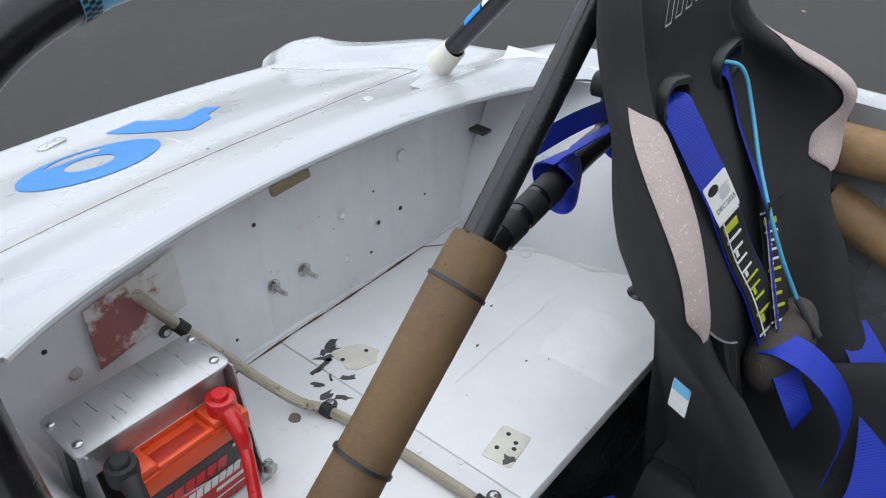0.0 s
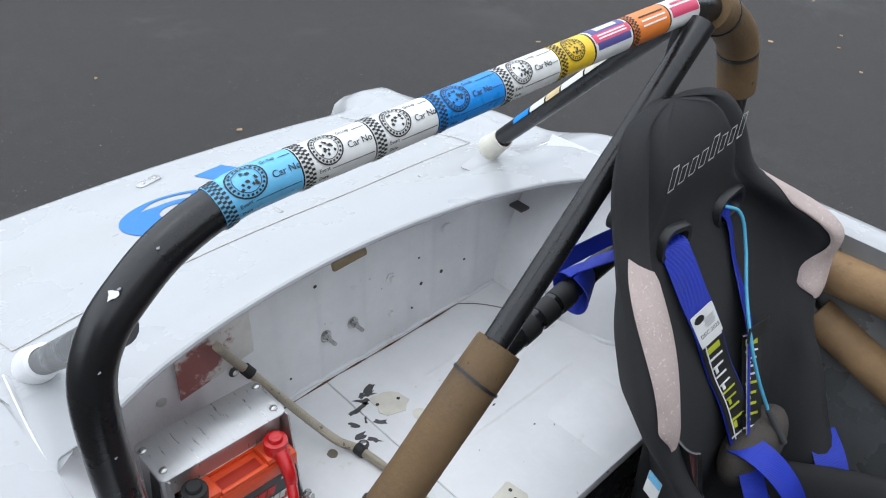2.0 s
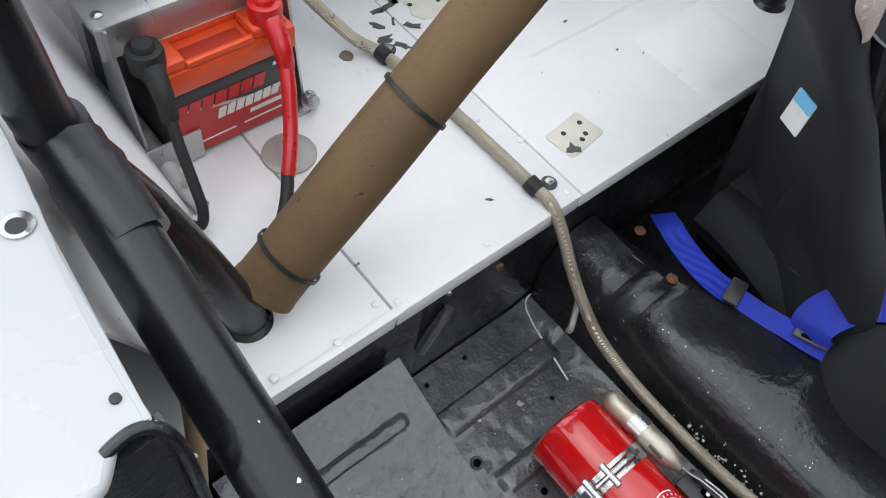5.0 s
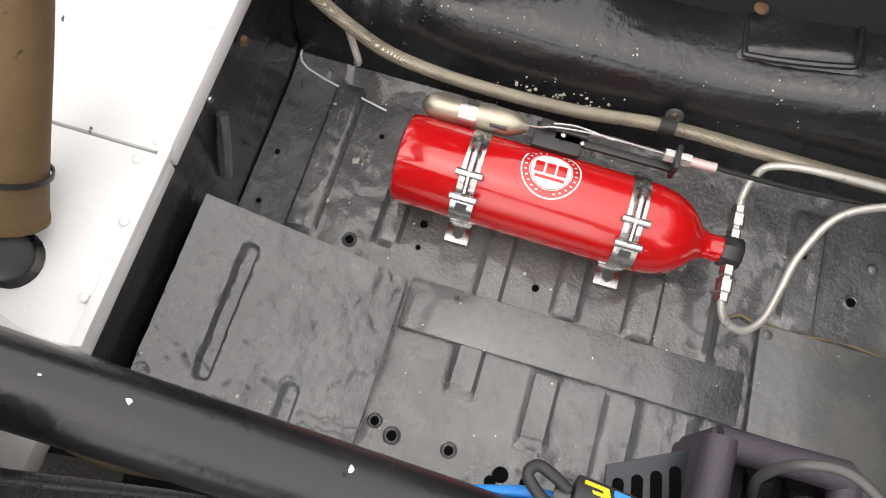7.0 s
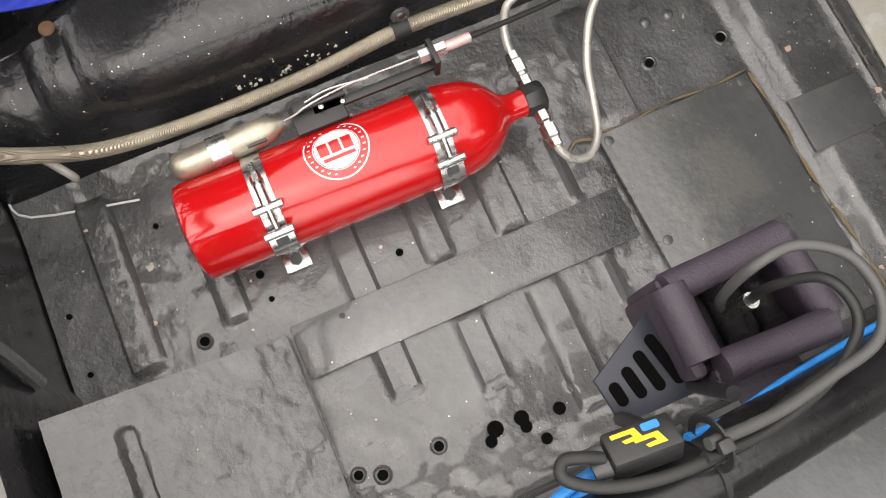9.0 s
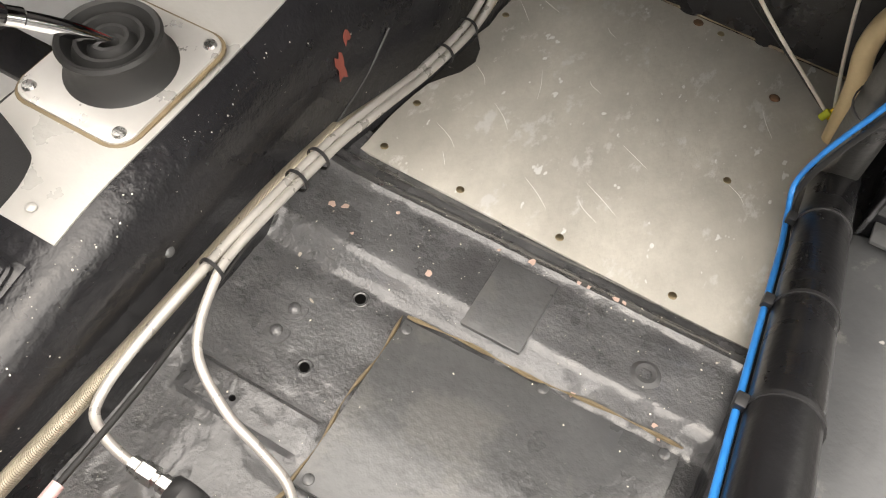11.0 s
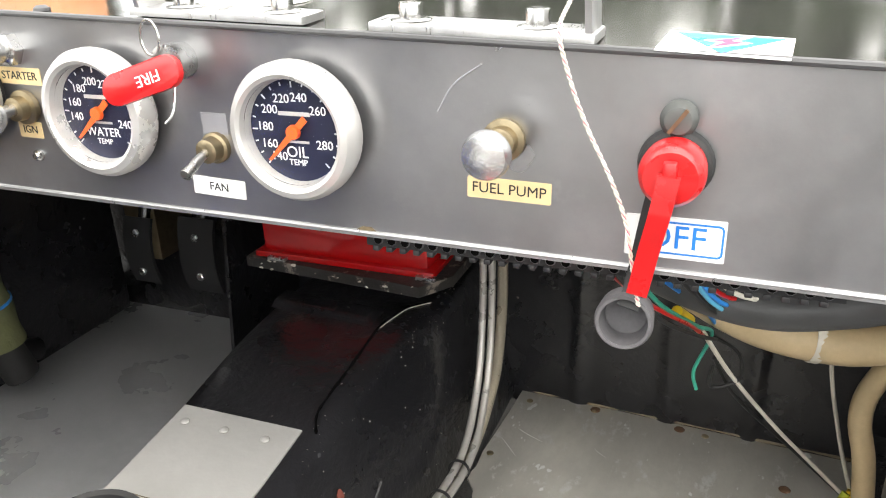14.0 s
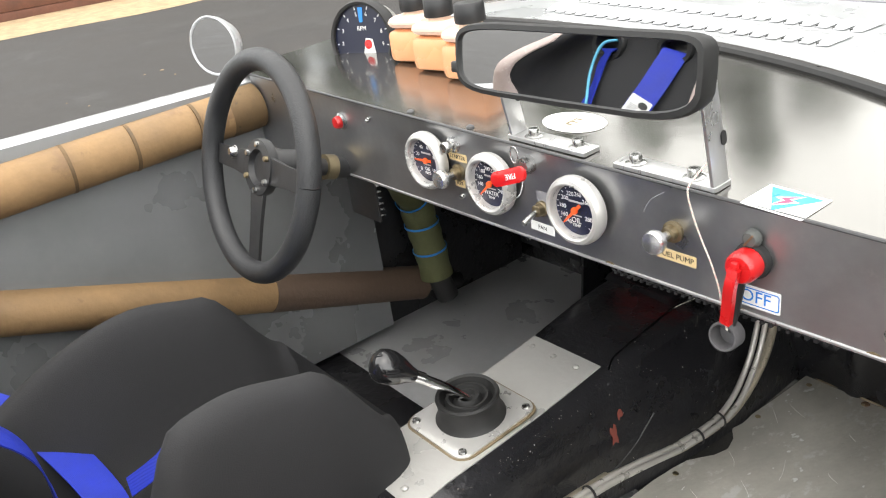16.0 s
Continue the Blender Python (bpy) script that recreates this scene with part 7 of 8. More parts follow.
ot = [("140", 232), ("160", 205), ("180", 175), ("200", 143), ("220", 112), ("240", 78), ("260", 38), ("280", -22)]
wt = [("140", 190), ("160", 163), ("180", 132), ("200", 100), ("220", 66), ("240", -20)]
pr = [("0", 225), ("20", 160), ("40", 115), ("60", 70), ("80", 20), ("100", -40)]
gauge(0.2465, 0.808, "oil_temperature_gauge", "round oil temperature gauge with silver bezel and orange needle", [("OIL", 0.010), ("TEMP", 0.0055)], 225, ot)
gauge(0.0945, 0.811, "water_temperature_gauge", "round water temperature gauge with silver bezel and orange needle", [("WATER", 0.0085), ("TEMP", 0.0055)], 222, wt)
gauge(-0.043, 0.820, "oil_pressure_gauge", "round oil pressure gauge with silver bezel and orange needle", [("OIL", 0.0085), ("PRESS", 0.0055)], 183, pr)


def pull_knob(x, z, label):
    k = thing("pull_knob", label, "switch knob", "dashboard pull knobs")
    m = pose(x, DY, z, 90)
    part("collar", lathe([(0, 0), (0.0115, 0), (0.0125, 0.002), (0.0125, 0.005), (0.009, 0.006), (0.0085, 0.013), (0.0055, 0.014), (0, 0.014)], m, 24), BRASS, k, "aged brass collar")
    part("shaft", rod(m @ Vector((0, 0, 0.012)), m @ Vector((0, 0, 0.030)), 0.0048, 14), STEEL, k)
    part("head", lathe([(0, 0.027), (0.007, 0.027), (0.0125, 0.030), (0.0138, 0.034), (0.0136, 0.038), (0.0122, 0.0415), (0.007, 0.0428), (0, 0.043)], m, 32), mat("hammered_chrome", (0.72, 0.72, 0.72), 0.16, 0.9, 0.05, 60, 0.10, 600) if "hammered_chrome" not in bpy.data.materials else bpy.data.materials["hammered_chrome"], k, "hammered chrome knob")


pull_knob(0.376, 0.8085, "chrome pull knob beside the fuel pump label")
pull_knob(0.013, 0.808, "chrome pull knob beside the ignition label")
st = thing("starter_button", "round steel starter push button", "push button")
part("nut", lathe([(0, 0), (0.012, 0), (0.012, 0.008), (0.009, 0.010), (0, 0.010)], pose(0.010, DY, 0.849, 90), 6), STEEL, st)
part("button", lathe([(0.007, 0.008), (0.0085, 0.012), (0.0085, 0.020), (0.007, 0.0225), (0, 0.023)], pose(0.010, DY, 0.849, 90), 20), STEEL, st)
fan = thing("toggle_switch", "steel fan toggle switch in a knurled collar", "switch")
part("collar", lathe([(0, 0), (0.0105, 0), (0.0105, 0.004), (0.0085, 0.005), (0.008, 0.013), (0.006, 0.014), (0, 0.014)], pose(0.1755, DY, 0.789, 90), 20), BRASS, fan)
part("bat", sweep([(0.1755, DY - 0.012, 0.789), (0.1755, DY - 0.024, 0.785), (0.1755, DY - 0.036, 0.780)], lambda t: 0.0028 + 0.0012 * t, 12, 4), STEEL, fan)
part("tab_plate", box(0.166, 0.186, DY - 0.0006, DY, 0.798, 0.812, 0), GREYINK, fan)
lamp = thing("warning_lamp", "red jewel warning lamp in a chrome ring", "lamp")
part("ring", lathe([(0, 0), (0.014, 0), (0.0145, 0.004), (0.011, 0.006)], pose(-0.291, DY, 0.842, 90), 24), STEEL, lamp)
part("lens", lathe([(0.0108, 0.004), (0.0108, 0.011), (0.009, 0.015), (0, 0.0165)], pose(-0.291, DY, 0.842, 90), 24), REDP, lamp)
part("hole_rim", slab(disc(0.016), pose(-0.45, DY - 0.0003, 0.835, 90), 0.001), INK, dash)
fire = thing("fire_pull_handle", "red fire pull handle lettered FIRE with a safety ring", "pull handle")
part("boss", lathe([(0, 0), (0.012, 0), (0.012, 0.016), (0, 0.018)], pose(0.158, DY, 0.846, 90), 20), STEEL, fire)
fm = pose(0.152, 0.972, 0.838, 80, -18, 8) @ pose(0, 0, 0, 0, 0, 0)
tb = part("tag", slab(rounded(0.058, 0.020, 0.0095), fm, 0.005, 0.001), REDP, fire, "red handle")
lettering("FIRE", 0.0100, fm @ pose(0.006, 0, 0.005) @ Matrix.Rotation(radians(180), 4, "Z"), tb, WLAB, 0.0004)
part("safety_ring", sweep([(0.150 + 0.007 * math.cos(a), 0.985, 0.862 + 0.011 * math.sin(a)) for a in (k * math.tau / 12 for k in range(13))], 0.0009, 6, 3), STEEL, fire)
part("pin_wire", sweep([(0.166, 0.985, 0.845), (0.168, 0.975, 0.82), (0.164, 0.97, 0.812)], 0.0008, 6, 4), STEEL, fire)
kill = thing("battery_kill_switch", "red battery isolator key with a black lead cap", "isolator switch")
km = pose(0.471, DY, 0.802, 90) @ Matrix.Diagonal((0.88, 0.88, 1, 1))
part("ball_screw", lathe([(0, 0.014), (0.007, 0.0125), (0.0098, 0.008), (0.0095, 0.003), (0.007, 0)], pose(0.471, DY, 0.827, 90), 20), mat("grey_cap", (0.10, 0.105, 0.10), 0.5, 0.2), kill)
part("screw_slot", box(-0.0075, 0.0075, -0.001, 0.001, 0.0125, 0.0146, 0, m=pose(0.471, DY, 0.827, 90) @ pose(0, 0, 0, 0, 0, 55)), RUST, kill)
part("rubber_seat", lathe([(0, 0), (0.0215, 0), (0.0228, 0.004), (0.0215, 0.009), (0.016, 0.011)], km, 32), RUBBER, kill)
key = part("key_head", lathe([(0.016, 0.008), (0.0190, 0.011), (0.0196, 0.022), (0.0182, 0.028), (0.0155, 0.031), (0, 0.032)], km, 32), REDP, kill, "red isolator key")
part("key_blade", sweep([(0.471, DY - 0.036, 0.805), (0.468, DY - 0.038, 0.785), (0.464, DY - 0.034, 0.765), (0.459, DY - 0.030, 0.737)], 0, 0, 5, None, (0.0055, 0.0035), True, (0, -1, 0)), REDP, key)
part("key_ridge", box(-0.004, 0.004, -0.012, 0.012, 0.033, 0.039, 0.0015, m=km), REDP, key)
capm = axis_frame((0.4515, 0.988, 0.713), (0.05, -1, 0.18)) @ Matrix.Diagonal((0.77, 0.77, 0.85, 1))
cap = part("lead_cap", lathe([(0.0185, -0.012), (0.0205, -0.010), (0.0215, 0.010), (0.020, 0.013), (0.0175, 0.013), (0.0165, 0.004), (0.0155, -0.008), (0, -0.009)], capm, 32), mat("dusty_rubber", (0.085, 0.082, 0.086), 0.6, 0, 0.3, 60, 0.2), kill, "black rubber key cap")
part("cap_strap", sweep([(0.466, DY - 0.012, 0.80), (0.461, DY - 0.012, 0.77), (0.456, DY - 0.014, 0.735), (0.453, 0.982, 0.722)], 0, 0, 5, None, (0.006, 0.0015), True, (0, -1, 0)), RUBBER, cap)
cordw = thing("twisted_pull_cord", "white and red twisted cord from bracket to isolator key", "cord")
CP = [(0.418, 0.998, 0.895), (0.414, 0.985, 0.884), (0.412, 0.975, 0.872), (0.418, 0.974, 0.85), (0.428, 0.974, 0.825), (0.441, 0.973, 0.800), (0.451, 0.972, 0.775), (0.456, 0.972, 0.748), (0.460, 0.974, 0.728)]
cs = smooth_path(CP, 16)
for ph, m, nm in ((0, WHITEW, "white_strand"), (math.pi, WHITEW, "white_strand"), (math.pi / 2, PINKRED, "red_strand")):
    rr = 0.00062 if m is WHITEW else 0.0004
    part(nm, sweep([p + Vector((math.cos(i * 1.25 + ph), 0.5 * math.sin(i * 1.25 + ph), 0.2)) * (0.0008 if m is WHITEW else 0.0005) for i, p in enumerate(cs)], rr, 6, 0), m, cordw)

# ---- cowl, screen bracket, mirror ----
cowl = thing("cowl_panel", "polished sheet metal cowl ahead of the dashboard", "cowl")


def cz(x, y):
    return dz_top(x) + 0.003 + 0.055 * (y - DY) - 0.02 * max(0, abs(x - XC) - 0.5)


def seam_y(x):
    return 1.45 - 0.42 * max(0, x + 0.1) ** 2 - 0.25 * max(0, -x - 0.2) ** 2


part("sheet", sheet(lambda u, v: Vector((u, DY - 0.003 + (seam_y(u) - DY) * v, cz(u, DY - 0.003 + (seam_y(u) - DY) * v))), [-0.70 + 0.05 * k for k in range(31)], [k / 12 for k in range(13)]), COWL, cowl)
part("front_edge", sweep([(x, DY - 0.003, dz_top(x) + 0.0025) for x in xs[::3]], 0.0022, 8, 2), DARKCHIP, cowl, "worn dark front edge")
part("seal_gap", sweep([(x, seam_y(x) + 0.004, cz(x, seam_y(x)) + 0.004) for x in [-0.7 + 0.1 * k for k in range(16)]], 0.008, 8, 4), RUBBER, cowl, "black bonnet seal")
bonnet = thing("bonnet", "silver-white bonnet with rows of louvres", "bonnet")
part("skin", sheet(lambda u, v: Vector((u, seam_y(u) + 0.012 + 1.3 * v, cz(u, seam_y(u)) + 0.012 + 0.01 * v - 0.10 * v * v - 0.12 * max(0, abs(u - XC) - 0.45) * (0.4 + v))), [-0.80 + 0.05 * k for k in range(35)], [k / 14 for k in range(15)]), HOODM, bonnet)
part("bonnet_crease", sweep([(x, 1.80 + 0.05 * x, cz(x, 1.45) + 0.006) for x in (-0.7, -0.3, 0.1, 0.5, 0.85)], 0.004, 8, 5), GREYINK, bonnet)
for row in range(2):
    for k in range(22):
        x = -0.30 + 0.028 * k
        y = 1.655 - 0.085 * (x + 0.30) - 0.10 * row
        v0 = (y - seam_y(x) - 0.012) / 1.3
        zz = cz(x, seam_y(x)) + 0.012 + 0.01 * v0 - 0.10 * v0 * v0 + 0.001
        part("louvre", sheet(lambda u, v: Vector((x - 0.008 + 0.017 * v + 0.004 * u, y - 0.034 + 0.068 * u, zz + 0.009 * math.sin(math.pi * u) * (1 - v) + 0.001)), [i / 6 for i in range(7)], [0, 0.5, 1], 0.001), HOODM, bonnet)
        part("louvre_slot", box(x - 0.0105, x - 0.0065, y - 0.030, y + 0.030, zz - 0.002, zz + 0.0035, 0), INK, bonnet)
brkm = thing("mirror_bracket", "aluminium strap brackets bolted to the cowl", "bracket")
for x0, x1, leg in ((0.116, 0.247, 0.122), (0.292, 0.425, 0.419)):
    yb = 1.022 if x0 < 0.2 else 1.018
    part("foot", slab(rounded(x1 - x0, 0.030, 0.003, 2), pose((x0 + x1) / 2, yb, cz((x0 + x1) / 2, yb) + 0.001, 2, 1.9), 0.005, 0.0008), BRACKET, brkm)
    part("upright", slab([(-0.013, 0), (0.013, 0), (0.013, 0.115), (-0.013, 0.115)], pose(leg, yb, cz(leg, yb) + 0.001, 90, 0, 90) @ pose(0, 0, 0, 0, 0, 12), 0.004, 0.0006), BRACKET, brkm)
    part("slot_hole", slab(rounded(0.009, 0.016, 0.0044), pose(leg + (0.0045 if x0 < 0.2 else 0.0045), yb, cz(leg, yb) + 0.055, 90, 0, 90) @ pose(0, 0, 0, 0, 0, 12), 0.0008), INK, brkm)
    for bx in (x0 + 0.035, x1 - 0.022) if x0 < 0.2 else (x0 + 0.022, x1 - 0.035):
        b = bolt((bx, yb, cz(bx, yb) + 0.006), (0, 0, 1), 0.0125, 0.0015, STEEL, brkm, "washer", False)
        part("cap_head", lathe([(0, 0), (0.007, 0), (0.0072, 0.008), (0.0066, 0.0088), (0.0038, 0.0088), (0.0036, 0.005), (0, 0.005)], FLAT(bx, yb, cz(bx, yb) + 0.0072), 20), STEEL, b)
mir = thing("interior_mirror", "wide black rimmed rear-view mirror above the cowl", "mirror")
mm = axis_frame((0.352, 0.872, 1.020), (-0.02, -1, 0.11))
W, H = 0.305, 0.074


def mirror_out(g, n=8):
    pts = []
    for k in range(4 * n):
        a = math.tau * k / (4 * n)
        c, s = math.cos(a), math.sin(a)
        e = 0.32
        pts.append((math.copysign(abs(c) ** e, c) * (W / 2 + g), math.copysign(abs(s) ** (e * 1.3), s) * (H / 2 + g) - 0.004 * (1 - c * c) + 0.004 * c))
    return pts


bm = bmesh.new()
loops = [[bm.verts.new(mm @ Vector((x, y, h))) for x, y in mirror_out(g)] for g, h in ((-0.012, -0.020), (-0.002, -0.016), (0.0, -0.002), (-0.0015, 0.004), (-0.006, 0.005), (-0.0075, 0.001))]
for a, b in zip(loops, loops[1:]):
    for i in range(len(a)):
        bm.faces.new((a[i], a[(i + 1) % len(a)], b[(i + 1) % len(b)], b[i]))
bm.faces.new(loops[0][::-1])
part("housing", bm, RUBBER, mir, "black plastic housing")
part("glass", slab(mirror_out(-0.0068), mm @ pose(0, 0, 0.0), 0.0016), MIRROR, mir, "mirror glass")
for x in (-0.19, 0.03):
    part("stalk", box(-0.010, 0.010, -0.006, 0.006, -0.07, -0.012, 0.002, m=mm @ pose(x * 0.9, -0.02, 0)), PLASTIC, mir)
estk = thing("round_sticker", "round white sticker with a gold letter E on the cowl", "sticker")
part("film", slab(disc(0.048, 32, 0.034), pose(0.155, 1.092, cz(0.155, 1.092) + 0.0005, 3, 1.9, 0), 0.0006), WLAB, estk)
lettering("E", 0.034, pose(0.155, 1.090, cz(0.155, 1.092) + 0.0012, 3, 1.9, 0), estk, BRASS)
zap = thing("isolator_decal", "white decal with blue triangle and red lightning bolt", "decal")
zm = pose(0.489, 1.022, cz(0.489, 1.022) + 0.0008, 3, 2.5, -3) @ Matrix.Diagonal((0.66, 0.78, 1, 1))
part("film", slab(rounded(0.098, 0.066, 0.001, 2), zm, 0.0006), WLAB, zap)
part("triangle", slab([(-0.042, 0.027), (0.0, -0.030), (0.042, 0.027)], zm @ pose(0, 0, 0.0006), 0.0004), MIDBLUE, zap)
part("bolt_mark", slab([(0.012, 0.020), (-0.012, 0.004), (-0.001, 0.001), (-0.010, -0.018), (0.013, 0.003), (0.002, 0.006)], zm @ pose(0, 0, 0.0010), 0.0004), PINKRED, zap)
part("bolt_edge", slab([(0.017, 0.024), (-0.018, 0.0035), (-0.006, 0.0), (-0.013, -0.023), (0.019, 0.004), (0.007, 0.0075)], zm @ pose(0, 0, 0.0008), 0.0004), WLAB, zap)
screws([(0.037, 1.012, cz(0.037, 1.012)), (-0.10, 1.012, cz(-0.1, 1.012)), (0.50, 1.3, cz(0.5, 1.3))], (0, 0, 1), 0.006, 0.004, DARKCHIP, cowl, "cowl_screw")

# ---- bottles, tachometer, left mirror ----
for i, (x, y, a) in enumerate(((-0.325, 1.21, 12), (-0.232, 1.192, 8), (-0.135, 1.178, 5))):
    zb = cz(x, y) + 0.0005
    b = thing("fluid_bottle", "translucent bottle part filled with orange fluid, black cap", "bottle", "bottles on the cowl", at=(x, y, zb))
    b.rotation_euler = (0, 0, radians(a))
    part("lower_body", box(-0.044, 0.044, -0.036, 0.036, 0.0, 0.058, 0.012), FLUID, b, "orange fluid filled body")
    part("shoulder", box(-0.0435, 0.0435, -0.0355, 0.0355, 0.0585, 0.082, 0.014), OATH, b, "clear pinkish shoulder")
    part("neck", lathe([(0.020, 0.078), (0.020, 0.092), (0, 0.092)], Matrix(), 20), OATH, b)
    bm = lathe([(0, 0.119), (0.022, 0.119), (0.025, 0.116), (0.0255, 0.09), (0.024, 0.088), (0, 0.088)], Matrix(), 40)
    for v in bm.verts:
        if 0.089 < v.co.z < 0.117:
            k = round(math.atan2(v.co.y, v.co.x) / (math.tau / 40))
            if k % 2:
                v.co.x *= 0.95
                v.co.y *= 0.95
    part("cap", bm, PLASTIC, b, "ribbed black cap")
tach = thing("tachometer", "large round black tachometer with white cup on the cowl", "gauge")
tm = axis_frame((-0.492, 1.20, 0.925), (0.33, -0.93, 0.12))
part("cup", lathe([(0.0, -0.06), (0.05, -0.06), (0.066, -0.045), (0.072, -0.01), (0.072, 0.004)], tm, 40), BEZEL, tach, "pale metal cup")
part("rim", lathe([(0.0725, -0.022), (0.0755, -0.018), (0.0765, 0.006), (0.073, 0.012), (0.068, 0.010), (0.067, 0.004)], tm, 48), RUBBER, tach)
face = part("dial", lathe([(0, 0.003), (0.0675, 0.003)], tm, 48), DIAL, tach)
for k in range(9):
    a = radians(215 - 28 * k)
    lettering(str(k + 1), 0.011, tm @ pose(0.050 * math.cos(a), 0.050 * math.sin(a), 0.0035), face, WLAB, 0.0003, name="number")
    part("tick", box(0.059, 0.065, -0.0008, 0.0008, 0, 0.0005, 0, m=tm @ pose(0, 0, 0.0032) @ Matrix.Rotation(a, 4, "Z")), WLAB, face)
lettering("RPM", 0.012, tm @ pose(0.0, 0.022, 0.0034), face, WLAB, 0.0003, name="word")
part("white_panel", slab([(-0.004, -0.045), (0.022, -0.052), (0.030, -0.02), (0.024, 0.006), (0.008, 0.008)], tm @ pose(0, -0.004, 0.0033), 0.0008), WLAB, tach)
part("pointer_disc", slab(disc(0.009), tm @ pose(0.014, -0.008, 0.0042), 0.0008), REDP, tach)
part("blue_pointer", slab([(-0.004, 0), (0.004, 0), (0.006, 0.028), (-0.006, 0.028)], tm @ pose(0.0, 0.034, 0.0034), 0.0008), BLUEW, tach)
part("mount_foot", rod((-0.49, 1.22, 0.895), (-0.49, 1.22, 0.855), 0.012, 14), PLASTIC, tach)
rm = thing("door_mirror", "round white shelled mirror on the driver's side", "mirror")
rmm = axis_frame((-0.665, 0.965, 0.955), (0.42, -0.88, 0.05))
part("shell", lathe([(0.0, -0.055), (0.022, -0.052), (0.042, -0.035), (0.055, -0.010), (0.058, 0.004), (0.0555, 0.006), (0.053, 0.003)], rmm, 36), WHITE, rm)
part("glass", lathe([(0, 0.0025), (0.0535, 0.0025)], rmm, 36), MIRROR, rm)
part("stem", rod((-0.67, 0.98, 0.915), (-0.69, 0.99, 0.880), 0.007, 12), STEEL, rm)
scr = thing("aero_screen", "small clear plastic wind deflector with black base strip", "screen")
o = part("clear_sheet", slab(rounded(0.14, 0.075, 0.006), pose(-0.70, 1.33, 0.905, 60, 0, 35), 0.003), GLASS, scr)
o.visible_shadow = False
part("label_strip", box(-0.05, 0.05, -0.004, 0.014, 0.0032, 0.0042, 0, m=pose(-0.70, 1.33, 0.905, 60, 0, 35)), PINKRED, scr)
part("base_strip", box(-0.08, 0.10, -0.007, 0.007, -0.012, 0.003, 0.002, m=pose(-0.67, 1.335, 0.868, 0, -4, 35)), RUBBER, scr)

# ---- steering wheel ----
whl = thing("steering_wheel", "black leather three-spoke steering wheel", "steering wheel")
WC = Vector((-0.313, 0.862, 0.800))
wm = axis_frame(WC, (0.0, -0.95, 0.30))
R = 0.172
rim = part("rim", sweep([wm @ Vector((R * math.cos(a), R * math.sin(a), 0.022)) for a in (k * math.tau / 48 for k in range(49))], 0.0185, 16, 2), LEATHER, whl, "leather wrapped rim")
for a in (180, 0, 270):
    c, s = math.cos(radians(a)), math.sin(radians(a))
    prof = [(0.03, 0.024), (0.09, 0.018), (0.15, 0.016), (R, 0.020)]
    poly = [(r, w) for r, w in prof] + [(r, -w) for r, w in prof[::-1]]
    part("spoke", slab([(r * c - w * s, r * s + w * c) for r, w in poly], wm @ pose(0, 0, 0.012), 0.006, 0.0015), PLASTIC, whl)
part("hub", lathe([(0.046, 0.004), (0.048, 0.012), (0.046, 0.020), (0.030, 0.021), (0.026, 0.012), (0, 0.012)], wm, 36), PLASTIC, whl)
for k in range(6):
    a = radians(30 + 60 * k)
    part("hub_bolt", lathe([(0, 0.026), (0.0045, 0.0255), (0.0055, 0.020)], wm @ pose(0.0375 * math.cos(a), 0.0375 * math.sin(a), 0), 12), STEEL if k % 3 else BRASS, whl)
bolt(wm @ Vector((-0.088, 0.012, 0.018)), wm.to_3x3() @ Vector((0, 0, 1)), 0.011, 0.012, STEEL, whl, "switch_button", False)
col = thing("steering_column", "steering column with brass collar below the dash", "steering column")
ax = (wm.to_3x3() @ Vector((0, 0, -1))).normalized()
part("boss", rod(WC, WC + ax * 0.07, 0.030, 24), PLASTIC, col)
part("shaft", rod(WC + ax * 0.06, WC + ax * 0.45, 0.015, 18), PLASTIC, col)
part("collar", rod(WC + ax * 0.105, WC + ax * 0.125, 0.022, 20), BRASS, col, "brass collar")
part("bush", rod(WC + ax * 0.125, WC + ax * 0.175, 0.019, 20), PLASTIC, col)
part("bracket", box(-0.345, -0.255, 1.02, 1.025, 0.655, 0.775, 0.002), PLASTIC, col)
part("spring", sweep([(-0.262 + 0.006 * math.cos(t * 0.9), 1.03 + 0.006 * math.sin(t * 0.9), 0.745 - 0.0016 * t) for t in range(56)], 0.0014, 6, 2), STEEL, col)

# ---- driver side padding, duct, pedals ----
up = thing("door_bar_padding", "tan foam padding on the upper side bar", "foam padding", "side bar padding")
part("sleeve", rod((-0.600, 0.10, 0.800), (-0.612, 0.985, 0.832), 0.043, 24), FOAMTAN, up)
part("end_sleeve", rod((-0.612, 0.93, 0.83), (-0.613, 1.0, 0.8325), 0.0445, 24), FOAM, up)
part("bar", rod((-0.598, 0.0, 0.797), (-0.614, 1.06, 0.835), 0.021, 16), TUBE, up)
for y in (0.40, 0.62, 0.735, 0.86):
    part("tape_line", rod((-0.606, y, 0.811 + 0.036 * (y - 0.4)), (-0.606, y + 0.006, 0.811 + 0.036 * (y - 0.4)), 0.0438, 24), FOAM, up)
lw = thing("door_bar_padding", "tan foam padding on the lower side bar", "foam padding", "side bar padding")
part("sleeve", rod((-0.600, 0.20, 0.700), (-0.625, 1.315, 0.290), 0.041, 24), FOAMTAN, lw)
part("dark_sleeve", rod((-0.6165, 0.93, 0.432), (-0.6255, 1.33, 0.2845), 0.0425, 24), mat("dark_brown_foam", (0.10, 0.065, 0.045), 0.7, 0, 0.2, 8, 0.3, 90), lw)
part("bar", rod((-0.598, 0.10, 0.737), (-0.628, 1.45, 0.24), 0.021, 16), TUBE, lw)
duct = thing("fabric_air_duct", "olive fabric air duct tied with blue cable ties", "air duct")
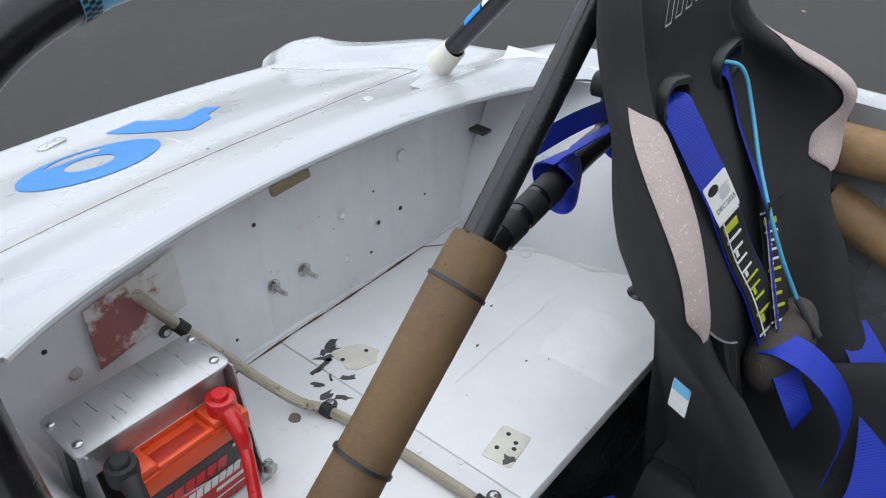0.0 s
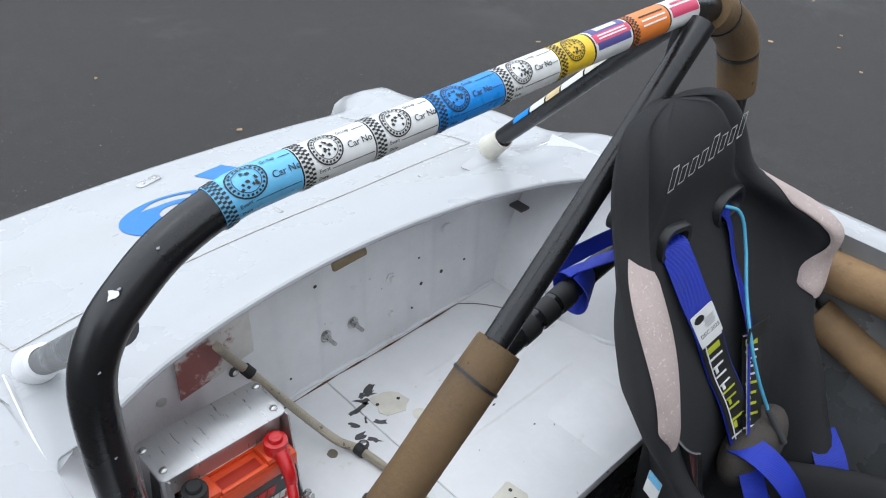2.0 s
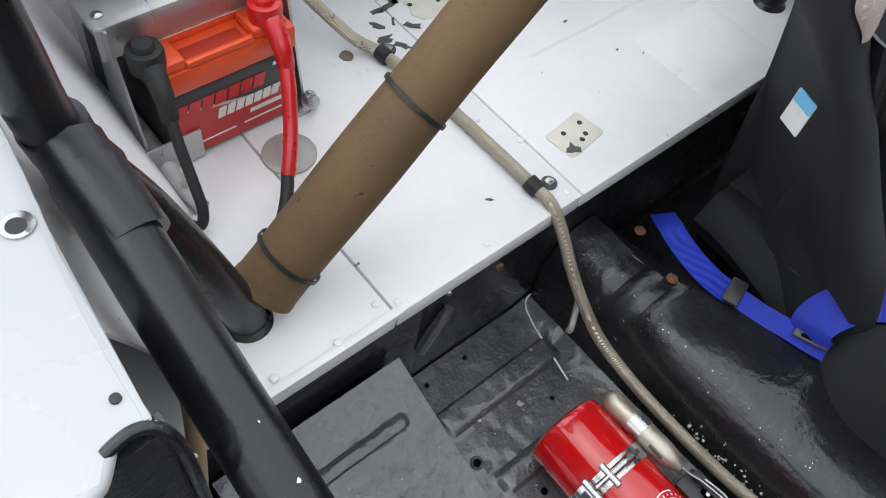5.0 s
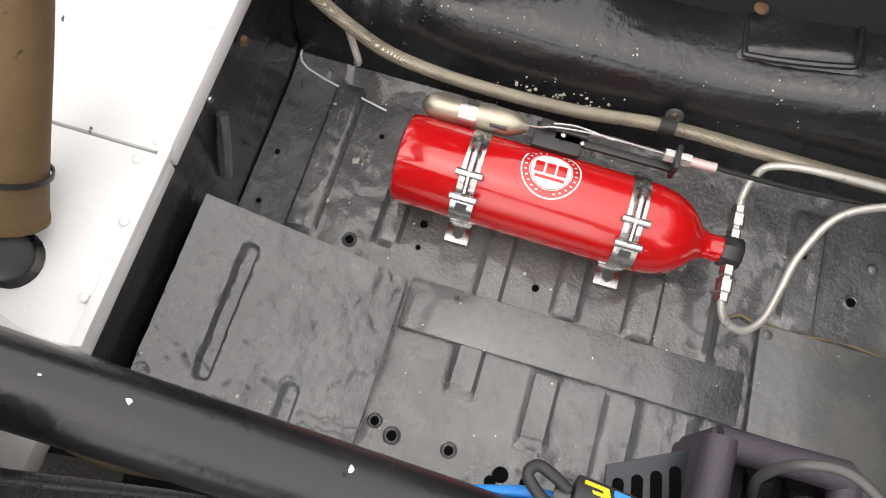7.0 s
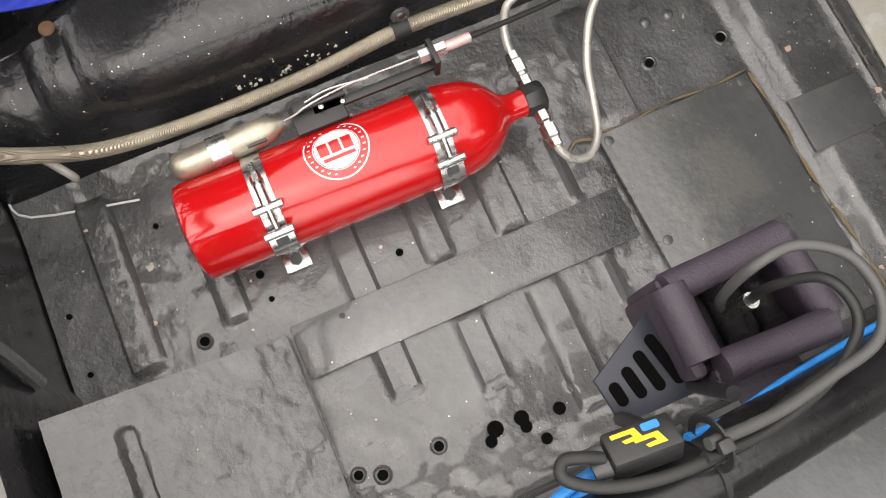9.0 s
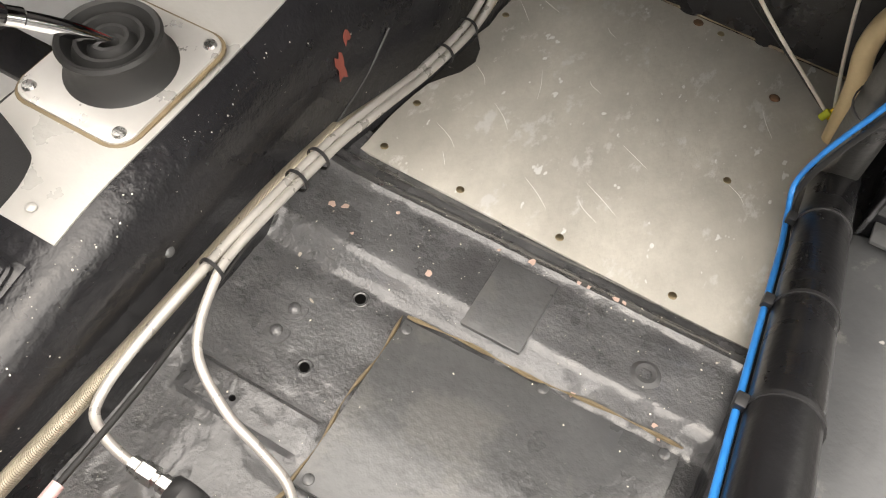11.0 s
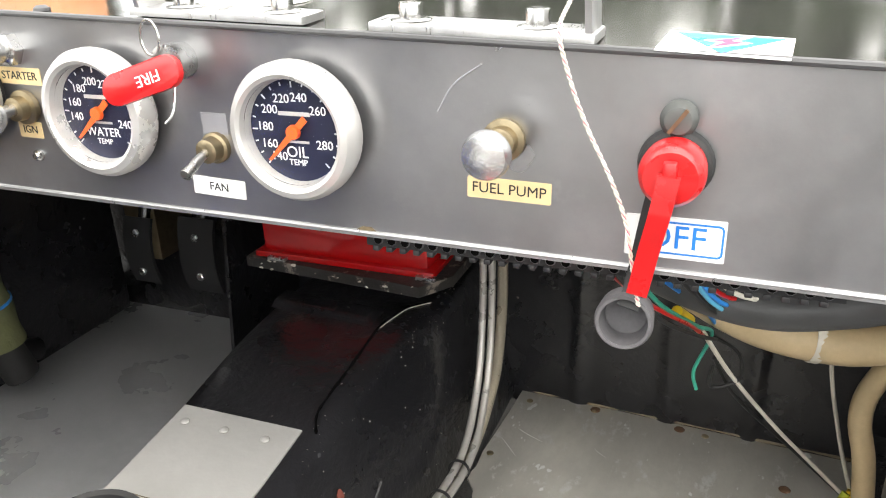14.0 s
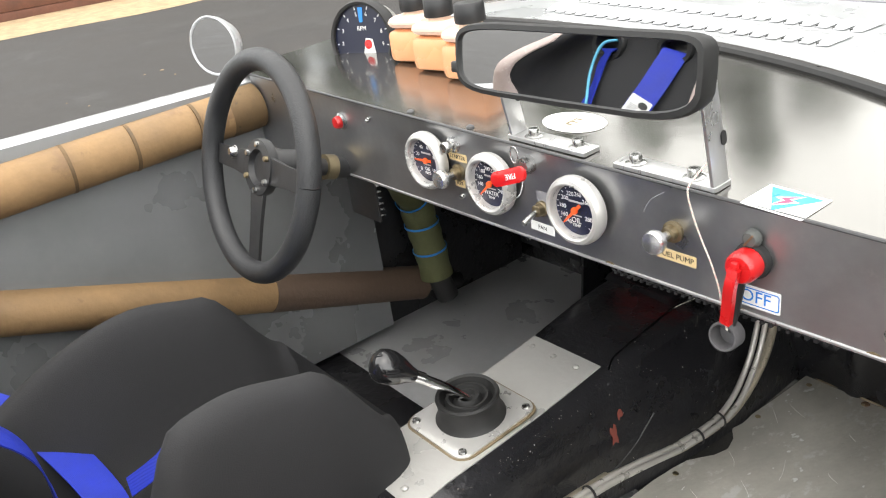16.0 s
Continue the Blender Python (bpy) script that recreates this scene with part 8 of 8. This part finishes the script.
DP = [(-0.50, 1.20, 0.72), (-0.535, 1.25, 0.63), (-0.575, 1.31, 0.535), (-0.582, 1.33, 0.46), (-0.578, 1.34, 0.39), (-0.572, 1.345, 0.315)]
part("duct", sweep(DP, lambda t: 0.040 + 0.0016 * math.sin(t * 40) - 0.005 * math.exp(-((t - 0.42) / 0.04) ** 2), 20, 8), OLIVE, duct)
for i, n in ((2, (0.3, -0.5, 0.8)), (3, (0, -0.1, 1)), (4, (0, -0.1, 1))):
    part("blue_tie", lathe([(0.0415, -0.0025), (0.043, -0.0025), (0.043, 0.0025), (0.0415, 0.0025)], axis_frame(DP[i], n), 22), BLUEW, duct)
part("outlet", rod((-0.572, 1.345, 0.325), (-0.566, 1.365, 0.25), 0.028, 18), RUBBER, duct)
for x, y, z, w, h in ((-0.425, 1.53, 0.42, 0.055, 0.115), (-0.322, 1.55, 0.415, 0.07, 0.13)):
    pd = thing("foot_pedal", "black curved foot pedal plate with two bolts", "pedal", "foot pedals")
    part("plate", sheet(lambda u, v: Vector((x - w / 2 + w * u, y + 0.012 * (2 * v - 1) ** 2, z - h / 2 + h * v)), [0, 0.5, 1], [k / 8 for k in range(9)], 0.006), PLASTIC, pd)
    for dzz in (-0.035, 0.035):
        bolt((x, y - 0.002, z + dzz), (0, -1, 0), 0.007, 0.005, STEEL, pd, "bolt", True)
    part("arm", rod((x, y + 0.01, z + 0.02), (x, y + 0.10, z + 0.26), 0.010, 12), TUBE, pd)
fr = thing("foot_rest_block", "brown wooden block behind the pedals", "block")
part("block", box(-0.535, -0.465, 1.62, 1.72, 0.36, 0.47, 0.004), BRASS, fr)

# ---- gear lever ----
gear = thing("gear_lever", "black knob gear lever in a ribbed rubber boot", "gear lever")
GZ = pt(0.965) + 0.004
gm = pose(0.012, 0.962, GZ, 3, 0, 0)
part("boot_plate", slab(rounded(0.145, 0.165, 0.022), gm, 0.004, 0.0012), BEZEL, gear, "polished steel boot plate")
part("plate_gasket", slab(rounded(0.153, 0.173, 0.026), gm @ pose(0, 0, -0.002), 0.003, 0.001), TAPE, gear, "brown stained gasket")
for x, y in ((0.058, 0.068), (-0.058, 0.068), (0.058, -0.068), (-0.058, -0.068)):
    part("plate_screw", lathe([(0, 0.0075), (0.006, 0.007), (0.0075, 0.004)], gm @ pose(x, y, 0), 16), STEEL, gear)
part("rubber_boot", lathe([(0.058, 0.004), (0.052, 0.012), (0.050, 0.038), (0.0525, 0.043), (0.050, 0.047), (0.045, 0.045), (0.043, 0.036), (0.040, 0.030), (0.036, 0.034), (0.034, 0.042), (0.030, 0.042), (0.028, 0.034), (0.025, 0.030), (0.022, 0.036), (0.019, 0.042), (0.015, 0.042), (0.013, 0.034), (0, 0.034)], gm, 44), RUBBER, gear, "ribbed rubber boot")
part("lever", sweep([(0.012, 0.962, GZ + 0.03), (-0.004, 0.93, GZ + 0.066), (-0.024, 0.885, GZ + 0.105)], 0.0085, 14, 5), CHROME, gear)
dk = (Vector((-0.045, 0.842, GZ + 0.138)) - Vector((-0.020, 0.893, GZ + 0.099))).normalized()
part("knob", lathe([(0.009, -0.004), (0.011, 0.0), (0.014, 0.008), (0.022, 0.024), (0.027, 0.040), (0.0272, 0.052), (0.024, 0.063), (0.014, 0.071), (0, 0.073)], axis_frame((-0.022, 0.889, GZ + 0.1025), dk), 28), GEL, gear, "glossy black knob")
part("knob_ferrule", lathe([(0.0078, -0.02), (0.0095, -0.018), (0.0095, -0.002), (0.0078, 0)], axis_frame((-0.022, 0.889, GZ + 0.1025), dk), 20), CHROME, gear)

# ---- passenger side wiring ----
hoses = thing("tan_rubber_hoses", "bundle of thick tan hoses strapped under the dash", "hoses")
part("hose", sweep([(0.40, 1.30, 0.64), (0.47, 1.36, 0.560), (0.535, 1.39, 0.513), (0.60, 1.40, 0.497), (0.65, 1.40, 0.502), (0.69, 1.395, 0.525), (0.706, 1.38, 0.575)], 0.021, 18, 7), HOSE, hoses)
part("hose", sweep([(0.44, 1.36, 0.64), (0.52, 1.42, 0.565), (0.59, 1.435, 0.535), (0.645, 1.435, 0.540), (0.69, 1.42, 0.560), (0.71, 1.40, 0.61)], 0.020, 18, 7), HOSE, hoses)
part("hose", sweep([(0.72, 1.44, 0.50), (0.696, 1.485, 0.445), (0.677, 1.50, 0.390), (0.674, 1.50, 0.345), (0.687, 1.50, 0.290), (0.70, 1.505, 0.195)], 0.0135, 16, 7), HOSE, hoses)
part("grey_hose", sweep([(0.36, 1.20, 0.69), (0.43, 1.25, 0.630), (0.485, 1.25, 0.610), (0.533, 1.25, 0.602), (0.58, 1.25, 0.608), (0.64, 1.24, 0.635), (0.69, 1.20, 0.71)], 0.0185, 16, 7), GREYHOSE, hoses, "dark grey hose")
for c, n in (((0.598, 1.402, 0.497), (0.95, 0.2, -0.15)), ((0.628, 1.436, 0.537), (1, 0.05, 0.1))):
    part("white_tie", lathe([(0.0215, -0.005), (0.0232, -0.005), (0.0232, 0.005), (0.0215, 0.005)], axis_frame(c, n), 24), WHITEW, hoses)
wl = thing("wiring_harness", "loose coloured wires and taped connectors under the dash", "wiring")
for pts, m in (([(0.42, 1.10, 0.715), (0.45, 1.2, 0.62), (0.48, 1.3, 0.55), (0.495, 1.38, 0.50), (0.48, 1.40, 0.44), (0.485, 1.40, 0.415)], GREEN),
               ([(0.40, 1.08, 0.72), (0.44, 1.18, 0.63), (0.475, 1.28, 0.56), (0.49, 1.36, 0.505)], REDP),
               ([(0.41, 1.09, 0.715), (0.45, 1.19, 0.612), (0.48, 1.29, 0.545), (0.50, 1.37, 0.50)], RUBBER),
               ([(0.43, 1.09, 0.72), (0.455, 1.2, 0.64), (0.485, 1.3, 0.57), (0.50, 1.38, 0.51)], BLUEW),
               ([(0.46, 1.12, 0.72), (0.50, 1.22, 0.625), (0.56, 1.28, 0.598), (0.62, 1.29, 0.60)], REDP),
               ([(0.46, 1.13, 0.715), (0.50, 1.225, 0.615), (0.56, 1.285, 0.588), (0.64, 1.29, 0.60)], BLUEW),
               ([(0.46, 1.13, 0.71), (0.50, 1.23, 0.607), (0.57, 1.29, 0.58), (0.65, 1.29, 0.60)], CYAN),
               ([(0.45, 1.13, 0.70), (0.50, 1.24, 0.595), (0.56, 1.30, 0.565), (0.64, 1.30, 0.59)], RUBBER),
               ([(0.46, 1.13, 0.715), (0.51, 1.215, 0.63), (0.57, 1.275, 0.602), (0.64, 1.285, 0.61)], WHITEW),
               ([(0.49, 1.38, 0.50), (0.525, 1.42, 0.46), (0.53, 1.43, 0.42), (0.50, 1.42, 0.41), (0.50, 1.40, 0.45)], RUBBER),
               ([(0.50, 1.40, 0.46), (0.53, 1.47, 0.37), (0.60, 1.52, 0.28), (0.675, 1.54, 0.205)], RUBBER)):
    part("wire", sweep(pts, 0.0022, 8, 7), m, wl)
part("white_wire", sweep([(0.485, 1.34, 0.525), (0.52, 1.42, 0.43), (0.575, 1.48, 0.335), (0.63, 1.52, 0.26), (0.683, 1.54, 0.2)], 0.0026, 8, 7), WHITEW, wl, "long white earth wire")
part("white_wire", sweep([(0.625, 1.50, 0.47), (0.640, 1.53, 0.38), (0.665, 1.545, 0.28), (0.69, 1.545, 0.2)], 0.0026, 8, 7), WHITEW, wl)
part("yellow_connector", rod((0.463, 1.27, 0.578), (0.474, 1.30, 0.555), 0.0055, 10), YELLOW, wl)
for x, y, m in ((0.683, 1.536, YELLOW), (0.692, 1.544, YELLOW), (0.676, 1.530, LIME)):
    part("ring_terminal", rod((x, y, 0.199), (x + 0.006, y + 0.004, 0.212), 0.0055, 10), m, wl, "yellow ring terminal" if m is YELLOW else "")
bolt((0.697, 1.540, 0.190), (0, 0, 1), 0.010, 0.010, STEEL, wl, "earth_stud", True)
blk = thing("cable_bundle", "coiled black cables tied to the front cage leg", "cables")
random.seed(17)
for k in range(6):
    o = Vector((random.uniform(-0.010, 0.010), random.uniform(-0.010, 0.010), random.uniform(-0.010, 0.010)))
    part("cable", sweep([Vector(p) + o * f for p, f in (((0.62, 1.30, 0.62), 1), ((0.65, 1.25, 0.595), 1), ((0.685, 1.21, 0.575), 0.8), ((0.704, 1.215, 0.560), 0.7), ((0.722, 1.25, 0.575), 1), ((0.736, 1.27, 0.64), 1.2), ((0.745, 1.26, 0.74), 1))], 0.0034, 8, 6), RUBBER, blk)
for cx, cy, cz_, a, b, ph in ((0.712, 1.235, 0.530, 0.020, 0.026, 0.2), (0.705, 1.24, 0.526, 0.015, 0.024, 0.9), (0.724, 1.24, 0.572, 0.026, 0.014, 0.5)):
    part("loop", sweep([(cx + a * math.cos(q) + 0.006 * math.sin(q), cy + 0.010 * math.sin(q + ph), cz_ + b * math.sin(q)) for q in (i * math.tau / 14 for i in range(15))], 0.0029, 8, 3), RUBBER, blk)
part("cable_tie", sweep([(0.705 + 0.014 * math.cos(q), 1.210 + 0.012 * math.sin(q), 0.566 + 0.010 * math.sin(q)) for q in (i * math.tau / 12 for i in range(13))], 0.0022, 6, 3), PLASTIC, blk)
part("tie_head", box(0.700, 0.711, 1.194, 1.202, 0.560, 0.570, 0.002), PLASTIC, blk)
blue = thing("blue_radio_cable", "blue cable tied along the side bar", "cable")
BC = [(0.700, 1.225, 0.61), (0.692, 1.215, 0.555), (0.680, 1.222, 0.490), (0.662, 1.232, 0.412), (0.656, 1.240, 0.350), (0.662, 1.205, 0.338), (0.664, 1.14, 0.362), (0.662, 1.05, 0.402), (0.661, 0.95, 0.440), (0.661, 0.85, 0.476), (0.662, 0.75, 0.512), (0.664, 0.66, 0.545), (0.668, 0.60, 0.566), (0.664, 0.555, 0.595)]
part("cable", sweep(BC, 0.0030, 10, 7), BLUEW, blue)
part("black_companion", sweep([Vector(p) + Vector((0.006, -0.003, -0.008)) for p in BC], 0.0032, 10, 7), RUBBER, blue)

# ---- padded pouch and radio interface on the side bar ----
pouch = thing("padded_pouch", "plum nylon padded pouch strapped to the side bar", "pouch", at=(-0.010, 0.035, -0.068))
PC = Vector((0.613, 0.640, 0.545))


def cushion_bar(a, b, r, name="padded_wall"):
    a, b = Vector(a), Vector(b)
    return part(name, sweep([a, a + (b - a) * 0.06, a + (b - a) * 0.35, a + (b - a) * 0.65, a + (b - a) * 0.94, b], lambda t: r * (0.72 + 0.28 * min(1, 14 * min(t, 1 - t)) + 0.03 * math.sin(9 * t)), 18, 5), PURPLE, pouch)


cushion_bar((0.580, 0.580, 0.585), (0.577, 0.690, 0.578), 0.0135)
cushion_bar((0.650, 0.590, 0.590), (0.655, 0.690, 0.580), 0.0135)
cushion_bar((0.578, 0.582, 0.588), (0.640, 0.580, 0.592), 0.0145)
cushion_bar((0.580, 0.688, 0.575), (0.648, 0.695, 0.575), 0.0130)
for i, (x0, x1, y0, y1) in enumerate(((0.568, 0.582, 0.575, 0.70), (0.648, 0.660, 0.585, 0.70), (0.575, 0.652, 0.570, 0.584), (0.575, 0.655, 0.688, 0.702))):
    part("side_panel", box(x0, x1, y0, y1, 0.495, 0.585, 0.006), PURPLE, pouch)
part("pouch_floor", box(0.575, 0.655, 0.578, 0.695, 0.495, 0.510, 0.004), mat("dark_nylon", (0.018, 0.016, 0.019), 0.7, 0, 0.2, 30, 0.5, 400), pouch, "dark quilted lining")
for k in range(3):
    part("quilt_fold", sweep([(0.585, 0.605 + 0.035 * k, 0.53), (0.60, 0.61 + 0.035 * k, 0.515), (0.63, 0.61 + 0.035 * k, 0.516), (0.645, 0.605 + 0.035 * k, 0.53)], 0.012, 12, 6), bpy.data.materials["dark_nylon"], pouch)
part("strap_tab", box(0.655, 0.70, 0.60, 0.66, 0.565, 0.570, 0.002), PURPLE, pouch)
vp = thing("slotted_bracket", "dark slotted bracket plate under the pouch", "bracket")
vm = Matrix(((0.5, 0.85, 0, 0.610), (0.86, -0.45, 0, 0.545), (0, 0, 1, 0.482), (0, 0, 0, 1)))
pl = [(0.610, 0.541), (0.577, 0.606), (0.652, 0.622), (0.650, 0.546)]
part("plate", slab(pl, FLAT(0, 0, 0.482), 0.004, 0.0008), flat("navy_black", (0.018, 0.020, 0.032), 0.4), vp)
for k in range(4):
    u = 0.12 + 0.22 * k
    a = Vector((0.610, 0.541)).lerp(Vector((0.577, 0.606)), u + 0.03)
    b = Vector((0.650, 0.546)).lerp(Vector((0.652, 0.622)), u + 0.03)
    c, dd = (a + b) / 2, (b - a)
    part("slot", slab(rounded(dd.length * (0.45 + 0.07 * k), 0.0095, 0.0046), pose(c.x, c.y, 0.4862, 0, 0, math.degrees(math.atan2(dd.y, dd.x))), 0.0012), PIT, vp)
for x, y in ((0.645, 0.548), (0.645, 0.612)):
    part("post", rod((x, y, 0.482), (x + 0.012, y + 0.002, 0.55), 0.006, 10), PLASTIC, vp)
rb = thing("radio_interface_box", "small black interface box with yellow and blue shapes", "electronics box")
rbm = pose(0.654, 0.520, 0.617, 0, -34, -5) @ Matrix.Diagonal((0.60, 0.68, 0.76, 1))
part("case", box(-0.020, 0.020, -0.034, 0.034, -0.014, 0.014, 0.004, m=rbm), PLASTIC, rb)
for x, y in ((-0.013, -0.026), (-0.001, -0.008)):
    part("yellow_shape", slab([(x, y), (x, y + 0.024), (x + 0.014, y + 0.028), (x + 0.014, y + 0.010), (x + 0.010, y + 0.008), (x + 0.009, y + 0.020), (x + 0.005, y + 0.018), (x + 0.005, y)], rbm @ pose(0, 0, 0.0138), 0.0006), YELLOW, rb)
part("blue_shape", slab(rounded(0.009, 0.017, 0.002), rbm @ pose(-0.0095, 0.012, 0.0142), 0.0006), BLUEW, rb)
for x in (-0.008, 0.008):
    part("plug", rod(rbm @ Vector((x, -0.034, 0)), rbm @ Vector((x, -0.05, -0.002)), 0.0065, 12), GREYHOSE, rb)
for dx in (0, 0.008):
    part("blue_lead", sweep([(0.656 + dx, 0.492, 0.612), (0.658 + dx, 0.470, 0.614), (0.664 + dx, 0.448, 0.620), (0.676 + dx, 0.41, 0.645), (0.69, 0.36, 0.668)], 0.0040, 12, 6), BLUEW, rb)
part("black_lead", sweep([(0.650, 0.494, 0.622), (0.644, 0.482, 0.626), (0.641, 0.470, 0.628), (0.650, 0.466, 0.630), (0.664, 0.485, 0.628), (0.673, 0.515, 0.628), (0.677, 0.55, 0.622), (0.676, 0.59, 0.606), (0.672, 0.63, 0.590), (0.664, 0.70, 0.570)], 0.0042, 10, 6), RUBBER, rb)
part("cable_tie", sweep([(0.671 + 0.017 * math.cos(q), 0.563 + 0.003 * math.sin(q), 0.610 + 0.020 * math.sin(q)) for q in (i * math.tau / 14 for i in range(15))], 0, 0, 3, None, (0.0028, 0.0008), True, (0, 1, 0.2)), PLASTIC, rb)
part("tie_head", box(0.668, 0.677, 0.558, 0.568, 0.628, 0.636, 0.002), PLASTIC, rb)
part("curled_lead", sweep([(0.668, 0.555, 0.628), (0.672, 0.61, 0.610), (0.668, 0.66, 0.600), (0.660, 0.702, 0.598), (0.634, 0.718, 0.600), (0.601, 0.712, 0.600), (0.581, 0.683, 0.598), (0.583, 0.652, 0.585), (0.592, 0.645, 0.54), (0.600, 0.66, 0.49)], 0.0042, 10, 7), GREYHOSE, rb)
part("curled_lead", sweep([(0.675, 0.55, 0.625), (0.680, 0.60, 0.605), (0.672, 0.66, 0.590), (0.652, 0.698, 0.586), (0.630, 0.705, 0.588), (0.608, 0.698, 0.580), (0.600, 0.68, 0.545), (0.604, 0.68, 0.50)], 0.0040, 10, 7), RUBBER, rb)
part("lead_plug", rod((0.604, 0.68, 0.505), (0.606, 0.675, 0.475), 0.007, 12), STEEL, rb)
